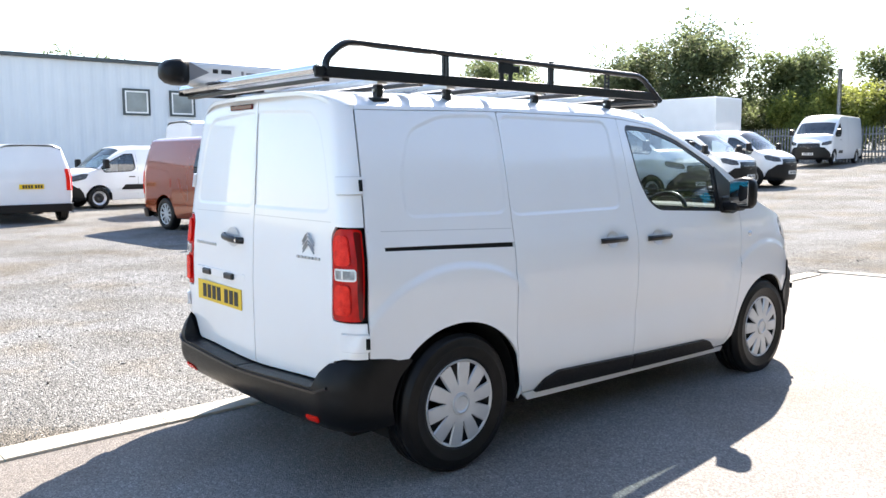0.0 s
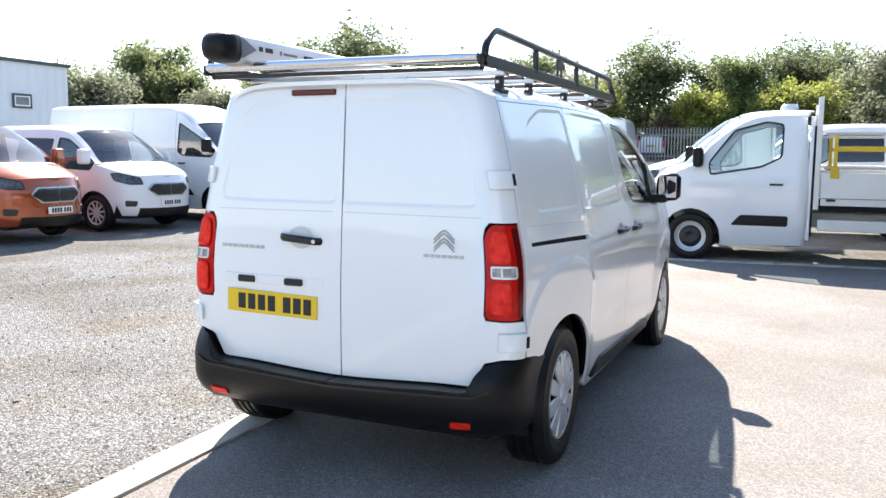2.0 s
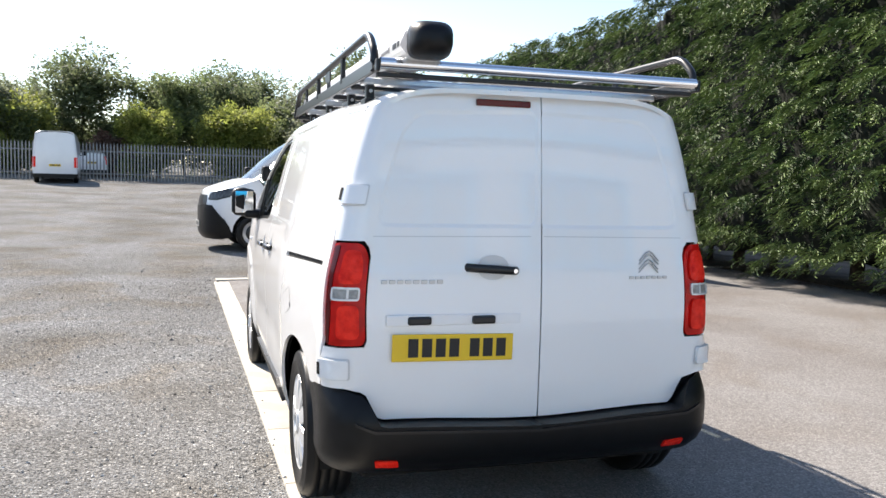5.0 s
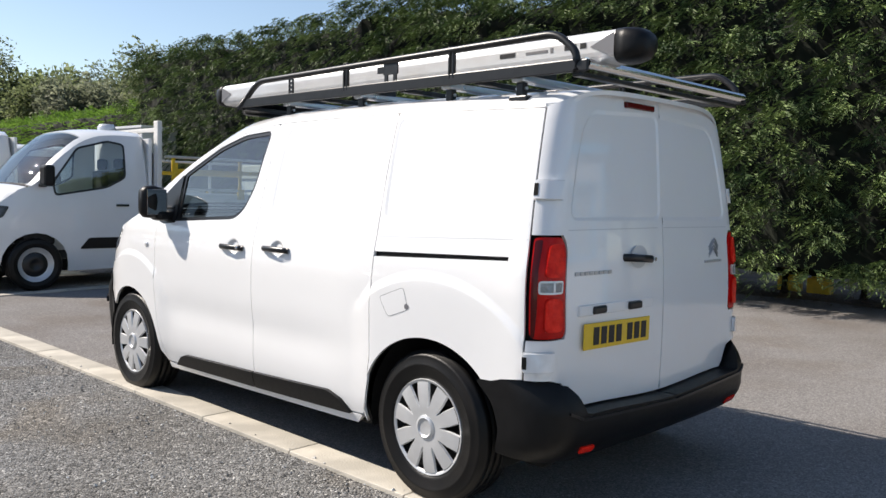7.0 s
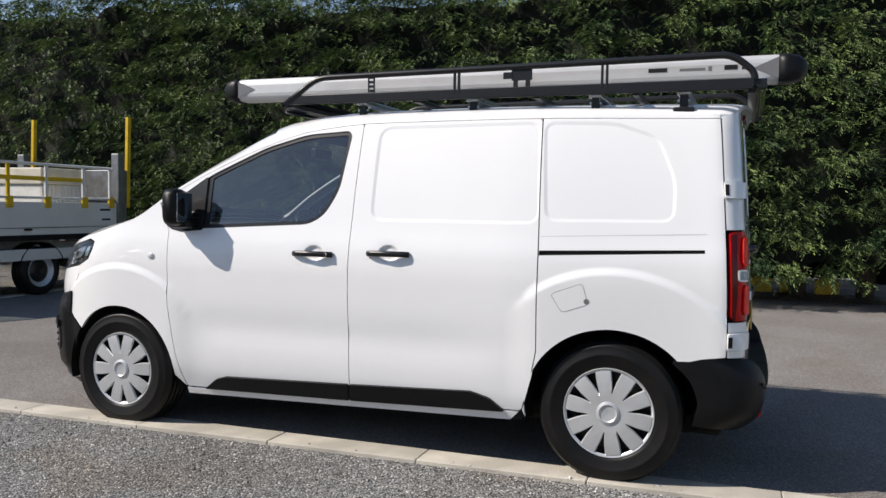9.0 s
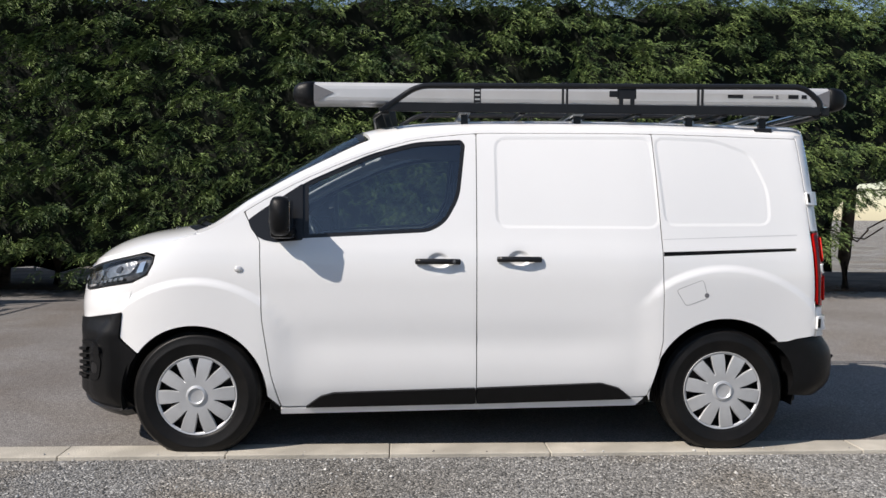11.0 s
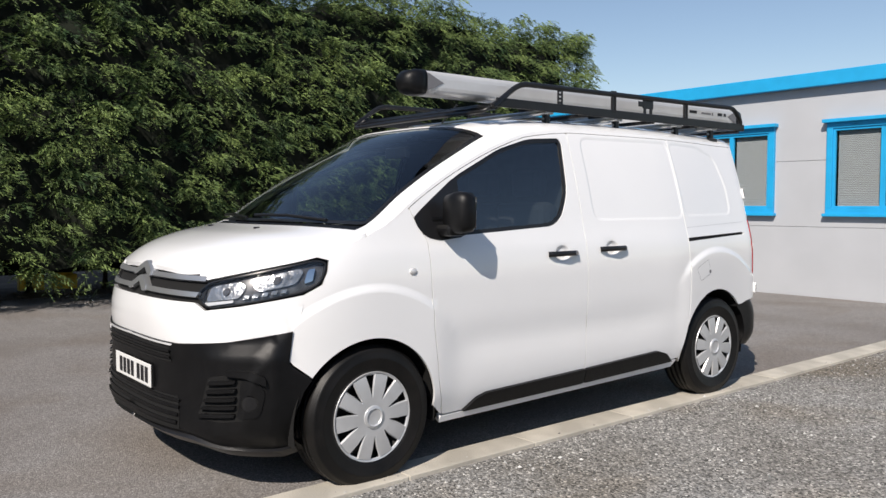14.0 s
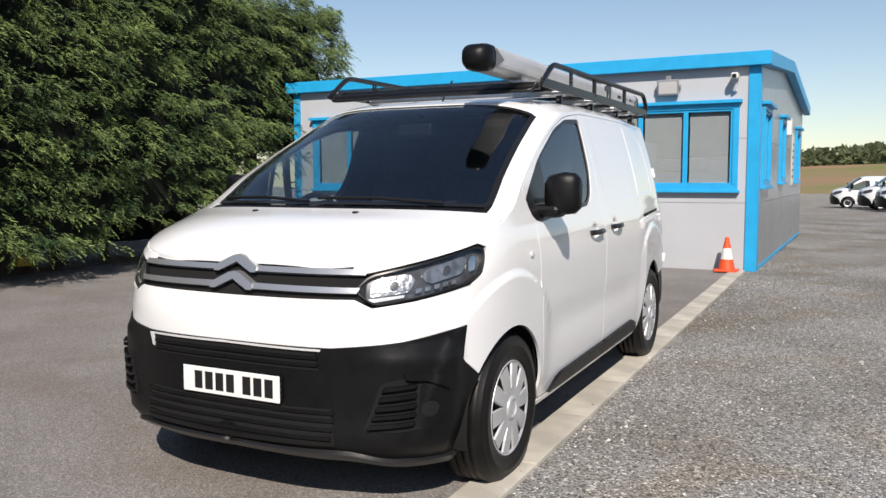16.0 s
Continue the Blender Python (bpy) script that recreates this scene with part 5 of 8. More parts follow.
        skin("chrome_bar", S, [(3.775, 0.995), (3.785, 1.016), (4.3, 1.018), (4.3, 0.996)], M_SATIN, gr, 0.004, step=0.07, rim=0.02, **k)
        skin("chrome_bar", S, [(3.80, 0.924), (3.79, 0.946), (4.3, 0.95), (4.3, 0.926)], M_SATIN, gr, 0.004, step=0.07, rim=0.02, **k)
        # rear
        a_in = S.a_rear(-0.017, 1.0) if not right else S.a_rear(0.023, 1.0)
        n = 12
        rd = [(a_in, rear_z(a_in, 0.01))] + [(a_in + (rear_edge - 0.008 - a_in) * j / n, rear_z(a_in + (rear_edge - 0.008 - a_in) * j / n, 0.01)) for j in range(1, n + 1)]
        low = [(a_in + (rear_edge - 0.008 - a_in) * j / 40, bumper_top(a_in + (rear_edge - 0.008 - a_in) * j / 40) + 0.006) for j in range(40, -1, -1)]
        lamp_cut = [(rear_edge - 0.008, 1.24), (S.a_rear(0.772), 1.241), (S.a_rear(0.748), 1.215), (S.a_rear(0.735), 1.18), (S.a_rear(0.729), 1.1), (S.a_rear(0.725), 0.84), (S.a_rear(0.735), 0.815), (rear_edge - 0.008, 0.813)]
        rdoor = skin("rear_door", S, rd + lamp_cut + low, M_PAINT, van, loops=[shrink(PRESS_BACK, q) for q in (-0.006, 0.0, 0.010, 0.017)], step=0.05, **k)
        # thin grey strip: the crease's shade line, drawn in colour
        skin("door_crease", S, [(S.a_rear(0.03), 1.262), (S.a_rear(0.03), 1.266), (S.a_rear(0.74), 1.262), (S.a_rear(0.74), 1.258)], M_PALEGREY, rdoor, 0.0006, step=0.1, rim=0, **k)
        lamp = skin("tail_light", S, lampL, M_REDBASE, van, 0.0, step=0.03, rim=0.03, label="red tail light with a clear band", **k)
        ai, ao = S.a_rear(0.749), -0.518

        def across(f):
            return ai + (ao - ai) * f
        skin("dark_edge", S, shrink(rounded([(ao - 0.0, 0.828), (ao - 0.0, 1.218), (across(0.80), 1.222), (across(0.84), 1.1), (across(0.84), 0.95), (across(0.9), 0.828)], 0.01), 0.0), M_REDDARK, lamp, 0.003, step=0.03, rim=0.004, **k)
        for z0, z1 in ((1.07, 1.205), (0.85, 0.985)):
            up = rounded([(across(0.66), z0), (across(0.62), z1), (across(0.22 if z1 > 1.1 else 0.08), z1), (across(0.06), z0 + 0.07), (across(0.06), z0)], 0.028, 4)
            ln = skin("upper_lens" if z1 > 1.1 else "lower_lens", S, up, M_RED, lamp, 0.011, step=0.02, rim=0.012, **k)
            skin("lens_rim", S, shrink(up, -0.004), M_REDBASE, ln, 0.006, step=0.03, rim=0.008, **k)
        band = rounded([(across(0.82), 1.003), (across(0.82), 1.057), (across(0.07), 1.057), (across(0.07), 1.003)], 0.014, 4)
        cl = skin("clear_lens", S, band, M_CLEAR, lamp, 0.010, holes=[shrink(band, 0.008)], step=0.03, rim=0.012, **k)
        skin("indicator", S, shrink(band, 0.008), M_LAMPGREY, cl, 0.006, step=0.02, rim=0.0, **k)
        skin("bulb_shade", S, [(across(0.42), 1.012), (across(0.42), 1.048), (across(0.36), 1.048), (across(0.36), 1.012)], M_CLEAR, cl, 0.008, step=0.03, rim=0.004, **k)
        for z in (1.385, 0.69):
            h = skin("hinge", S, rounded([(-0.495, z), (-0.495, z + 0.075), (S.a_rear(0.80), z + 0.075), (S.a_rear(0.80), z)], 0.01, 3), M_PAINT, rdoor, 0.016, step=0.03, rim=0.024, label="white painted door hinge", **k)
            skin("hinge_gap", S, rounded([(-0.4925, z - 0.006), (-0.4925, z + 0.081), (S.a_rear(0.794), z + 0.081), (S.a_rear(0.794), z - 0.006)], 0.01, 3), M_PALEGREY, h, 0.0015, step=0.04, rim=0, **k)
            skin("hinge_slot", S, [(-0.496, z + 0.012), (-0.496, z + 0.062), (-0.512, z + 0.062), (-0.512, z + 0.012)], M_GAP, h, 0.0175, step=0.03, rim=0.003, **k)
        # rear bumper
        T = TAIL
        ends = [(-0.305, 0.612), (-0.345, 0.632), (-0.41, 0.645)]
        tops = []
        for j in range(31):
            a = -0.5 + (T.a_tail + 0.5) * j / 30
            y = T.plan(a)[1] * T.width(0.6) * T.narrow
            tops.append((a, 0.645 if a > -0.6 else 0.487 + 0.022 * smooth(0.0, 0.6, y) + 0.118 * smooth(0.67, 0.74, y) + 0.018 * smooth(0.74, 0.83, y)))
        tail = ends + tops + [(T.a_tail, 0.285), (T.a_rear(0.6), 0.30), (-0.62, 0.305), (-0.42, 0.32)] + arc(0.015, 0.345, 0.412, 178, 142, 14)
        rb = skin("rear_bumper", T, tail, M_PLASTIC, van, 0.0, step=0.04, rim=0.12, label="unpainted black rear bumper", **k)
        skin("bumper_step", T, [(T.a_tail, 0.462), (T.a_tail, 0.474), (T.a_rear(0.70), 0.5), (T.a_rear(0.775), 0.53), (T.a_rear(0.775), 0.518), (T.a_rear(0.70), 0.487)], M_TRIM, rb, 0.008, step=0.06, rim=0.01, **k)
        skin("reflector", T, rounded([(T.a_rear(0.70), 0.345), (T.a_rear(0.70), 0.375), (T.a_rear(0.605), 0.368), (T.a_rear(0.605), 0.338)], 0.008, 3), M_RED, rb, 0.006, step=0.04, rim=0.01, label="red bumper reflector", **k)
        # handles
        s = -1 if right else 1

        def handle(a0, a1, z, owner, key):
            p0, p1 = S.side(a0, z), S.side(a1, z)
            pm = p0.lerp(p1, 0.5) + Vector((0, 0.003, 0))
            bm = bmesh.new()
            nrm = S.normal((a0 + a1) / 2, z)
            path = [p0 + nrm * 0.004, p0.lerp(p1, 0.08) + nrm * 0.02, pm + nrm * 0.03, p0.lerp(p1, 0.92) + nrm * 0.02, p1 + nrm * 0.004]
            tube(bm, [(v.x, v.y * s, v.z) for v in bend(path, 0.03)], 0.0, 8, flat=(0.02, 0.03))
            hd = part("door_handle", bm, M_TRIM, owner, "black door handle", smooth=True)
            if key:
                v = S.side(a0 + 0.03, z) + nrm * 0.028
                bm = bmesh.new()
                lathe(bm, [(0.011, 0.0), (0.009, 0.006), (0, 0.006)], 14, Matrix.Translation((v.x, v.y * s, v.z)) @ Matrix.Diagonal((1, s, 1, 1)))
                part("key_lock", bm, M_CHROME, hd)
        handle(1.487, 1.722, 1.063, d, not right)
        handle(1.044, 1.277, 1.077, sd, False)
        # side repeater
        v = S.side(2.68, 1.018)
        bm = bmesh.new()
        lathe(bm, [(0.018, -0.004), (0.017, 0.005), (0.01, 0.009), (0, 0.01)], 16, Matrix.Translation((v.x, v.y * s, v.z)) @ Matrix.Diagonal((1.3, s, 1, 1)))
        part("side_repeater", bm, M_CLEAR, fe, smooth=True)
        # mirror
        mir = new("door_mirror")
        mir.parent = d
        bm = bmesh.new()
        rows = []
        for u, hx, hz, ox in ((0.0, 0.03, 0.06, 0.0), (0.02, 0.05, 0.09, 0.0), (0.09, 0.06, 0.106, -0.005), (0.145, 0.054, 0.1, -0.01), (0.172, 0.03, 0.075, -0.012)):
            ring = []
            for t in range(20):
                an = 2 * math.pi * t / 20
                cs, sn = math.cos(an), math.sin(an)
                ring.append(bm.verts.new((2.445 + ox + hx * (abs(cs) ** 0.6) * (1 if cs > 0 else -1), (0.945 + u) * s, 1.305 + hz * (abs(sn) ** 0.6) * (1 if sn > 0 else -1))))
            rows.append(ring)
        for ra, rb_ in zip(rows, rows[1:]):
            for t in range(20):
                bm.faces.new((ra[t], ra[(t + 1) % 20], rb_[(t + 1) % 20], rb_[t]))
        bm.faces.new(rows[0]); bm.faces.new(rows[-1])
        bmesh.ops.recalc_face_normals(bm, faces=bm.faces)
        part("housing", bm, M_PLASTIC, mir, "black mirror housing", smooth=True)
        part("mirror_glass", boxes((2.382, 2.388, 0.965 if s > 0 else -1.095, 1.095 if s > 0 else -0.965, 1.225, 1.385), bevel=0.002), M_MIRROR, mir)
        part("arm", boxes((2.37, 2.50, 0.86 if s > 0 else -1.03, 1.03 if s > 0 else -0.86, 1.185, 1.25), bevel=0.025), M_PLASTIC, mir)
        part("foot", boxes((2.36, 2.54, 0.86 if s > 0 else -0.915, 0.915 if s > 0 else -0.86, 1.18, 1.29), bevel=0.02), M_PLASTIC, mir)
        # wheels
        for x, z, y in ((0.011, 0.349, 0.812), (2.906, 0.330, 0.842)):
            wheel(van, pose(x, y * s, z, 0, 17 * x + 8, 0), s, 0.346)
        # wheel houses
        for cx, cz, r in ((0.015, 0.345, 0.425), (2.915, 0.325, 0.405)):
            bm = bmesh.new()
            ring = arc(cx, cz, r, -12, 192, 40)
            o = [bm.verts.new((x, s * (0.875 if cx < 1 else 0.92), z)) for x, z in ring]
            i = [bm.verts.new((x, s * 0.55, z)) for x, z in ring]
            for j in range(40):
                bm.faces.new((o[j], o[j + 1], i[j + 1], i[j]))
            bm.faces.new(i)
            part("wheel_house", bm, M_GAP, van)

    # roof, screen and bonnet
    def flat(b0, b1, v0, v1, nb=10, nv=14):
        lo = [(b0 + (b1 - b0) * j / nb, v0) for j in range(nb)]
        hi = [(b1 - (b1 - b0) * j / nb, v1) for j in range(nb)]
        return lo + [(b1, v0 + (v1 - v0) * j / nv) for j in range(nv)] + hi + [(b0, v1 - (v1 - v0) * j / nv) for j in range(nv)]
    skin("roof_panel", S, flat(-0.6, 1.955, -1, 1), M_PAINT, van, step=0.07, rim=0.02, roof=True)
    for y in (-0.34, 0.34):
        part("roof_rib", tube(bmesh.new(), [(x, y, S.mz(x) - 0.0045) for x in (-0.4, 0.0, 0.5, 1.0, 1.5)], 0.02, 8, flat=(0.05, 0.02)), M_PAINT, van, smooth=True)
    screen = rounded(flat(1.975, 2.845, -0.9, 0.9, 4, 6), 0.05, 3)
    w = skin("windscreen", S, screen, M_GLASS, van, -0.006, step=0.07, rim=0, roof=True)
    skin("screen_border", S, screen, M_TRIM, w, -0.003, holes=[shrink(screen, 0.03)], step=0.07, rim=0, roof=True)
    for v0, v1 in ((-1.0, -0.905), (0.905, 1.0)):
        skin("pillar", S, flat(1.955, 2.942, v0, v1, 12, 3), M_PAINT, van, step=0.03, rim=0.02, roof=True)
    skin("cowl", S, flat(2.85, 2.955, -0.9, 0.9, 3, 14), M_PLASTIC, van, -0.008, step=0.05, rim=0.01, roof=True, label="black plastic cowl below the windscreen")
    bonnet = rounded(flat(2.935, 4.0, -0.985, 0.985, 12, 14), 0.03, 2)
    bo = skin("bonnet", S, bonnet, M_PAINT, van, 0.002, step=0.05, rim=0.02, roof=True)
    for y in (0.29, -0.29):
        bm = boxes((3.165, 3.195, y - 0.012, y + 0.012, 1.205, 1.232), bevel=0.006)
        part("washer_jet", bm, M_TRIM, bo)
    for y0, y1 in ((0.62, -0.02), (-0.05, -0.70)):
        p0, p1 = S.top(2.87, y0 / 0.9, 0.02), S.top(2.83, y1 / 0.9, 0.022)
        bm = tube(bmesh.new(), [p0, p0.lerp(p1, 0.5) + Vector((0.01, 0, 0.012)), p1], 0.009, 8)
        part("wiper", bm, M_TRIM, van, "black wiper blade")
    # badge on the nose: two chevrons of chrome
    for z0 in (1.0, 0.93):
        bm = bmesh.new()
        pts = [(-0.112, z0 - 0.008), (-0.085, z0 - 0.008), (0, z0 + 0.032), (0.085, z0 - 0.008), (0.112, z0 - 0.008), (0.112, z0 + 0.016), (0.028, z0 + 0.058), (0, z0 + 0.064), (-0.028, z0 + 0.058), (-0.112, z0 + 0.016)]
        f = [bm.verts.new((3.713 - (z - 0.9) * 0.42, y, z)) for y, z in pts]
        b = [bm.verts.new((3.67 - (z - 0.9) * 0.42, y, z)) for y, z in pts]
        bm.faces.new(f); bm.faces.new(b[::-1])
        for j in range(len(pts)):
            bm.faces.new((f[j], f[(j + 1) % len(pts)], b[(j + 1) % len(pts)], b[j]))
        bmesh.ops.recalc_face_normals(bm, faces=bm.faces)
        part("chevron_badge", bm, M_SATIN, van, "satin silver chevron badge")
    plate(van, pose(3.728, 0.015, 0.525, 0, 0, -90), M_WHITEPLATE, name="front_plate")
    part("plate_carrier", boxes((3.68, 3.725, -0.25, 0.28, 0.475, 0.575), bevel=0.004), M_PLASTIC, van)
    # rear fittings
    def rx(y, z):
        return S.side(S.a_rear(abs(y), z), z).x
    xr = rx(0.362, 0.808) - 0.004
    plate(van, Matrix.Translation((xr, 0.366, 0.808)) @ pose(0, 0, 0, 0, 0, 90) @ pose(0, 0, 0, 0, -1.0, 0), M_YELLOW, name="rear_plate")
    for y in (0.512, 0.238):
        xr = rx(y, 0.92)
        part("plate_lamp", boxes((xr - 0.02, xr + 0.012, y - 0.05, y + 0.05, 0.903, 0.938), bevel=0.009), M_TRIM, van, "black number plate lamp housing")
    part("plate_shelf", boxes((rx(0.37, 0.9) - 0.005, rx(0.37, 0.9) + 0.012, 0.07, 0.65, 0.9, 0.945), bevel=0.004), M_PAINT, van, "white pressed strip behind the plate lamps")
    xr = rx(0.2, 1.13) - 0.002
    bm = bmesh.new()
    tube(bm, bend([(xr + 0.02, 0.32, 1.135), (xr - 0.02, 0.29, 1.135), (xr - 0.032, 0.2, 1.13), (xr - 0.02, 0.11, 1.122), (xr + 0.02, 0.082, 1.12)], 0.04), 0, 8, flat=(0.022, 0.034))
    rh = part("rear_handle", bm, M_TRIM, van, "black rear door handle", smooth=True)
    bm = bmesh.new()
    lathe(bm, [(0.010, 0.0), (0.009, 0.004), (0, 0.004)], 14, Matrix.Translation((xr - 0.034, 0.112, 1.123)) @ Matrix.Rotation(radians(90), 4, "Z"))
    part("key_lock", bm, M_CHROME, rh)
    # flat grey disc: the shaded hollow behind the handle, drawn in colour
    bm = bmesh.new()
    bmesh.ops.create_circle(bm, cap_ends=True, radius=1, segments=32, matrix=Matrix.Translation((xr - 0.003, 0.2, 1.135)) @ Matrix.Rotation(radians(-90), 4, "Y") @ Matrix.Diagonal((0.052, 0.07, 1, 1)))
    part("handle_cup", bm, M_PALEGREY, van)
    xr = rx(0.15, 1.81)
    bm = bmesh.new()
    box(bm, xr - 0.012, xr + 0.012, 0.035, 0.275, 1.80, 1.828, bevel=0.006)
    part("high_stop_light", bm, M_REDDARK, van, "dark red high brake light")
    for j in range(8):
        y = 0.67 - j * 0.033
        xr = rx(y, 1.078)
        part("badge_bar", boxes((xr - 0.006, xr + 0.006, y - 0.025, y, 1.070, 1.086), bevel=0.002), M_SATIN, van)
    for j in range(7):
        y = -0.44 - j * 0.028
        xr = rx(y, 1.086)
        part("badge_bar", boxes((xr - 0.006, xr + 0.006, y - 0.021, y, 1.080, 1.093), bevel=0.002), M_SATIN, van)
    xr = rx(0.53, 1.16) - 0.003
    for z0 in (1.172, 1.135):
        for q in (0.0, 0.015):
            path = [(xr - 0.002, -0.583, z0 - 0.012 - q), (xr - 0.003, -0.55, z0 + 0.022 - q), (xr - 0.003, -0.535, z0 + 0.030 - q), (xr - 0.003, -0.52, z0 + 0.022 - q), (xr - 0.002, -0.487, z0 - 0.012 - q)]
            part("chevron_badge", tube(bmesh.new(), path, 0.0, 8, flat=(0.008, 0.006)), M_SATIN, van, "small chrome chevron badge")
    # fuel flap on the left
    flap = rounded([(0.298, 0.915), (0.145, 0.972), (0.115, 0.87), (0.24, 0.825)], 0.02, 3)
    fl = skin("fuel_flap_gap", S, flap, M_GREYINK, van, 0.0008, holes=[shrink(flap, 0.002)], step=0.05, rim=0)
    skin("fuel_flap", S, shrink(flap, 0.002), M_PAINT, fl, 0.0008, step=0.03, rim=0)
    skin("finger_notch", S, arc(0.125, 0.885, 0.013, 0, 330, 10), M_GREYINK, fl, 0.0015, step=0.02, rim=0)
    # under body and cabin
    part("underbody", boxes((-0.5, 3.5, -0.72, 0.72, 0.24, 0.34), (0.5, 2.4, -0.86, 0.86, 0.26, 0.3), bevel=0.02), M_GAP, van)
    part("axle_beam", boxes((-0.06, 0.06, -0.7, 0.7, 0.24, 0.32), bevel=0.02), M_TRIM, van)
    part("bulkhead", boxes((1.27, 1.3, -0.84, 0.84, 0.35, 1.2), (1.27, 1.3, -0.70, 0.70, 1.2, 1.74)), M_CABIN, van)
    part("cab_floor", boxes((1.3, 2.9, -0.86, 0.86, 0.36, 0.42)), M_CABIN, van)
    part("cab_headliner", boxes((1.3, 1.95, -0.72, 0.72, 1.72, 1.75), bevel=0.01), M_CABIN, van)
    bm = boxes((2.5, 2.98, -0.84, 0.84, 0.7, 1.16), (2.62, 3.0, -0.8, 0.8, 1.1, 1.2), bevel=0.04)
    part("dashboard", bm, M_CABIN, van, "dark grey dashboard")
    for y in (-0.46, 0.08, 0.5):
        seat = part("seat", boxes((1.45, 2.0, y - 0.22, y + 0.22, 0.62, 0.78), bevel=0.05), M_SEAT, van, "dark cloth cab seat")
        bm = bmesh.new()
        box(bm, 1.38, 1.52, y - 0.22, y + 0.22, 0.75, 1.36, bevel=0.05)
        part("backrest", bm, M_SEAT, seat)
        bm = bmesh.new()
        box(bm, 1.38, 1.48, y - 0.13, y + 0.13, 1.39, 1.56, bevel=0.04)
        part("headrest", bm, M_SEAT, seat)
    bm = bmesh.new()
    m = Matrix.Translation((2.38, -0.44, 1.12)) @ Matrix.Rotation(radians(-62), 4, "Y")
    bmesh.ops.create_circle(bm, radius=0.19, segments=40, matrix=m)
    ring = [v.co.copy() for v in bm.verts]
    bm.clear()
    tube(bm, ring + [ring[0]], 0.016, 8, closed_ends=False)
    st = part("steering_wheel", bm, M_TRIM, van, "black steering wheel", smooth=True)
    bm = boxes((-0.17, 0.17, -0.02, 0.02, -0.02, 0.02), (-0.05, 0.05, -0.06, 0.06, -0.03, 0.03), bevel=0.01)
    bm.transform(m @ Matrix.Rotation(radians(90), 4, "Z"))
    part("wheel_spokes", bm, M_TRIM, st)
    p = S.top(2.05, 0.0)
    part("inside_mirror", boxes((p.x - 0.13, p.x - 0.09, -0.11, 0.11, p.z - 0.14, p.z - 0.07), bevel=0.01), M_TRIM, van)
    part("aerial", tube(bmesh.new(), [(1.75, 0.0, 1.845), (1.6, 0.0, 2.0)], 0.006, 6), M_TRIM, van)


M_LAMPGREY = mat("indicator_grey", (0.34, 0.35, 0.35), 0.2, coat=0.5, color2=(0.2, 0.2, 0.2), scale=30, bump=0.4, bump_scale=90)
M_SATIN = mat("satin_silver", (0.5, 0.51, 0.52), 0.32, metal=0.75, vary=0.05)
# pale grey for seams, gaps and strips, and shade drawn on the rear
M_PALEGREY = mat("pale_grey", (0.62, 0.625, 0.63), 0.35, coat=0.6, vary=0.02)
build_van()


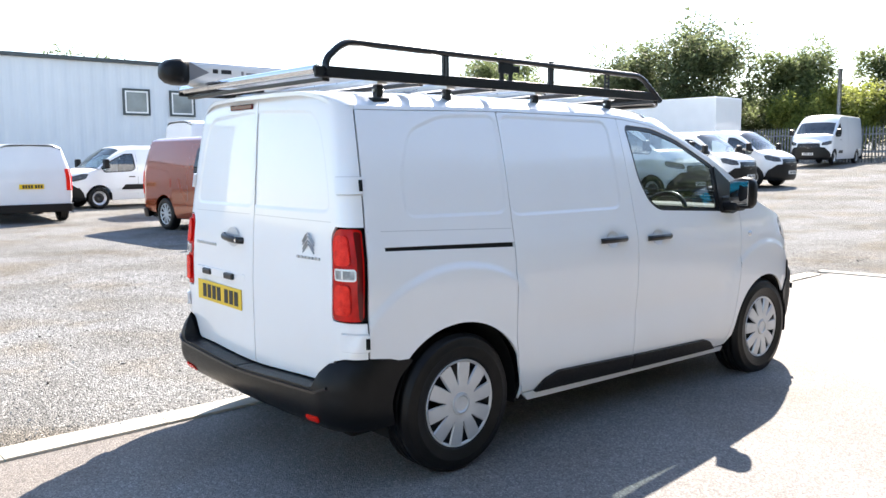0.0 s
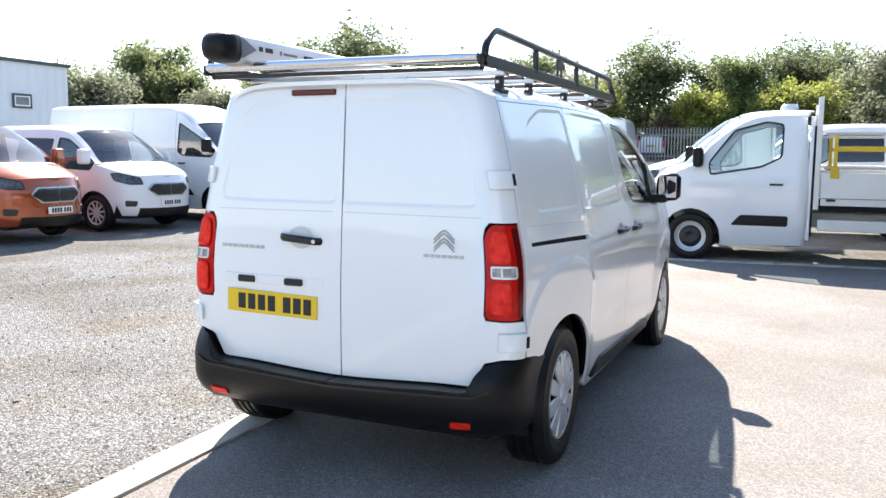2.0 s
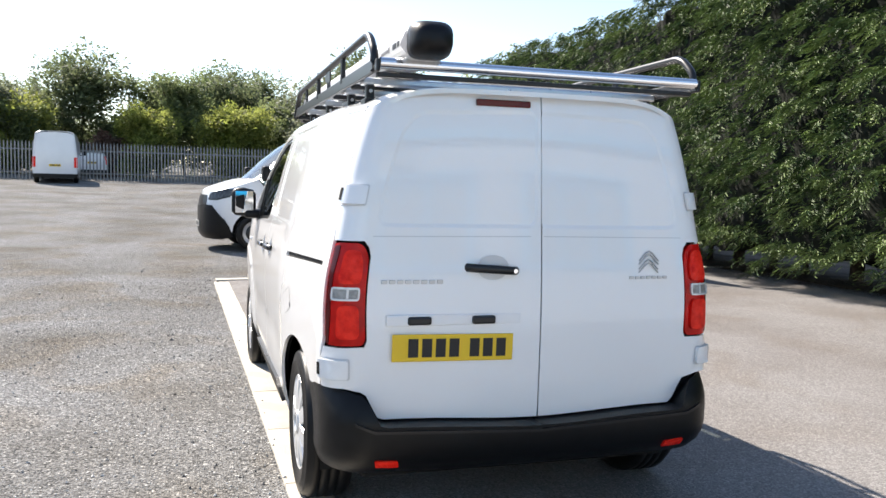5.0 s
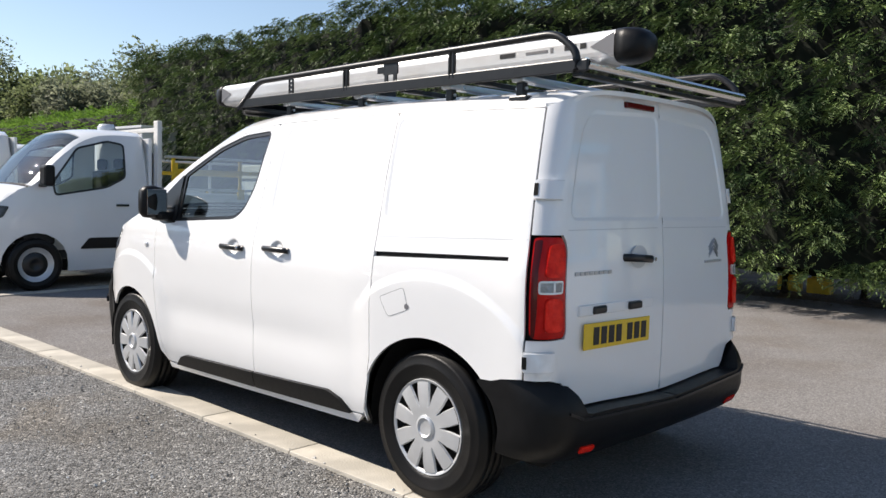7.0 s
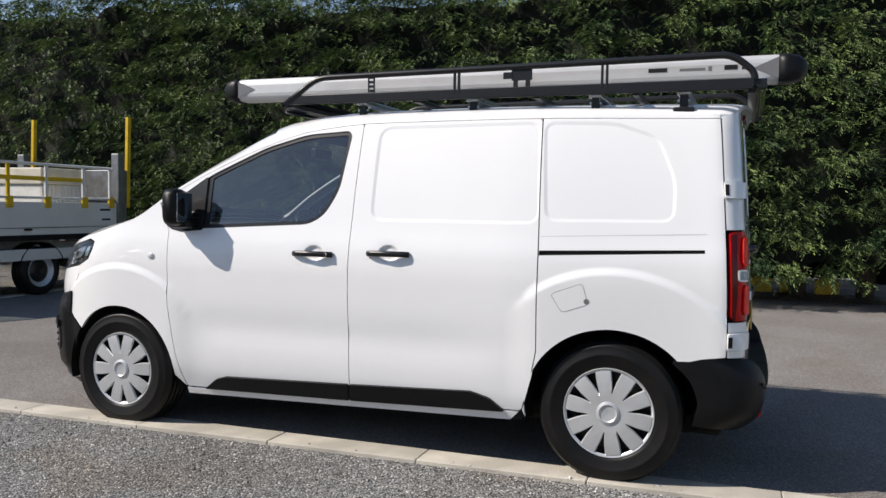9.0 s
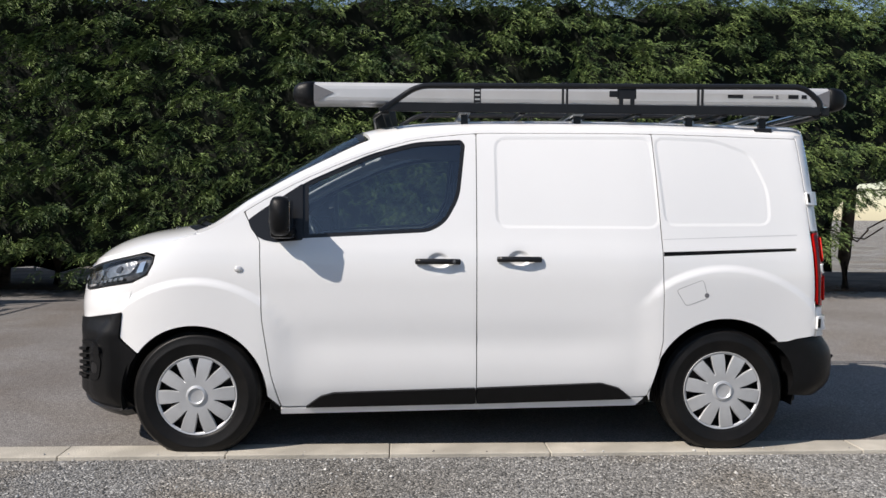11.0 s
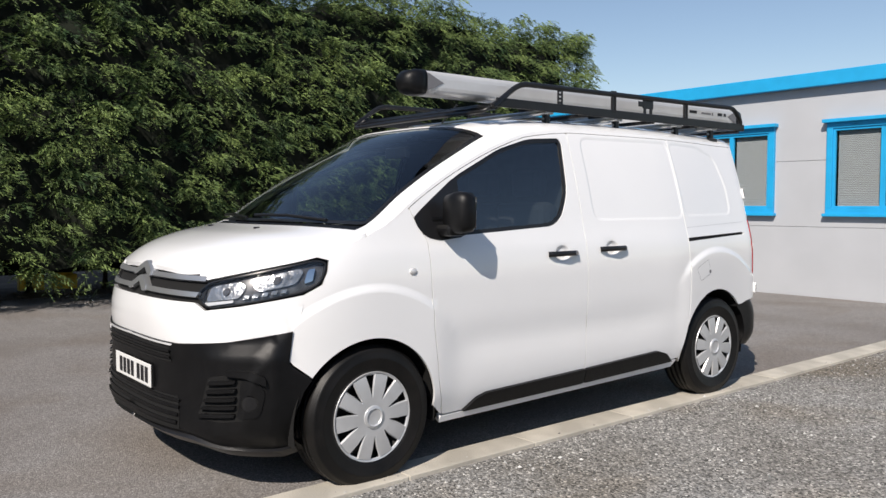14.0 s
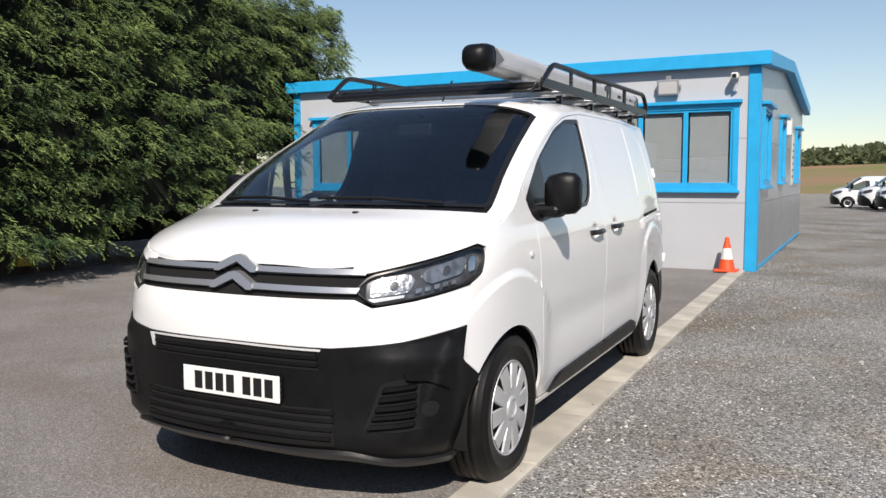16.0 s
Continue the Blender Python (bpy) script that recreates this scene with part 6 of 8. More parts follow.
# ---- rack and tube on the roof ----
def build_rack():
    rack = thing("roof_rack", pose(0, 0, 0), "black steel roof rack with silver cross bars on the van", "roof rack")
    yb = 0.715
    for s in (1, -1):
        y = s * yb
        path = bend([(-0.60, y, 1.905), (-0.60, y, 1.98), (-0.50, y, 2.065), (1.72, y, 2.045), (1.93, y, 1.90)], 0.07)
        part("side_hoop", tube(bmesh.new(), path, 0.0165, 10), M_BLACKTUBE, rack, smooth=True)
        part("side_plate", boxes((-0.6, 1.9, y - 0.008, y + 0.008, 1.90, 1.952), bevel=0.004), M_BLACKTUBE, rack)
        for x in (0.10, 0.88):
            part("stanchion", boxes((x - 0.018, x - 0.006, y - 0.01, y + 0.01, 1.93, 2.075), (x + 0.006, x + 0.018, y - 0.01, y + 0.01, 1.93, 2.075), bevel=0.003), M_BLACKTUBE, rack)
        st = boxes((1.36, 1.366, y - 0.006, y + 0.006, 1.94, 2.05), (1.394, 1.40, y - 0.006, y + 0.006, 1.94, 2.05), bevel=0.001)
        for j in range(4):
            box(st, 1.364, 1.396, y - 0.006, y + 0.006, 1.955 + j * 0.024, 1.968 + j * 0.024)
        part("slotted_plate", st, M_BLACKTUBE, rack)
        # plain cut-out emblem between the hoops
        em = bmesh.new()
        box(em, 0.47, 0.58, y - 0.004, y + 0.004, 1.985, 2.04, bevel=0.003)
        box(em, 0.57, 0.625, y - 0.004, y + 0.004, 1.995, 2.03, bevel=0.003)
        box(em, 0.48, 0.505, y - 0.004, y + 0.004, 1.95, 1.99, bevel=0.002)
        box(em, 0.545, 0.57, y - 0.004, y + 0.004, 1.95, 1.99, bevel=0.002)
        part("emblem", em, M_BLACKTUBE, rack)
        for x in (-0.28, 0.15, 0.80, 1.45):
            f = boxes((x - 0.05, x + 0.05, y * 0.93 - 0.03, y * 0.93 + 0.03, 1.80, 1.83), (x - 0.02, x + 0.02, y * 0.93 - 0.018, y * 0.93 + 0.018, 1.82, 1.905), bevel=0.006)
            fo = part("foot", f, M_BLACKTUBE, rack)
            part("bolt", tube(bmesh.new(), [(x - 0.03, y * 0.93, 1.862), (x + 0.03, y * 0.93, 1.862)], 0.008, 6), M_ALU, fo)
    for x in (-0.28, 0.15, 0.80, 1.45):
        part("cross_bar", boxes((x - 0.032, x + 0.032, -yb + 0.012, yb - 0.012, 1.887, 1.918), bevel=0.008), M_ALU, rack, "silver aluminium cross bar")
    for x in (-0.05, 0.45, 1.12):
        part("slat", boxes((x - 0.018, x + 0.018, -yb + 0.012, yb - 0.012, 1.892, 1.915), bevel=0.005), M_BLACKTUBE, rack)
    bm = bmesh.new()
    lathe(bm, [(0.0, -0.70), (0.022, -0.70), (0.022, 0.70), (0.0, 0.70)], 20, Matrix.Translation((-0.635, 0, 1.935)))
    part("rear_roller", bm, M_CHROME, rack, "polished steel loading roller", smooth=False)
    part("rear_bar", boxes((-0.61, -0.57, -yb + 0.012, yb - 0.012, 1.885, 1.905), bevel=0.005), M_BLACKTUBE, rack)
    for s in (1, -1):
        part("roller_arm", boxes((-0.655, -0.58, s * 0.71 - 0.008, s * 0.71 + 0.008, 1.9, 1.95), bevel=0.006), M_BLACKTUBE, rack)
    # wind deflector at the front
    bm = bmesh.new()
    g = []
    for i in range(9):
        t = i / 8
        y = -0.66 + 1.32 * t
        bow = 0.05 * (1 - (2 * t - 1) ** 2)
        g.append([bm.verts.new((1.85, y, 1.935)), bm.verts.new((1.90 + bow * 0.3, y, 1.905)), bm.verts.new((1.965 + bow * 0.4, y, 1.872))])
    for a, b in zip(g, g[1:]):
        for j in (0, 1):
            bm.faces.new((a[j], b[j], b[j + 1], a[j + 1]))
    bmesh.ops.solidify(bm, geom=bm.faces[:], thickness=0.004)
    part("wind_deflector", bm, M_BLACKTUBE, rack, "black wind deflector")
    part("front_hoop", tube(bmesh.new(), bend([(1.87, -0.69, 1.93), (1.965, -0.68, 1.872), (1.985, 0, 1.872), (1.965, 0.68, 1.872), (1.87, 0.69, 1.93)], 0.05), 0.011, 8), M_BLACKTUBE, rack, smooth=True)
    part("front_bar", boxes((1.88, 1.92, -yb + 0.012, yb - 0.012, 1.885, 1.91), bevel=0.005), M_BLACKTUBE, rack)


def build_pipe_tube():
    tb = thing("pipe_tube", pose(0, 0.53, 2.015), "silver aluminium pipe carrier tube with black caps on the rack", "pipe carrier")

    def section(x, hy, hz, r):
        out = []
        for t in range(24):
            a = 2 * math.pi * (t + 0.5) / 24
            c, s = math.cos(a), math.sin(a)
            out.append(Vector((x, hy * abs(c) ** r * (1 if c > 0 else -1), hz * abs(s) ** r * (1 if s > 0 else -1))))
        return out

    def loft(rows):
        bm = bmesh.new()
        rings = [[bm.verts.new(p) for p in row] for row in rows]
        for a, b in zip(rings, rings[1:]):
            for k in range(24):
                bm.faces.new((a[k], a[(k + 1) % 24], b[(k + 1) % 24], b[k]))
        bm.faces.new(rings[0]); bm.faces.new(rings[-1])
        bmesh.ops.recalc_face_normals(bm, faces=bm.faces)
        return bm
    bod = part("tube_body", loft([section(-0.72, 0.08, 0.067, 0.5), section(2.33, 0.08, 0.067, 0.5)]), M_TUBE, tb, smooth=False)
    for s, x0 in ((-1, -0.72), (1, 2.33)):
        rows = [section(x0 - s * 0.015, 0.083, 0.07, 0.5), section(x0 + s * 0.03, 0.083, 0.07, 0.55), section(x0 + s * 0.075, 0.074, 0.062, 0.65), section(x0 + s * 0.105, 0.052, 0.042, 0.8), section(x0 + s * 0.115, 0.02, 0.016, 1)]
        cap = part("end_cap", loft(rows), M_PLASTIC, tb, "rounded black plastic end cap", smooth=True)
        for y in (1, -1):
            bm = bmesh.new()
            vs = [bm.verts.new((x0 - s * 0.014, y * 0.0835, z)) for z in (-0.05, 0.05)] + [bm.verts.new((x0 - s * 0.13, y * 0.0822, 0.0))]
            bm.faces.new(vs)
            part("cap_tongue", bm, M_GREYINK, cap)
    # plain bars where the maker's marks stand
    for y in (1, -1):
        bm = boxes((-0.19, -0.10, y * 0.0805 - 0.0008, y * 0.0805 + 0.0008, -0.002, 0.018), bevel=0.0)
        part("mark", bm, M_INK, bod)
        bm = boxes((-0.40, -0.385, y * 0.0805 - 0.0008, y * 0.0805 + 0.0008, -0.004, 0.018), (-0.37, -0.25, y * 0.0805 - 0.0008, y * 0.0805 + 0.0008, 0.0, 0.012))
        part("mark", bm, M_GREYINK, bod)
        bm = boxes((-0.52, -0.46, y * 0.0805 - 0.0008, y * 0.0805 + 0.0008, -0.002, 0.02), (-0.57, -0.54, y * 0.0805 - 0.0008, y * 0.0805 + 0.0008, -0.002, 0.02))
        part("mark", bm, M_INK, bod)
    for x in (-0.28, 0.8, 1.45):
        part("clamp", boxes((x - 0.02, x + 0.02, -0.085, 0.085, -0.098, -0.066), bevel=0.004), M_BLACKTUBE, tb)


build_rack()
build_pipe_tube()


# ---- other vehicles ----
M_BEDGREY = mat("bed_aluminium", (0.72, 0.71, 0.68), 0.5, metal=0.1, vary=0.07, scale=3)
M_GALV = mat("galvanised_steel", (0.25, 0.26, 0.27), 0.5, metal=0.7, vary=0.3, scale=8)
M_FLEET = mat("fleet_white", (0.74, 0.75, 0.76), 0.3, coat=0.8, vary=0.04, scale=2)
M_CREAM = mat("cream_paint", (0.62, 0.58, 0.47), 0.6, vary=0.15, scale=5)
M_BEACON = mat("amber_beacon", (0.6, 0.2, 0.02), 0.2, coat=0.5)


def plain_van(at, label, paint, wb=2.93, fo=0.95, ro=0.95, H=1.97, W=0.97, back=None, xh=None, zc=1.28, bonnet=0.75, zn=0.98, dark_bumper=True, crew=False, wheel_style="steel", radius=0.34, group="parked vans", name="parked_van", category="van", cab_only=False, rear_lights=True, door_back=None):
    """A parked van: side panels, roof, glass, bumpers, lights, grille, mirrors, plates, wheels."""
    van = thing(name, at, label, category, group)
    xn = wb + fo
    tail = -ro if back is None else back
    xc = xn - bonnet - 0.12          # foot of the screen at the pillars
    xh = xh if xh is not None else xc - (H - zc) * 1.12
    top_w = 0.80 if H < 2.2 else 0.86
    width = [(0.15, W * 0.92), (0.3, W * 0.96), (0.6, W), (1.0, W), (zc, W * 0.97), (H - 0.12, W * top_w), (H, W * (top_w - 0.06))]
    n0 = xn - 0.95
    sho = [(tail - 0.2, H - 0.1), (xh - 0.6, H - 0.1), (xh - 0.25, H - 0.12), (xh, H - 0.2), ((xh + xc) / 2, (H - 0.2 + zc) / 2 + 0.03), (xc, zc - 0.03), (xc + 0.2, zc - 0.1), (xn - 0.3, zn + 0.06), (xn - 0.1, zn + 0.02), (xn + 0.6, zn)]
    cro = [(tail - 0.2, tail - 0.1, H - 0.015), (xh - 0.6, xh - 0.55, H), (xh - 0.25, xh - 0.15, H - 0.015), (xh, xh + 0.12, H - 0.07), ((xh + xc) / 2, (xh + xc) / 2 + 0.17, (H - 0.07 + zc) / 2 + 0.03), (xc, xc + 0.2, zc), (xc + 0.2, xc + 0.36, zc - 0.04), (xn - 0.3, xn - 0.18, zn + 0.09), (xn - 0.1, xn - 0.08, zn + 0.03), (xn + 0.6, xn - 0.06, zn)]
    S = Shape(width, [(0.2, tail + 0.02), (1.0, tail), (H, tail + 0.07)], [(0.2, xn - 0.1), (0.35, xn), (0.8, xn), (zn, xn - 0.07), (zn + 0.2, xn - 0.15)], sho, cro, corner=0.1, nose_from=n0, rear_ref=tail, front_ref=xn, narrow=0.98)
    nose, end = S.a_nose, S.a_tail
    xb = xc - 1.15 if door_back is None else door_back     # door pillar
    hr = radius + 0.075
    sh = S.shoulder
    win = rounded([(xc - 0.02, zc + 0.0), (xc - 0.35, sh(xc - 0.35) - 0.06), (xb + 0.35, min(H - 0.24, sh(xb + 0.35) - 0.08)) , (xb + 0.08, min(H - 0.24, sh(xb) - 0.08)) , (xb + 0.05, zc - 0.05), (xb + 0.2, zc - 0.13), (xc - 0.15, zc - 0.16)], 0.05, 3)
    if H > 2.2:
        win = rounded([(xc - 0.02, zc + 0.0), (xc - 0.42, min(sh(xc - 0.42) - 0.06, zc + 0.58)), (xb + 0.08, zc + 0.6), (xb + 0.05, zc - 0.05), (xb + 0.2, zc - 0.13), (xc - 0.15, zc - 0.16)], 0.06, 3)
    if door_back is not None:
        win = rounded([(xc - 0.27, zc + 0.02), (xc - 0.62, zc + 0.5), (xb + 0.35, zc + 0.62), (xb + 0.08, zc + 0.58), (xb + 0.11, zc + 0.1), (xb + 0.4, zc - 0.05), (xc - 0.3, zc - 0.17)], 0.06, 3)
    for right in (False, True):
        k = dict(right=right)
        s = -1 if right else 1
        arcs = arc(wb, radius, hr, 0, 180, 10)
        rear = arc(0, radius, hr, 0, 180, 10)
        low = 0.27
        out = [(tail + 0.0, 0.42 if not cab_only else low)] + ([] if cab_only else [(-hr, 0.36)] + rear[::-1]) + [(max(hr + 0.05, tail), low), (wb - hr, low - 0.03)] + arcs[::-1]
        out += [(wb + hr + 0.08, 0.5), (wb + hr + 0.16, 0.62 if dark_bumper else 0.3), (nose, 0.6 if dark_bumper else 0.28), (nose, zn - 0.01)]
        tops = [(nose + (tail - nose) * j / 30, sh(nose + (tail - nose) * j / 30)) for j in range(1, 31)]
        tops = [(a, z) for a, z in tops if a > tail + 0.05]
        body = skin("side_panel", S, out + tops + [(tail + 0.0, H - 0.1)], paint, van, holes=[win], step=0.14, rim=0.02, **k)
        skin("side_window", S, win, M_FLEETGLASS, body, -0.008, step=0.15, rim=0, **k)
        skin("window_seal", S, win, M_TRIM, body, 0.002, holes=[shrink(win, 0.028)], step=0.15, rim=0.004, **k)
        if crew:
            w2 = rounded([(xb - 0.08, zc - 0.1), (xb - 0.05, H - 0.27), (xb - 1.0, H - 0.25), (xb - 1.02, zc - 0.08)], 0.05, 3)
            skin("rear_side_window", S, w2, M_DARKGLASS, body, 0.004, step=0.15, rim=0.006, **k)
        for x in ([xb, xb - 1.25] if not cab_only else [xb]):
            if x > tail + 0.3:
                skin("door_line", S, [(x - 0.004, 0.4), (x + 0.004, 0.4), (x + 0.004, H - 0.2), (x - 0.004, H - 0.2)], M_GREYINK, body, 0.0015, step=0.3, rim=0, **k)
        skin("door_handle", S, [(xb + 0.1, zc - 0.30), (xb + 0.1, zc - 0.27), (xb + 0.28, zc - 0.27), (xb + 0.28, zc - 0.30)], M_TRIM, body, 0.02, step=0.1, rim=0.02, **k)
        mould_end = xb - 0.2 if not cab_only else tail + 0.26
        skin("side_moulding", S, rounded([(mould_end, 0.54), (mould_end, 0.69), (xc - 0.75, 0.69), (xc - 0.62, 0.54)], 0.03, 2), M_PLASTIC, body, 0.012, step=0.2, rim=0.012, **k)
        if dark_bumper:
            bp = [(wb + hr + 0.01, low), (wb + hr + 0.05, 0.46), (wb + hr + 0.12, 0.56), (nose - 0.75, zn - 0.25), (nose - 0.45, zn - 0.24), (nose, zn - 0.29), (nose, 0.24), (wb + hr + 0.3, 0.22)]
            skin("front_bumper", S, bp, M_PLASTIC, van, 0.012, step=0.1, rim=0.06, **k)
        else:
            skin("lower_intake", S, [(nose - 0.75, 0.3), (nose - 0.7, 0.44), (nose, 0.43), (nose, 0.27)], M_PLASTIC, van, 0.008, step=0.12, rim=0.01, **k)
            fg = rounded([(nose - 0.95, 0.47), (nose - 0.95, 0.58), (nose - 0.72, 0.57), (nose - 0.75, 0.47)], 0.03, 3)
            skin("fog_recess", S, fg, M_TRIM, van, 0.006, step=0.1, rim=0.008, **k)
        hd = rounded([(nose - 0.62, zn - 0.02), (nose - 1.0, zn + 0.07), (nose - 1.17, zn + 0.06), (nose - 1.12, zn - 0.08), (nose - 0.85, zn - 0.15), (nose - 0.6, zn - 0.15)], 0.03, 3)
        hl = skin("headlight", S, hd, M_LENSGREY, van, 0.008, step=0.08, rim=0.012, **k)
        skin("surround", S, hd, M_TRIM, hl, 0.011, holes=[shrink(hd, 0.02)], step=0.12, rim=0.006, **k)
        if dark_bumper:
            gz0, gz1, gr_out = zn - 0.28, zn - 0.05, rounded([(nose - 0.56, zn - 0.27), (nose - 0.52, zn - 0.06), (nose, zn - 0.05), (nose, zn - 0.28)], 0.02, 2)
        else:
            gz0, gz1, gr_out = zn - 0.37, zn - 0.12, rounded([(nose - 0.54, zn - 0.22), (nose - 0.42, zn - 0.12), (nose, zn - 0.12), (nose, zn - 0.37), (nose - 0.36, zn - 0.37)], 0.03, 3)
        gl = skin("grille", S, gr_out, M_TRIM, van, 0.008, step=0.1, rim=0.01, **k)
        if not dark_bumper:
            skin("grille_frame", S, gr_out, M_SATIN, gl, 0.016, holes=[[(u if u > nose - 0.02 else u + 0.025, w + (0.02 if w < zn - 0.25 else -0.02)) for u, w in gr_out]], step=0.1, rim=0.012, **k)
        for j in range(4):
            z = gz0 + 0.035 + (gz1 - gz0 - 0.05) * j / 3.4
            skin("grille_bar", S, [(nose - 0.38, z), (nose - 0.38, z + 0.014), (nose, z + 0.014), (nose, z)], M_GREYINK if not dark_bumper else M_SILVER, gl, 0.006, step=0.2, rim=0.01, **k)
        mz = zc - 0.02
        mr = new("door_mirror")
        mr.parent = van
        part("housing", boxes((xc - 0.22, xc - 0.08, s * (W + 0.02) if s > 0 else -W - 0.24, W + 0.24 if s > 0 else -W - 0.02, mz - 0.02, mz + 0.26), bevel=0.04), M_PLASTIC if dark_bumper else paint, mr)
        part("arm", boxes((xc - 0.18, xc - 0.1, s * (W - 0.05) if s > 0 else -W - 0.05, W + 0.05 if s > 0 else -W + 0.05, mz - 0.03, mz + 0.01), bevel=0.01), M_PLASTIC, mr)
        wheel(van, pose(wb, s * (W - 0.13), radius, 0, 20 * wb, 0), s, radius, 0.21, wheel_style)
        if not cab_only:
            wheel(van, pose(0, s * (W - 0.13), radius, 0, 7, 0), s, radius, 0.21, wheel_style)
            rp = [(end, 0.42), (end, H - 0.06), (S.a_rear(0.6), H - 0.08), (tail + 0.02, H - 0.16), (tail + 0.02, 0.42)]
            skin("rear_door", S, rp, paint, van, step=0.15, rim=0.02, **k)
            skin("rear_bumper", S, [(end, 0.26), (end, 0.44), (tail + 0.25, 0.44), (tail + 0.25, 0.26)], M_PLASTIC, van, 0.05, step=0.12, rim=0.06, **k)
            if rear_lights:
                skin("tail_light", S, rounded([(tail + 0.06, 0.75), (tail + 0.06, 1.25), (tail - 0.11, 1.25), (tail - 0.11, 0.75)], 0.02, 2), M_RED, van, 0.01, step=0.1, rim=0.012, **k)
    rf = [(tail - 0.1, -1), (xh - 0.6, -1), (xh - 0.2, -1), (xh, -1), (xh, -0.5), (xh, 0), (xh, 0.5), (xh, 1), (xh - 0.2, 1), (xh - 0.6, 1), (tail - 0.1, 1), (tail - 0.1, 0)]
    skin("roof_panel", S, rf, paint, van, step=0.16, rim=0.02, roof=True)
    xs = xh if H < 2.4 else xh + (xc - xh) * 0.4
    if xs > xh:
        skin("roof_front", S, [(xh, -0.9), (xs, -0.9), (xs, 0), (xs, 0.9), (xh, 0.9), (xh, 0)], paint, van, step=0.12, rim=0.01, roof=True)
    sc = [(xs + 0.02, -0.9), (xc - 0.02, -0.9), (xc - 0.02, 0), (xc - 0.02, 0.9), (xs + 0.02, 0.9), (xs + 0.02, 0)]
    skin("windscreen", S, sc, M_FLEETGLASS, van, -0.004, step=0.15, rim=0, roof=True)
    for v0, v1 in ((-1, -0.9), (0.9, 1)):
        skin("pillar", S, [(xh, v0), (xc + 0.02, v0), (xc + 0.02, v1), (xh, v1)], paint, van, step=0.09, rim=0.02, roof=True)
    skin("cowl", S, [(xc - 0.02, -0.98), (xc + 0.09, -0.98), (xc + 0.09, 0.98), (xc - 0.02, 0.98)], M_PLASTIC, van, -0.005, step=0.15, rim=0, roof=True)
    skin("bonnet", S, [(xc + 0.08, -0.98), (nose - 0.5, -0.98), (nose - 0.5, 0), (nose - 0.5, 0.98), (xc + 0.08, 0.98), (xc + 0.08, 0)], paint, van, 0.003, step=0.12, rim=0.02, roof=True)
    plate(van, pose(xn + 0.02, 0, 0.5 if dark_bumper else 0.53, 0, 0, -90), M_WHITEPLATE, name="front_plate")
    if not cab_only:
        plate(van, pose(tail - 0.05, 0.0, 0.85, 0, 0, 90), M_YELLOW, name="rear_plate")
    part("underbody", boxes((tail + 0.1, xn - 0.3, -W * 0.8, W * 0.8, 0.24, 0.4), bevel=0.02), M_GAP, van)
    part("bulkhead", boxes((xb - 0.3, xb - 0.27, -W * 0.85, W * 0.85, 0.4, H - 0.25)), M_CABIN, van)
    part("dashboard", boxes((xc - 0.35, xc + 0.05, -W * 0.85, W * 0.85, 0.6, zc - 0.12), bevel=0.03), M_CABIN, van)
    for y in (-0.48, 0.1, 0.5):
        part("seat", boxes((xb - 0.22, xb - 0.06, y - 0.2, y + 0.2, 0.7, zc + 0.22), (xb - 0.2, xb - 0.1, y - 0.12, y + 0.12, zc + 0.23, zc + 0.4), bevel=0.04), M_SEAT, van)
    if cab_only:
        part("cab_back", boxes((tail - 0.02, tail + 0.03, -W * 0.93, W * 0.93, 0.35, H - 0.12), bevel=0.01), paint, van)
    return van


M_FLEETGLASS = glass_mat("fleet_glass", (0.8, 0.9, 0.89), 0.88, 0.15)


def stand(x, y, turn):
    return pose(x, y, rise(x, y), 0, 0, turn)


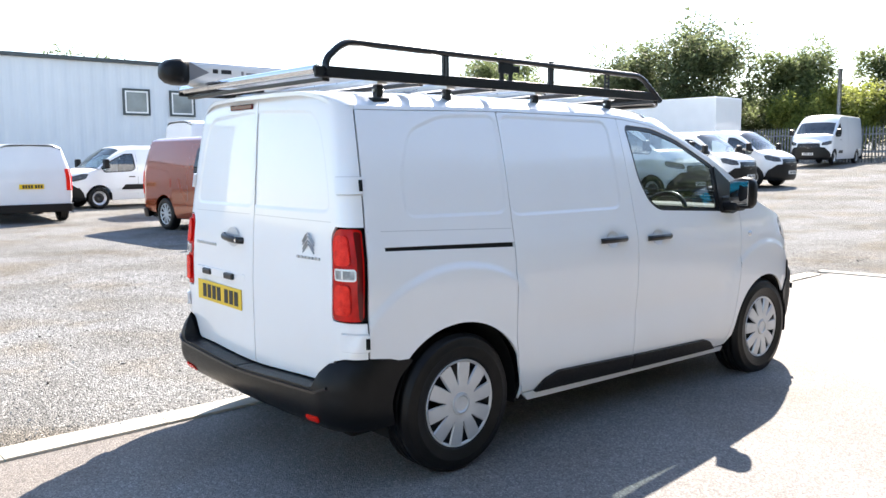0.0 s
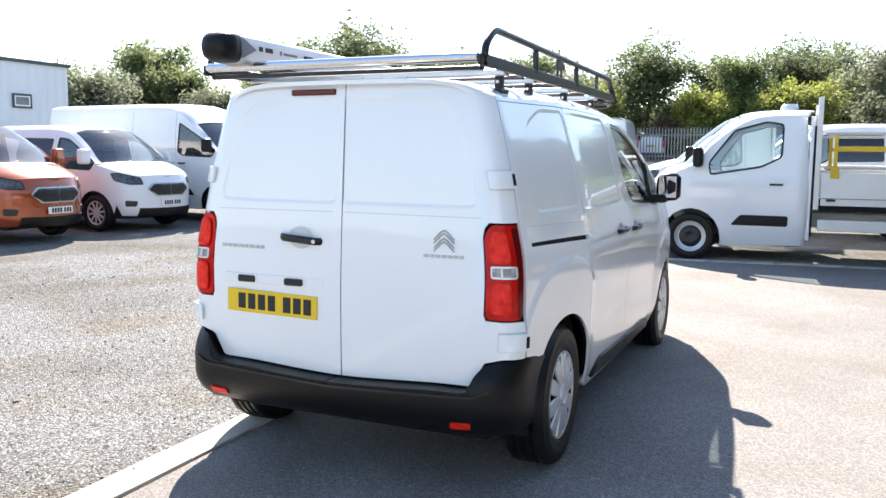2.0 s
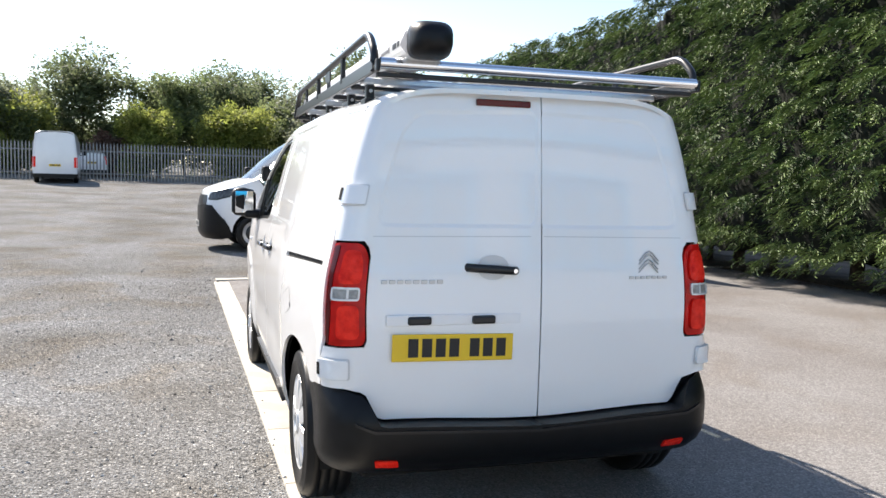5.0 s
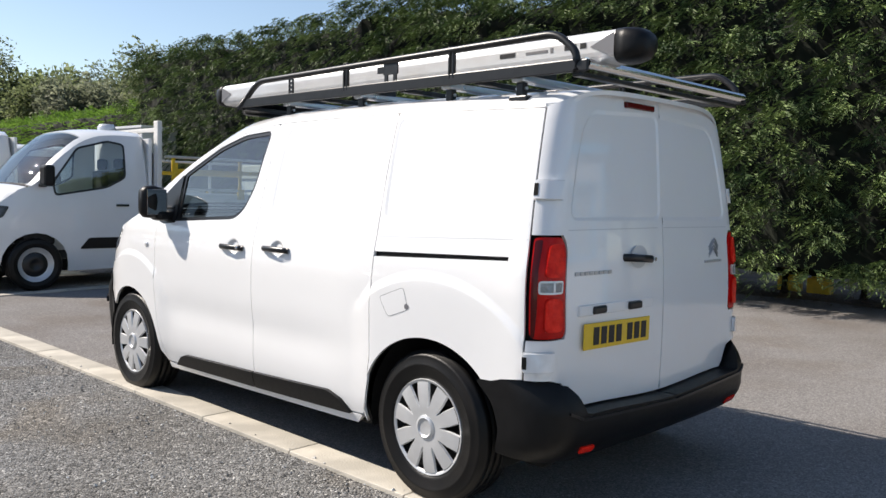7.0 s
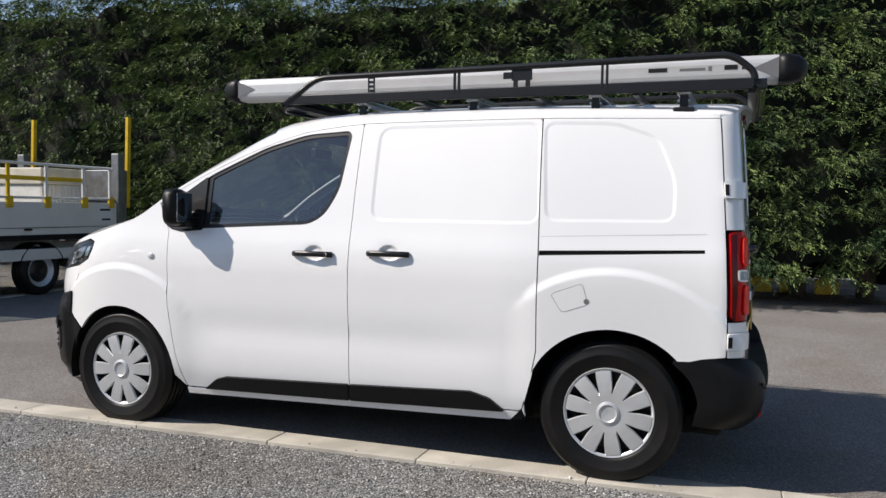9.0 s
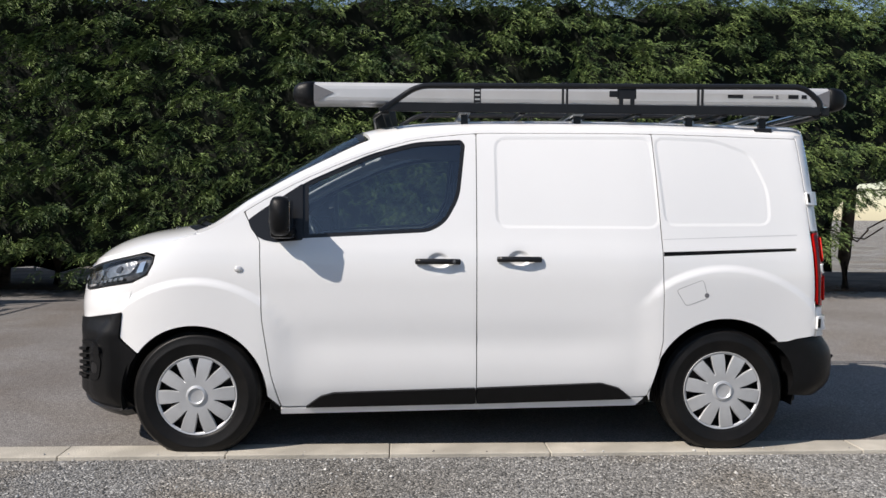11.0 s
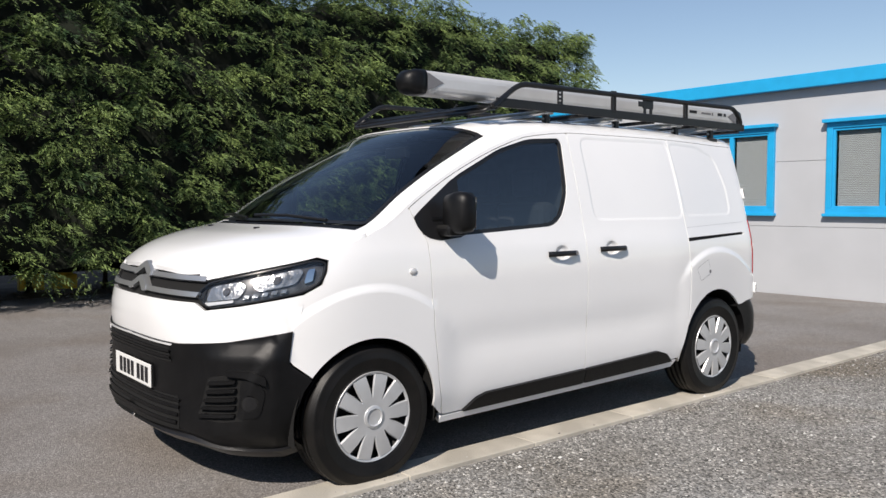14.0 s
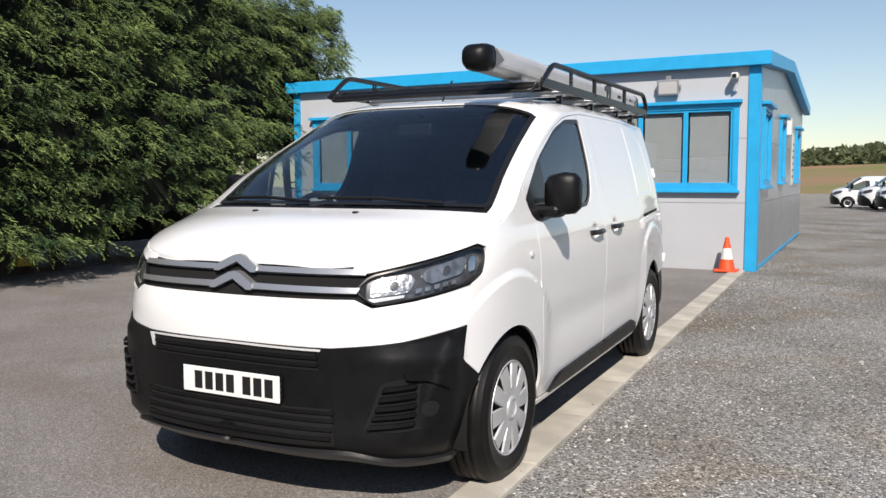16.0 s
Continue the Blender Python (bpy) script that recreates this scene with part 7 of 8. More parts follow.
def build_row():
    # noses towards the lane: facing -y
    plain_van(stand(5.3, 13.3, -84), "metallic orange crew van parked on the gravel", M_ORANGE, wb=3.3, H=1.98, crew=True, dark_bumper=False, wheel_style="alloy", zn=1.02)
    cw = plain_van(stand(8.4, 13.15, -91), "white crew van with dark rear windows, parked", M_FLEET, wb=3.1, H=1.98, crew=True, dark_bumper=False, wheel_style="alloy", zn=1.02)
    big = plain_van(stand(11.1, 13.4, -91), "white high-roof van with a black bumper, parked", M_FLEET, wb=4.0, fo=0.95, ro=1.1, H=2.52, W=1.02, zc=1.5, bonnet=0.78, zn=1.08, radius=0.35)
    cb = plain_van(stand(15.4, 13.6, -90), "white van with a dark honeycomb grille, parked", M_FLEET, wb=3.1, H=1.98, dark_bumper=False, wheel_style="alloy", zn=1.02)
    copy_thing(big, stand(18.35, 14.0, -90))
    mid = plain_van(stand(22.4, 13.8, -89), "white mid-size van with a chrome-barred grille, parked", M_FLEET, wb=3.1, H=1.97, zn=1.02)
    copy_thing(mid, stand(25.1, 13.75, -89))
    # second row and odd ones
    small = plain_van(stand(2.7, 17.4, 86), "small white van seen from its rear, parked", M_FLEET, wb=2.75, fo=0.85, ro=0.75, H=1.84, W=0.91, zn=0.95, zc=1.2, radius=0.31, wheel_style="steel", name="small_van")
    copy_thing(small, stand(8.2, 21.8, 184))
    plain_van(stand(7.6, 17.8, 0), "white high-roof van standing across behind the orange one", M_FLEET, wb=3.2, fo=0.95, ro=0.95, H=2.5, W=1.02, zc=1.5, bonnet=0.78, zn=1.08, radius=0.35)
    copy_thing(big, stand(43.0, 15.9, 188))
    copy_thing(big, stand(41.0, 7.9, 5))
    plain_van(stand(49, 7.1, 5), "small white hatchback car seen from its rear, parked", M_FLEET, wb=2.55, fo=0.75, ro=0.6, H=1.48, W=0.87, zc=0.95, bonnet=0.85, zn=0.75, radius=0.3, dark_bumper=False, name="parked_car", category="car", group="parked cars")
    # by the field
    copy_thing(small, stand(-47, 4.3, -84))
    copy_thing(mid, stand(-43.5, 6.2, -82))
    copy_thing(mid, stand(-40, 7.0, -82))
    copy_thing(small, stand(-37, 7.6, -82))
    # white box body
    bx = thing("box_truck", stand(31.2, 18.8, -90), "plain white box-body truck standing behind the vans", "truck")
    part("box_body", boxes((-3.2, 3.2, -1.1, 1.1, 0.9, 3.4), bevel=0.03), M_FLEET, bx)
    part("chassis", boxes((-3.0, 3.1, -0.5, 0.5, 0.5, 0.89), bevel=0.02), M_GAP, bx)
    for x in (-1.7, 2.5):
        for s in (1, -1):
            wheel(bx, pose(x, s * 0.95, 0.36), s, 0.36, 0.22, "steel")


def build_dropside():
    at = stand(9.76, -4.03, 90.6)
    cab = plain_van(at, "white dropside truck with yellow rails and a tail lift", M_FLEET, wb=3.62, fo=0.88, back=2.02, H=2.22, W=0.99, zc=1.42, bonnet=0.7, xh=2.94, zn=1.05, radius=0.345, cab_only=True, door_back=2.27, name="dropside_truck", category="truck", group="trucks")
    tr = cab
    part("chassis_rail", boxes((-1.5, 2.6, 0.36, 0.44, 0.52, 0.72), bevel=0.01), M_BEDGREY, tr)
    part("chassis_rail", boxes((-1.5, 2.6, -0.44, -0.36, 0.52, 0.72), bevel=0.01), M_BEDGREY, tr)
    part("bed_floor", boxes((-1.42, 1.9, -1.03, 1.03, 0.78, 0.86), bevel=0.008), M_GAP, tr)
    part("under_rail", boxes((-1.38, 1.9, 0.92, 0.98, 0.50, 0.66), bevel=0.01), M_BEDGREY, tr)
    for s in (1, -1):
        y0, y1 = sorted((s * 1.0, s * 1.035))
        d = part("drop_side", boxes((-1.42, 1.88, y0, y1, 0.86, 1.32), bevel=0.006), M_BEDGREY, tr, "pale aluminium drop side")
        y0, y1 = sorted((s * 1.035, s * 1.045))
        part("side_rib", boxes((-1.42, 1.88, y0, y1, 0.955, 0.965)), M_GALV, d)
        for x in (-1.3, 0.3, 1.75):
            part("latch", boxes((x - 0.06, x + 0.06, *sorted((s * 1.036, s * 1.065)), 0.92, 0.95), bevel=0.006), M_TRIM, d)
        for x in (1.72, 0.6, -0.05, -0.75, -1.3):
            part("rail_socket", boxes((x - 0.055, x + 0.055, *sorted((s * 1.02, s * 1.06)), 1.24, 1.40), bevel=0.006), M_RAILYELLOW, tr)
            part("rail_post", boxes((x - 0.025, x + 0.025, *sorted((s * 1.0, s * 1.03)), 1.32, 1.84), bevel=0.004), M_RAILYELLOW if x in (1.72, 0.6) else M_BEDGREY, tr)
        part("top_rail", tube(bmesh.new(), [(-1.35, s * 1.015, 1.85), (1.85, s * 1.015, 1.85)], 0.022, 8), M_BEDGREY, tr, smooth=True)
        part("low_rail", tube(bmesh.new(), [(-1.35, s * 1.04, 1.38), (1.85, s * 1.04, 1.38)], 0.02, 8), M_BEDGREY, tr, smooth=True)
        part("yellow_rail", boxes((-0.75, 1.72, *sorted((s * 0.99, s * 1.02)), 1.62, 1.68), bevel=0.004), M_RAILYELLOW, tr)
        part("headboard_post", boxes((1.9, 1.97, *sorted((s * 0.9, s * 1.03)), 0.8, 2.36), bevel=0.01), M_BEDGREY, tr)
        part("tail_post", boxes((-1.6, -1.46, *sorted((s * 0.9, s * 1.04)), 0.48, 2.1), bevel=0.01), M_GALV, tr, "weathered galvanised tail-lift post")
        part("marker_pole", tube(bmesh.new(), [(-1.72, s * 0.98, 1.25), (-1.76, s * 0.98, 2.7)], 0.035, 4, flat=(0.05, 0.07)), M_RAILYELLOW, tr)
        part("rear_brace", tube(bmesh.new(), [(-1.05, s * 0.95, 0.78), (-1.5, s * 0.95, 0.5)], 0.03, 4, flat=(0.04, 0.06)), M_BEDGREY, tr)
        mud = arc(0, 0.345, 0.405, 20, 165, 10)
        bm = bmesh.new()
        a = [bm.verts.new((x, s * 0.72, z)) for x, z in mud]
        b = [bm.verts.new((x, s * 1.0, z)) for x, z in mud]
        for j in range(10):
            bm.faces.new((a[j], a[j + 1], b[j + 1], b[j]))
        bmesh.ops.solidify(bm, geom=bm.faces[:], thickness=0.01)
        part("mudguard", bm, M_GAP, tr)
        wheel(tr, pose(0, s * 0.86, 0.345), s, 0.345, 0.22, "steel")
        part("locker", boxes((0.72, 0.95, *sorted((s * 0.9, s * 1.0)), 0.44, 0.72), bevel=0.02), M_BEDGREY, tr)
    part("headboard", boxes((1.92, 1.95, -0.9, 0.9, 0.8, 1.9), bevel=0.006), M_BEDGREY, tr)
    part("headboard_top", boxes((1.91, 1.96, -0.9, 0.9, 2.2, 2.26), bevel=0.006), M_BEDGREY, tr)
    part("lift_platform", boxes((-1.7, -1.62, -1.0, 1.0, 0.55, 1.85), bevel=0.01), M_GALV, tr)
    load = thing("crate", at @ pose(-0.92, -0.1, 0.862) @ Matrix.Diagonal((0.66, 1, 1, 1)), "cream slatted crate loaded on the truck bed", "crate")
    part("lid", boxes((-0.72, 0.72, -0.62, 0.62, 0.72, 0.97), bevel=0.02), M_CREAM, load, "cream coloured lid")
    part("body", boxes((-0.68, 0.68, -0.58, 0.58, 0.0, 0.72), bevel=0.01), M_CONEWHITE, load)
    for k in range(14):
        x = -0.66 + k * 0.098
        for sd in (1, -1):
            part("slat", boxes((x, x + 0.06, *sorted((sd * 0.58, sd * 0.6)), 0.03, 0.7), bevel=0.004), M_BEDGREY, load)
    bm = bmesh.new()
    lathe(bm, [(0.13, 0.0), (0.13, 0.05), (0.1, 0.11), (0.0, 0.115)], 20, Matrix.Translation((2.35, 0.2, 2.2)), axis="z")
    part("beacon", bm, M_CLEAR, tr, smooth=True)
    # label block on the bed side
    lb = part("notice", boxes((-1.32, -1.02, 1.036, 1.04, 1.0, 1.28), bevel=0.001), M_FLEET, tr)
    part("writing", boxes((-1.28, -1.06, 1.0405, 1.042, 1.2, 1.23), (-1.28, -1.1, 1.0405, 1.042, 1.05, 1.08)), M_INK, lb)
    # the truck and vans beside it
    plain_van(stand(13.6, -3.4, 95), "white truck cab with a black bumper, parked alongside", M_FLEET, wb=3.75, fo=0.95, back=2.1, H=2.25, W=0.99, zc=1.4, bonnet=0.85, zn=1.12, radius=0.35, cab_only=True, name="chassis_truck", category="truck", group="trucks")
    ct = bpy.data.objects["chassis_truck"]
    part("tipper_bed", boxes((-1.6, 2.0, -1.0, 1.0, 0.85, 1.3), bevel=0.02), M_BEDGREY, ct)
    part("chassis_rail", boxes((-1.5, 2.3, -0.45, 0.45, 0.45, 0.84), bevel=0.02), M_GAP, ct)
    for s in (1, -1):
        wheel(ct, pose(0, s * 0.86, 0.35), s, 0.35, 0.22, "steel")
    bus = plain_van(stand(17.2, -4.6, 95), "white minibus with dark side windows, parked", M_FLEET, wb=3.3, H=2.1, W=0.98, crew=True, zc=1.35, zn=1.02, name="minibus", group="parked vans")
    copy_thing(bus, stand(20.6, -4.2, 95))
    cabin = thing("white_cabin", stand(19.5, -7.2, 4), "tall white portable cabin beyond the trucks", "cabin")
    part("shell", boxes((-0.7, 0.7, -0.7, 0.7, 0, 2.75), bevel=0.02), M_FLEET, cabin)
    part("door", boxes((-0.72, -0.705, -0.5, 0.45, 0.1, 2.45), bevel=0.005), M_BEDGREY, cabin)
    part("lid", boxes((-0.76, 0.76, -0.76, 0.76, 2.751, 2.82), bevel=0.01), M_FLEET, cabin)


build_row()
build_dropside()


# ---- white industrial building ----
M_SHEET = mat("white_sheeting", (0.62, 0.66, 0.70), 0.5, vary=0.06, scale=0.6)
M_EAVES = mat("dark_eaves", (0.06, 0.075, 0.08), 0.5, vary=0.2, scale=2)


M_SHEDBLUE = mat("blue_film_glass", (0.05, 0.16, 0.36), 0.08, vary=0.2, scale=1.5, spec=0.7)
M_SHEDGLASS = mat("hazy_glass", (0.2, 0.23, 0.25), 0.08, vary=0.3, scale=1.5, spec=0.7)


def build_shed():
    x0, x1, y, h, z0 = -14.0, 25.5, 30.9, 5.35, 0.15
    shed = thing("warehouse", pose(0, 0, z0), "long white sheet-clad warehouse with a dark eaves line", "warehouse")
    bm = bmesh.new()
    n = int((x1 - x0) / 0.125)
    prev = None
    for i in range(n + 1):
        x = x0 + i * 0.125
        d = (0.0, -0.028, -0.028, 0.0)[i % 4]
        a, b = bm.verts.new((x, y + d, 0)), bm.verts.new((x, y + d, h))
        if prev:
            bm.faces.new((prev[0], a, b, prev[1]))
        prev = (a, b)
    part("wall_sheeting", bm, M_SHEET, shed)
    part("wall_core", boxes((x0, x1, y + 0.02, y + 14, 0, h - 0.02)), M_SHEET, shed)
    part("eaves_flashing", boxes((x0 - 0.1, x1 + 0.12, y - 0.15, y + 14.1, h, h + 0.16), bevel=0.02), M_EAVES, shed)
    for x, w, z, h, frame_paint in ((10.0, 1.15, 3.25, 1.1, M_EAVES), (12.0, 1.15, 3.25, 1.1, M_EAVES), (15.4, 1.15, 3.3, 0.85, M_BLUE), (22.4, 1.0, 3.3, 0.65, M_EAVES)):
        win = new("window")
        win.parent = shed
        a, b = x + w, z + h
        part("window_frame", boxes((x, a, y - 0.09, y - 0.03, z, z + 0.09), (x, a, y - 0.09, y - 0.03, b - 0.09, b), (x, x + 0.09, y - 0.09, y - 0.03, z + 0.09, b - 0.09), (a - 0.09, a, y - 0.09, y - 0.03, z + 0.09, b - 0.09), bevel=0.004), frame_paint, win)
        part("inner_frame", boxes((x + 0.09, a - 0.09, y - 0.08, y - 0.035, z + 0.09, z + 0.15), (x + 0.09, a - 0.09, y - 0.08, y - 0.035, b - 0.15, b - 0.09), (x + 0.09, x + 0.15, y - 0.08, y - 0.035, z + 0.15, b - 0.15), (a - 0.15, a - 0.09, y - 0.08, y - 0.035, z + 0.15, b - 0.15)), M_FLEET, win)
        part("pane", boxes((x + 0.15, a - 0.15, y - 0.065, y - 0.055, z + 0.15, b - 0.15)), M_SHEDBLUE if frame_paint is M_BLUE else M_SHEDGLASS, win)
    for x in (10.35, 20.0):
        part("downpipe", tube(bmesh.new(), [(x, y - 0.08, 0), (x, y - 0.08, h)], 0.06, 8), M_FLEET, shed)
    ac = part("air_conditioner", boxes((12.0, 12.9, y - 0.4, y - 0.04, 2.05, 2.7), bevel=0.03), M_BEDGREY, shed)
    bm = bmesh.new()
    lathe(bm, [(0.25, 0.0), (0.23, -0.02), (0.0, -0.02)], 20, Matrix.Translation((12.35, y - 0.4, 2.38)))
    part("fan_grille", bm, M_TRIM, ac)


build_shed()


# ---- palisade fence and posts ----
def build_fence():
    fence = thing("palisade_fence", pose(44, 0, rise(44, 10)), "grey steel palisade fence along the end of the yard", "fence")
    part("rail", boxes((0.03, 0.06, -12, 40, 0.35, 0.41)), M_GALV, fence)
    part("rail", boxes((0.03, 0.06, -12, 40, 1.55, 1.61)), M_GALV, fence)
    me = None
    for i in range(300):
        y = -12 + i * 0.173
        if me is None:
            bm = bmesh.new()
            vs = [bm.verts.new(c) for c in ((0, -0.035, 0), (0, 0.035, 0), (0, 0.035, 1.9), (0, 0, 2.05), (0, -0.035, 1.9), (0.025, -0.02, 0), (0.025, 0.02, 0), (0.025, 0.02, 1.9), (0.025, -0.02, 1.9))]
            bm.faces.new(vs[:5]); bm.faces.new((vs[1], vs[6], vs[7], vs[2])); bm.faces.new((vs[5], vs[0], vs[4], vs[8])); bm.faces.new((vs[6], vs[5], vs[8], vs[7]))
            ob = part("pale", bm, M_GALV, fence)
            me = ob.data
        else:
            ob = new("pale", me)
            ob.parent = fence
        ob.location = (0, y, 0)
    pole = thing("lamp_pole", pose(46, 17.2, rise(46, 17)), "tall grey pole behind the fence", "pole")
    part("shaft", tube(bmesh.new(), [(0, 0, 0), (0, 0, 3), (0, 0, 5.2)], 0.12, 10), M_GALV, pole, smooth=True)
    part("cap", boxes((-0.14, 0.14, -0.14, 0.14, 5.2, 5.26), bevel=0.01), M_GALV, pole)


build_fence()


# ---- trees, field and far woods ----
M_LEAF_A = leaf_mat("leaf_green", (0.12, 0.155, 0.065), (0.20, 0.235, 0.11), 0.5, 0.4, 0.58)
M_LEAF_B = leaf_mat("leaf_dark", (0.10, 0.13, 0.065), (0.17, 0.195, 0.10), 0.5, 0.4, 0.58)
M_LEAF_C = leaf_mat("leaf_yellow_green", (0.19, 0.23, 0.05), (0.26, 0.28, 0.08), 0.5, 0.4, 0.58)
M_LEAF_D = leaf_mat("leaf_copper", (0.16, 0.09, 0.07), (0.26, 0.18, 0.14), 0.5, 0.4, 0.58)
M_LEAF_E = leaf_mat("leaf_grey", (0.15, 0.175, 0.11), (0.22, 0.235, 0.16), 0.5, 0.4, 0.58)


def make_tree(at, height, spread, leaf, seed, label, low=0.22, count=5200, size=0.52):
    """A tree: tapered trunk with limbs, and a crown of many leaf clumps round the limb ends."""
    rng = random.Random(seed)
    tree = thing("tree", at, label, "tree", "trees beyond the yard")
    bm = bmesh.new()

    def limb(p, d, ln, r, depth):
        pts = [p]
        for k in range(4):
            d = (d + Vector((rng.uniform(-0.2, 0.2), rng.uniform(-0.2, 0.2), rng.uniform(-0.05, 0.15)))).normalized()
            pts.append(pts[-1] + d * ln / 4)
        rows = []
        for i, q in enumerate(pts):
            rr = r * (1 - 0.75 * i / 4)
            rows.append([bm.verts.new(q + Vector((math.cos(a) * rr, math.sin(a) * rr, 0))) for a in (0, 1.26, 2.51, 3.77, 5.03)])
        for a, b in zip(rows, rows[1:]):
            for k in range(5):
                bm.faces.new((a[k], a[(k + 1) % 5], b[(k + 1) % 5], b[k]))
        return pts
    tips = []
    trunk = limb(Vector((0, 0, -0.2)), Vector((0, 0, 1)), height * 0.72, height * 0.022, 0)
    tips.append((trunk[-1], spread * 0.5))
    n = 13
    for k in range(n):
        f = low + (0.95 - low) * k / n
        p = trunk[0].lerp(trunk[-1], min(1, f / 0.8 + 0.05))
        a = k * 2.4 + rng.uniform(-0.4, 0.4)
        reach = spread * (0.55 + 0.55 * math.sin(math.pi * min(1, max(0.12, (f - low) / (1 - low) + 0.15)))) * rng.uniform(0.7, 1.1)
        pts = limb(p, Vector((math.cos(a), math.sin(a), 0.55)), reach, height * 0.009, 1)
        tips.append((pts[-1], spread * rng.uniform(0.3, 0.52)))
        tips.append((pts[2], spread * rng.uniform(0.25, 0.4)))
    part("trunk", bm, M_BARK, tree, smooth=True)
    verts, faces = [], []
    for _ in range(count):
        c, r = rng.choice(tips)
        v = Vector((rng.gauss(0, 1), rng.gauss(0, 1), rng.gauss(0, 0.8)))
        v = v.normalized() * r * (rng.random() ** 0.5)
        p = c + v
        s = size * rng.uniform(0.6, 1.4)
        d = (v.normalized() + Vector((rng.uniform(-1, 1), rng.uniform(-1, 1), rng.uniform(-0.6, 0.9)))).normalized()
        side = d.cross(Vector((rng.uniform(-1, 1), rng.uniform(-1, 1), 1))).normalized()
        for j in range(3):
            o = p + Vector((rng.uniform(-1, 1), rng.uniform(-1, 1), rng.uniform(-1, 1))) * s * 0.7
            i = len(verts)
            verts += [o - side * s * 0.28, o + d * s * 0.45 + side * s * 0.1, o + d * s * 0.1 + side * s * 0.42]
            faces.append((i, i + 1, i + 2))
            d, side = (side + d * 0.3).normalized(), d
    ob = mesh_ob("crown", verts, faces, leaf, tree)
    return tree


def build_trees():
    rng = random.Random(21)
    kinds = []
    spots = [(9.5, 4.0, M_LEAF_A, "broad green tree beyond the fence"), (11.5, 4.6, M_LEAF_B, "tall dark green tree beyond the fence"), (8.0, 3.4, M_LEAF_C, "yellow-green tree beyond the fence"),
             (10.0, 4.2, M_LEAF_E, "grey-green willow beyond the yard"), (12.5, 4.0, M_LEAF_A, "tall green tree with a ragged crown"), (5.0, 2.6, M_LEAF_D, "copper-leaved bush by the fence")]
    place = {0: [], 1: [], 2: [], 3: [], 4: [], 5: []}
    for i in range(46):
        ang = -24 + i * 2.35
        d = rng.uniform(58, 74)
        k = rng.choice((0, 1, 0, 3, 4, 1))
        q = 0.62 if 2 < ang < 34 else 0.85
        place[k].append((d * math.cos(radians(ang)) - 3, d * math.sin(radians(ang)), q * rng.uniform(0.55, 0.9)))
    for i in range(20):
        ang = -20 + i * 4.0 + rng.uniform(-1, 1)
        d = rng.uniform(48, 54)
        place[rng.choice((2, 0, 5, 2, 3))].append((d * math.cos(radians(ang)), d * math.sin(radians(ang)), rng.uniform(0.45, 0.65)))
    for x, y, k, s in ((47.3, 27, 1, 0.8), (49.6, 22.8, 4, 0.64), (52.5, 16.6, 4, 0.66), (54, 8.2, 1, 0.7), (46, 31.5, 1, 0.72), (53.5, -10.3, 1, 0.8), (52.5, -14.6, 0, 0.85), (50, 11.8, 2, 0.62), (51, 3.5, 4, 0.6), (49, -1.5, 2, 0.62), (47, -6, 3, 0.66), (42, -15, 3, 0.66), (36, -17, 1, 0.66), (33, -15.5, 4, 0.5), (47, -13, 0, 0.7), (30, -18, 0, 0.66), (53, -9, 1, 0.68), (25, -19, 1, 0.62), (38, -20, 0, 0.8), (50, 25, 0, 0.5), (48, 29, 3, 0.55)):
        place[k].append((x, y, s))
    for k, (h, sp, leaf, label) in enumerate(spots):
        first = None
        for x, y, s in place[k]:
            m = pose(x, y, rise(x, y) - 0.3, 0, 0, rng.uniform(0, 360))
            if first is None:
                first = make_tree(m, h, sp, leaf, 40 + k, label, low=0.12 if k != 4 else 0.3)
                first.scale = (s, s, s)
            else:
                t = copy_thing(first, m)
                t.scale = (s, s, s)
    # far wooded ridge and field behind the office
    bm = bmesh.new()
    prev = None
    for i in range(60):
        y = -120 + i * 8
        h = 9 + 3 * noise.noise(Vector((y * 0.013, 0, 0))) + 1.2 * noise.noise(Vector((y * 0.09, 2, 0)))
        row = [bm.verts.new((-150, y, -1.5)), bm.verts.new((-210, y, h * 0.25)), bm.verts.new((-330, y, h * 0.8)), bm.verts.new((-340, y, h + 2))]
        if prev:
            for j in range(3):
                bm.faces.new((prev[j], row[j], row[j + 1], prev[j + 1]))
        prev = row
    ob = part("far_field", bm, M_FIELD, smooth=True)
    tagged(ob, "far sloping field of stubble and grass", "field", kind="structure")
    rngw = random.Random(5)
    verts, faces = [], []
    for _ in range(9000):
        y = rngw.uniform(-110, 330)
        x = rngw.uniform(-322, -300)
        h = 9 + 3 * noise.noise(Vector((y * 0.013, 0, 0)))
        z = h * 0.72 + rngw.random() ** 1.5 * (6 + 4 * noise.noise(Vector((y * 0.05, 7, 0))))
        s = rngw.uniform(0.8, 1.9)
        i = len(verts)
        a = rngw.uniform(0, 6.28)
        verts += [(x, y - s * math.cos(a), z - s * math.sin(a)), (x + 0.6, y + s * math.sin(a), z - s * math.cos(a) * 0.6), (x, y + s * math.cos(a), z + s * math.sin(a))]
        faces.append((i, i + 1, i + 2))
    ob = mesh_ob("far_wood", verts, faces, M_LEAF_B)
    tagged(ob, "dark line of woods on the far ridge", "woods", kind="stuff")
    bm = boxes((-74, -66, -60, 60, -0.75, -0.55))
    ob = part("grass_verge", bm, M_GRASS)
    tagged(ob, "strip of green grass beyond the parked vans", "grass", kind="structure")


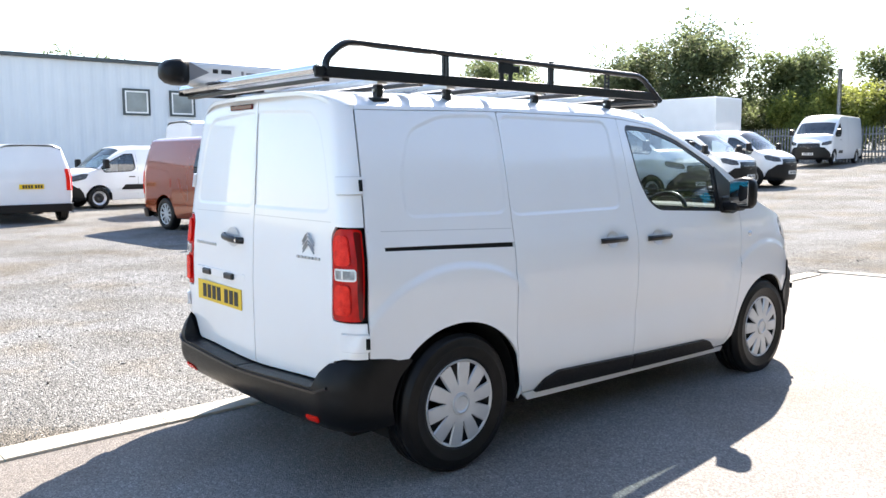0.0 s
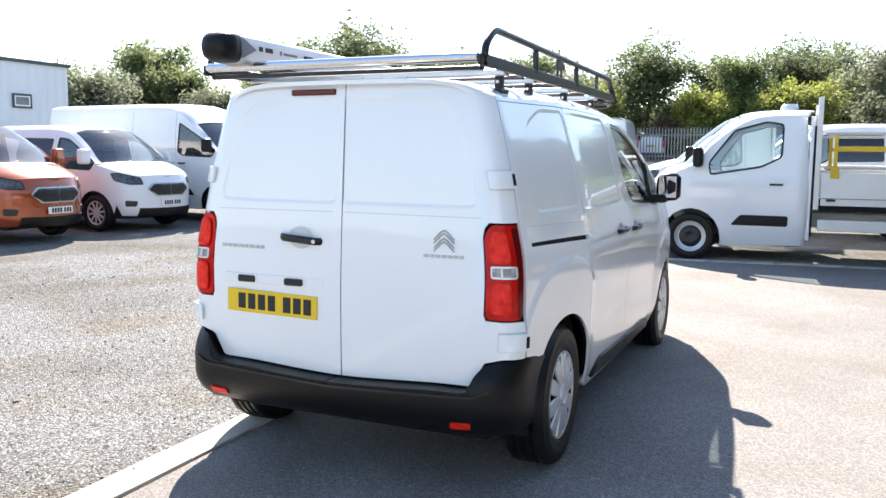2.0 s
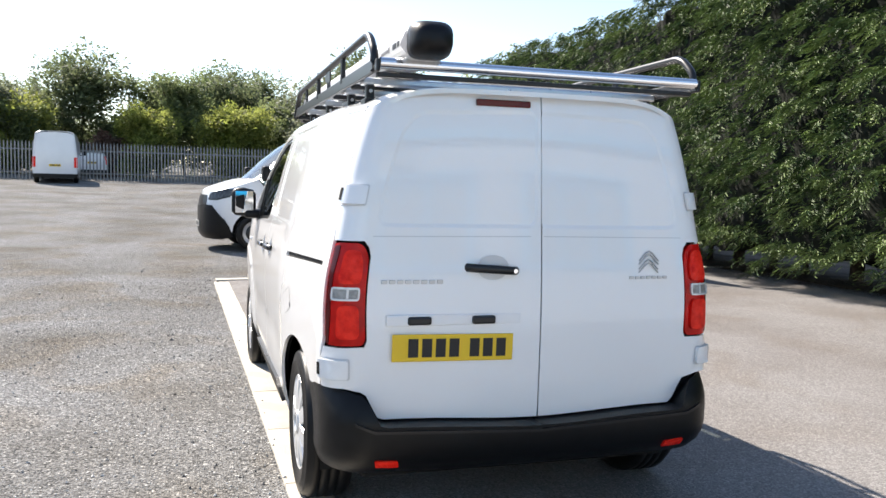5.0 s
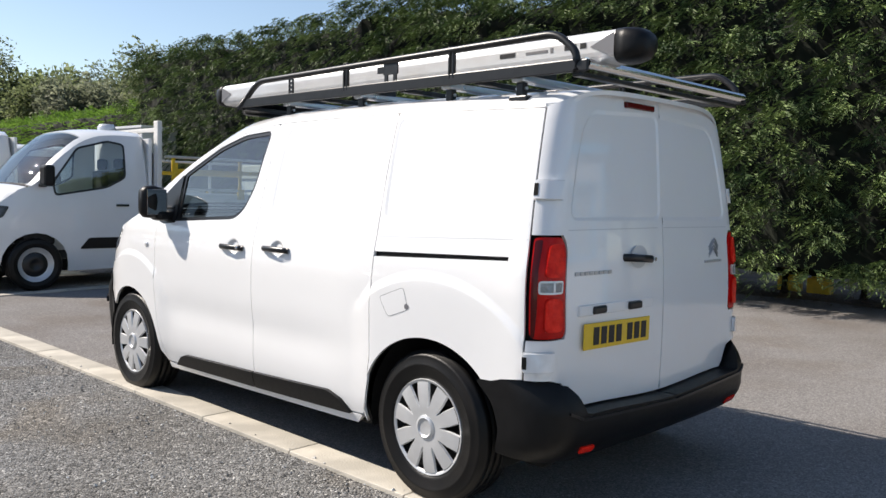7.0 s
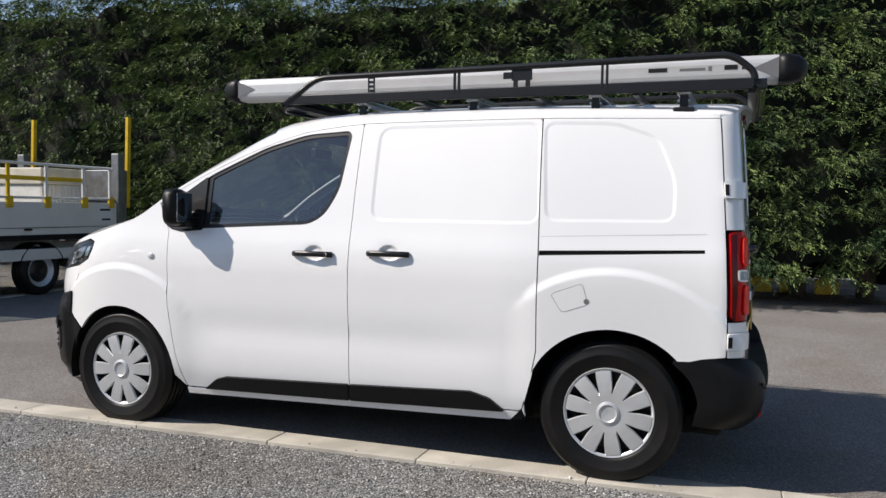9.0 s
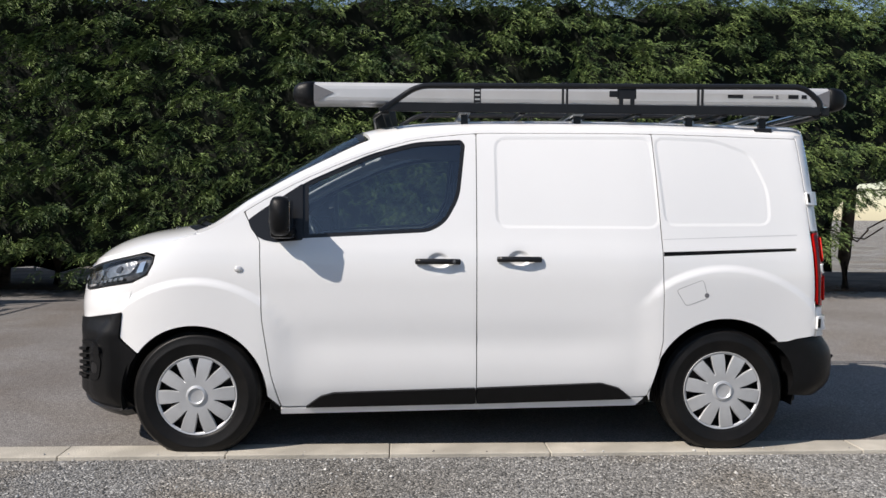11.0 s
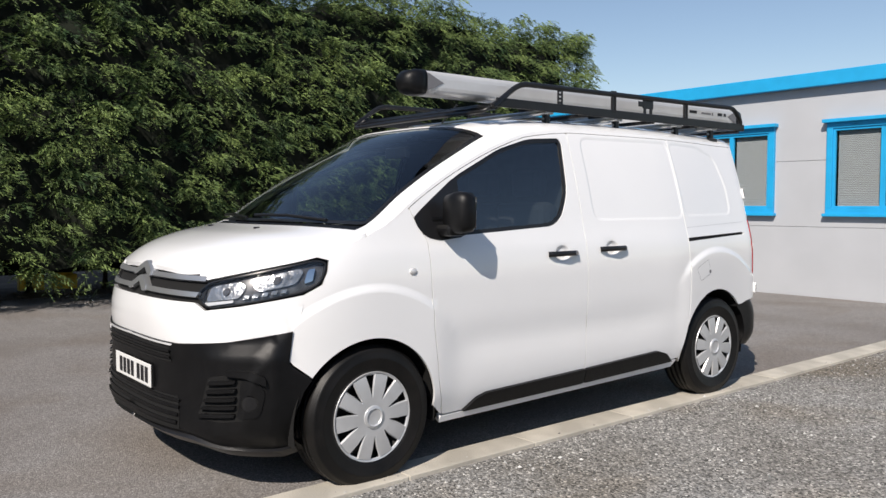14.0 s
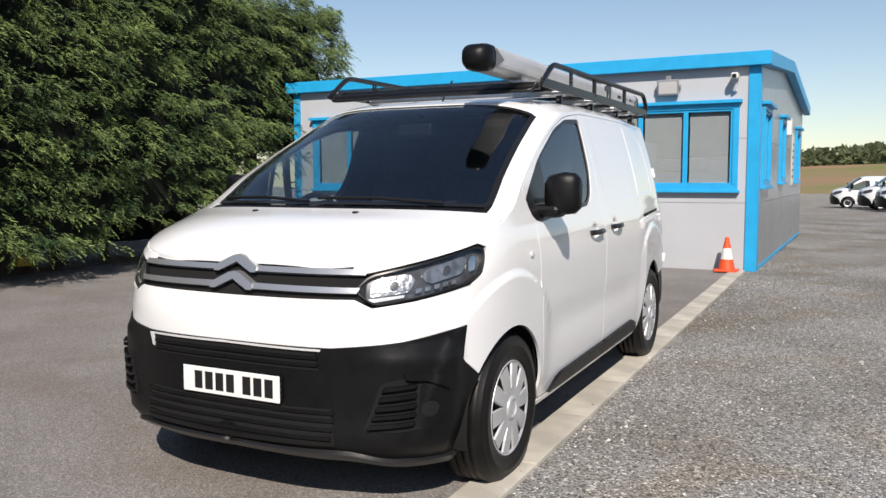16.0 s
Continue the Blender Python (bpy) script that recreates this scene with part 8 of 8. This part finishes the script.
M_FIELD = mat("stubble_field", (0.27, 0.165, 0.095), 0.95, color2=(0.15, 0.17, 0.05), scale=0.028, bump=0.2, bump_scale=3)
M_GRASS = mat("grass_green", (0.09, 0.15, 0.035), 0.95, vary=0.4, scale=0.6, bump=0.4, bump_scale=12)
build_trees()


# ---- loose stones on the gravel ----
M_STONES = mat("loose_stones", (0.42, 0.415, 0.40), 0.9, color2=(0.24, 0.235, 0.225), scale=2.0, island=0.75, spec=0.1)


def build_stones():
    rng = np.random.default_rng(12)
    n = 30000
    x = rng.uniform(-8, 10.5, n)
    y = edge_y(x) - 0.05 + rng.uniform(0, 1, n) ** 1.3 * 6.25
    patchy = np.array([noise.noise(Vector((a * 0.7, b * 0.7, 3.0))) for a, b in zip(x, y)])
    ok = (rng.uniform(-0.55, 0.6, n) < patchy + 0.15) & ((y > edge_y(x) + 0.005) | (rng.uniform(0, 1, n) < 0.3))
    x, y = x[ok], y[ok]
    n = len(x)
    r = 0.0035 + 0.0075 * rng.uniform(0, 1, n) ** 3
    big = rng.uniform(0, 1, n) < 0.012
    r[big] *= rng.uniform(1.4, 2.2, big.sum())
    z = np.array([rise(a, b) for a, b in zip(x, y)]) + np.where(y < edge_y(x), 0.021, 0.0)
    unit = np.array([(1, 0, 0), (0, 1, 0), (-1, 0, 0), (0, -1, 0), (0, 0, 0.8), (0, 0, -0.5)], float)
    v = unit[None] * r[:, None, None] * rng.uniform(0.6, 1.35, (n, 6, 1)) + rng.normal(0, 0.18, (n, 6, 3)) * r[:, None, None]
    a = rng.uniform(0, 6.28, n)
    c, s = np.cos(a)[:, None], np.sin(a)[:, None]
    v = np.stack([v[..., 0] * c - v[..., 1] * s + x[:, None], v[..., 0] * s + v[..., 1] * c + y[:, None], v[..., 2] + (z + r * 0.3)[:, None]], -1).reshape(-1, 3)
    tri = np.array([(0, 1, 4), (1, 2, 4), (2, 3, 4), (3, 0, 4), (1, 0, 5), (2, 1, 5), (3, 2, 5), (0, 3, 5)])
    f = (tri[None] + 6 * np.arange(n)[:, None, None]).reshape(-1, 3)
    ob = mesh_ob("loose_stones", v.tolist(), f.tolist(), M_STONES)
    tagged(ob, "loose grey chippings on the gravel yard", "gravel", kind="stuff")


build_stones()
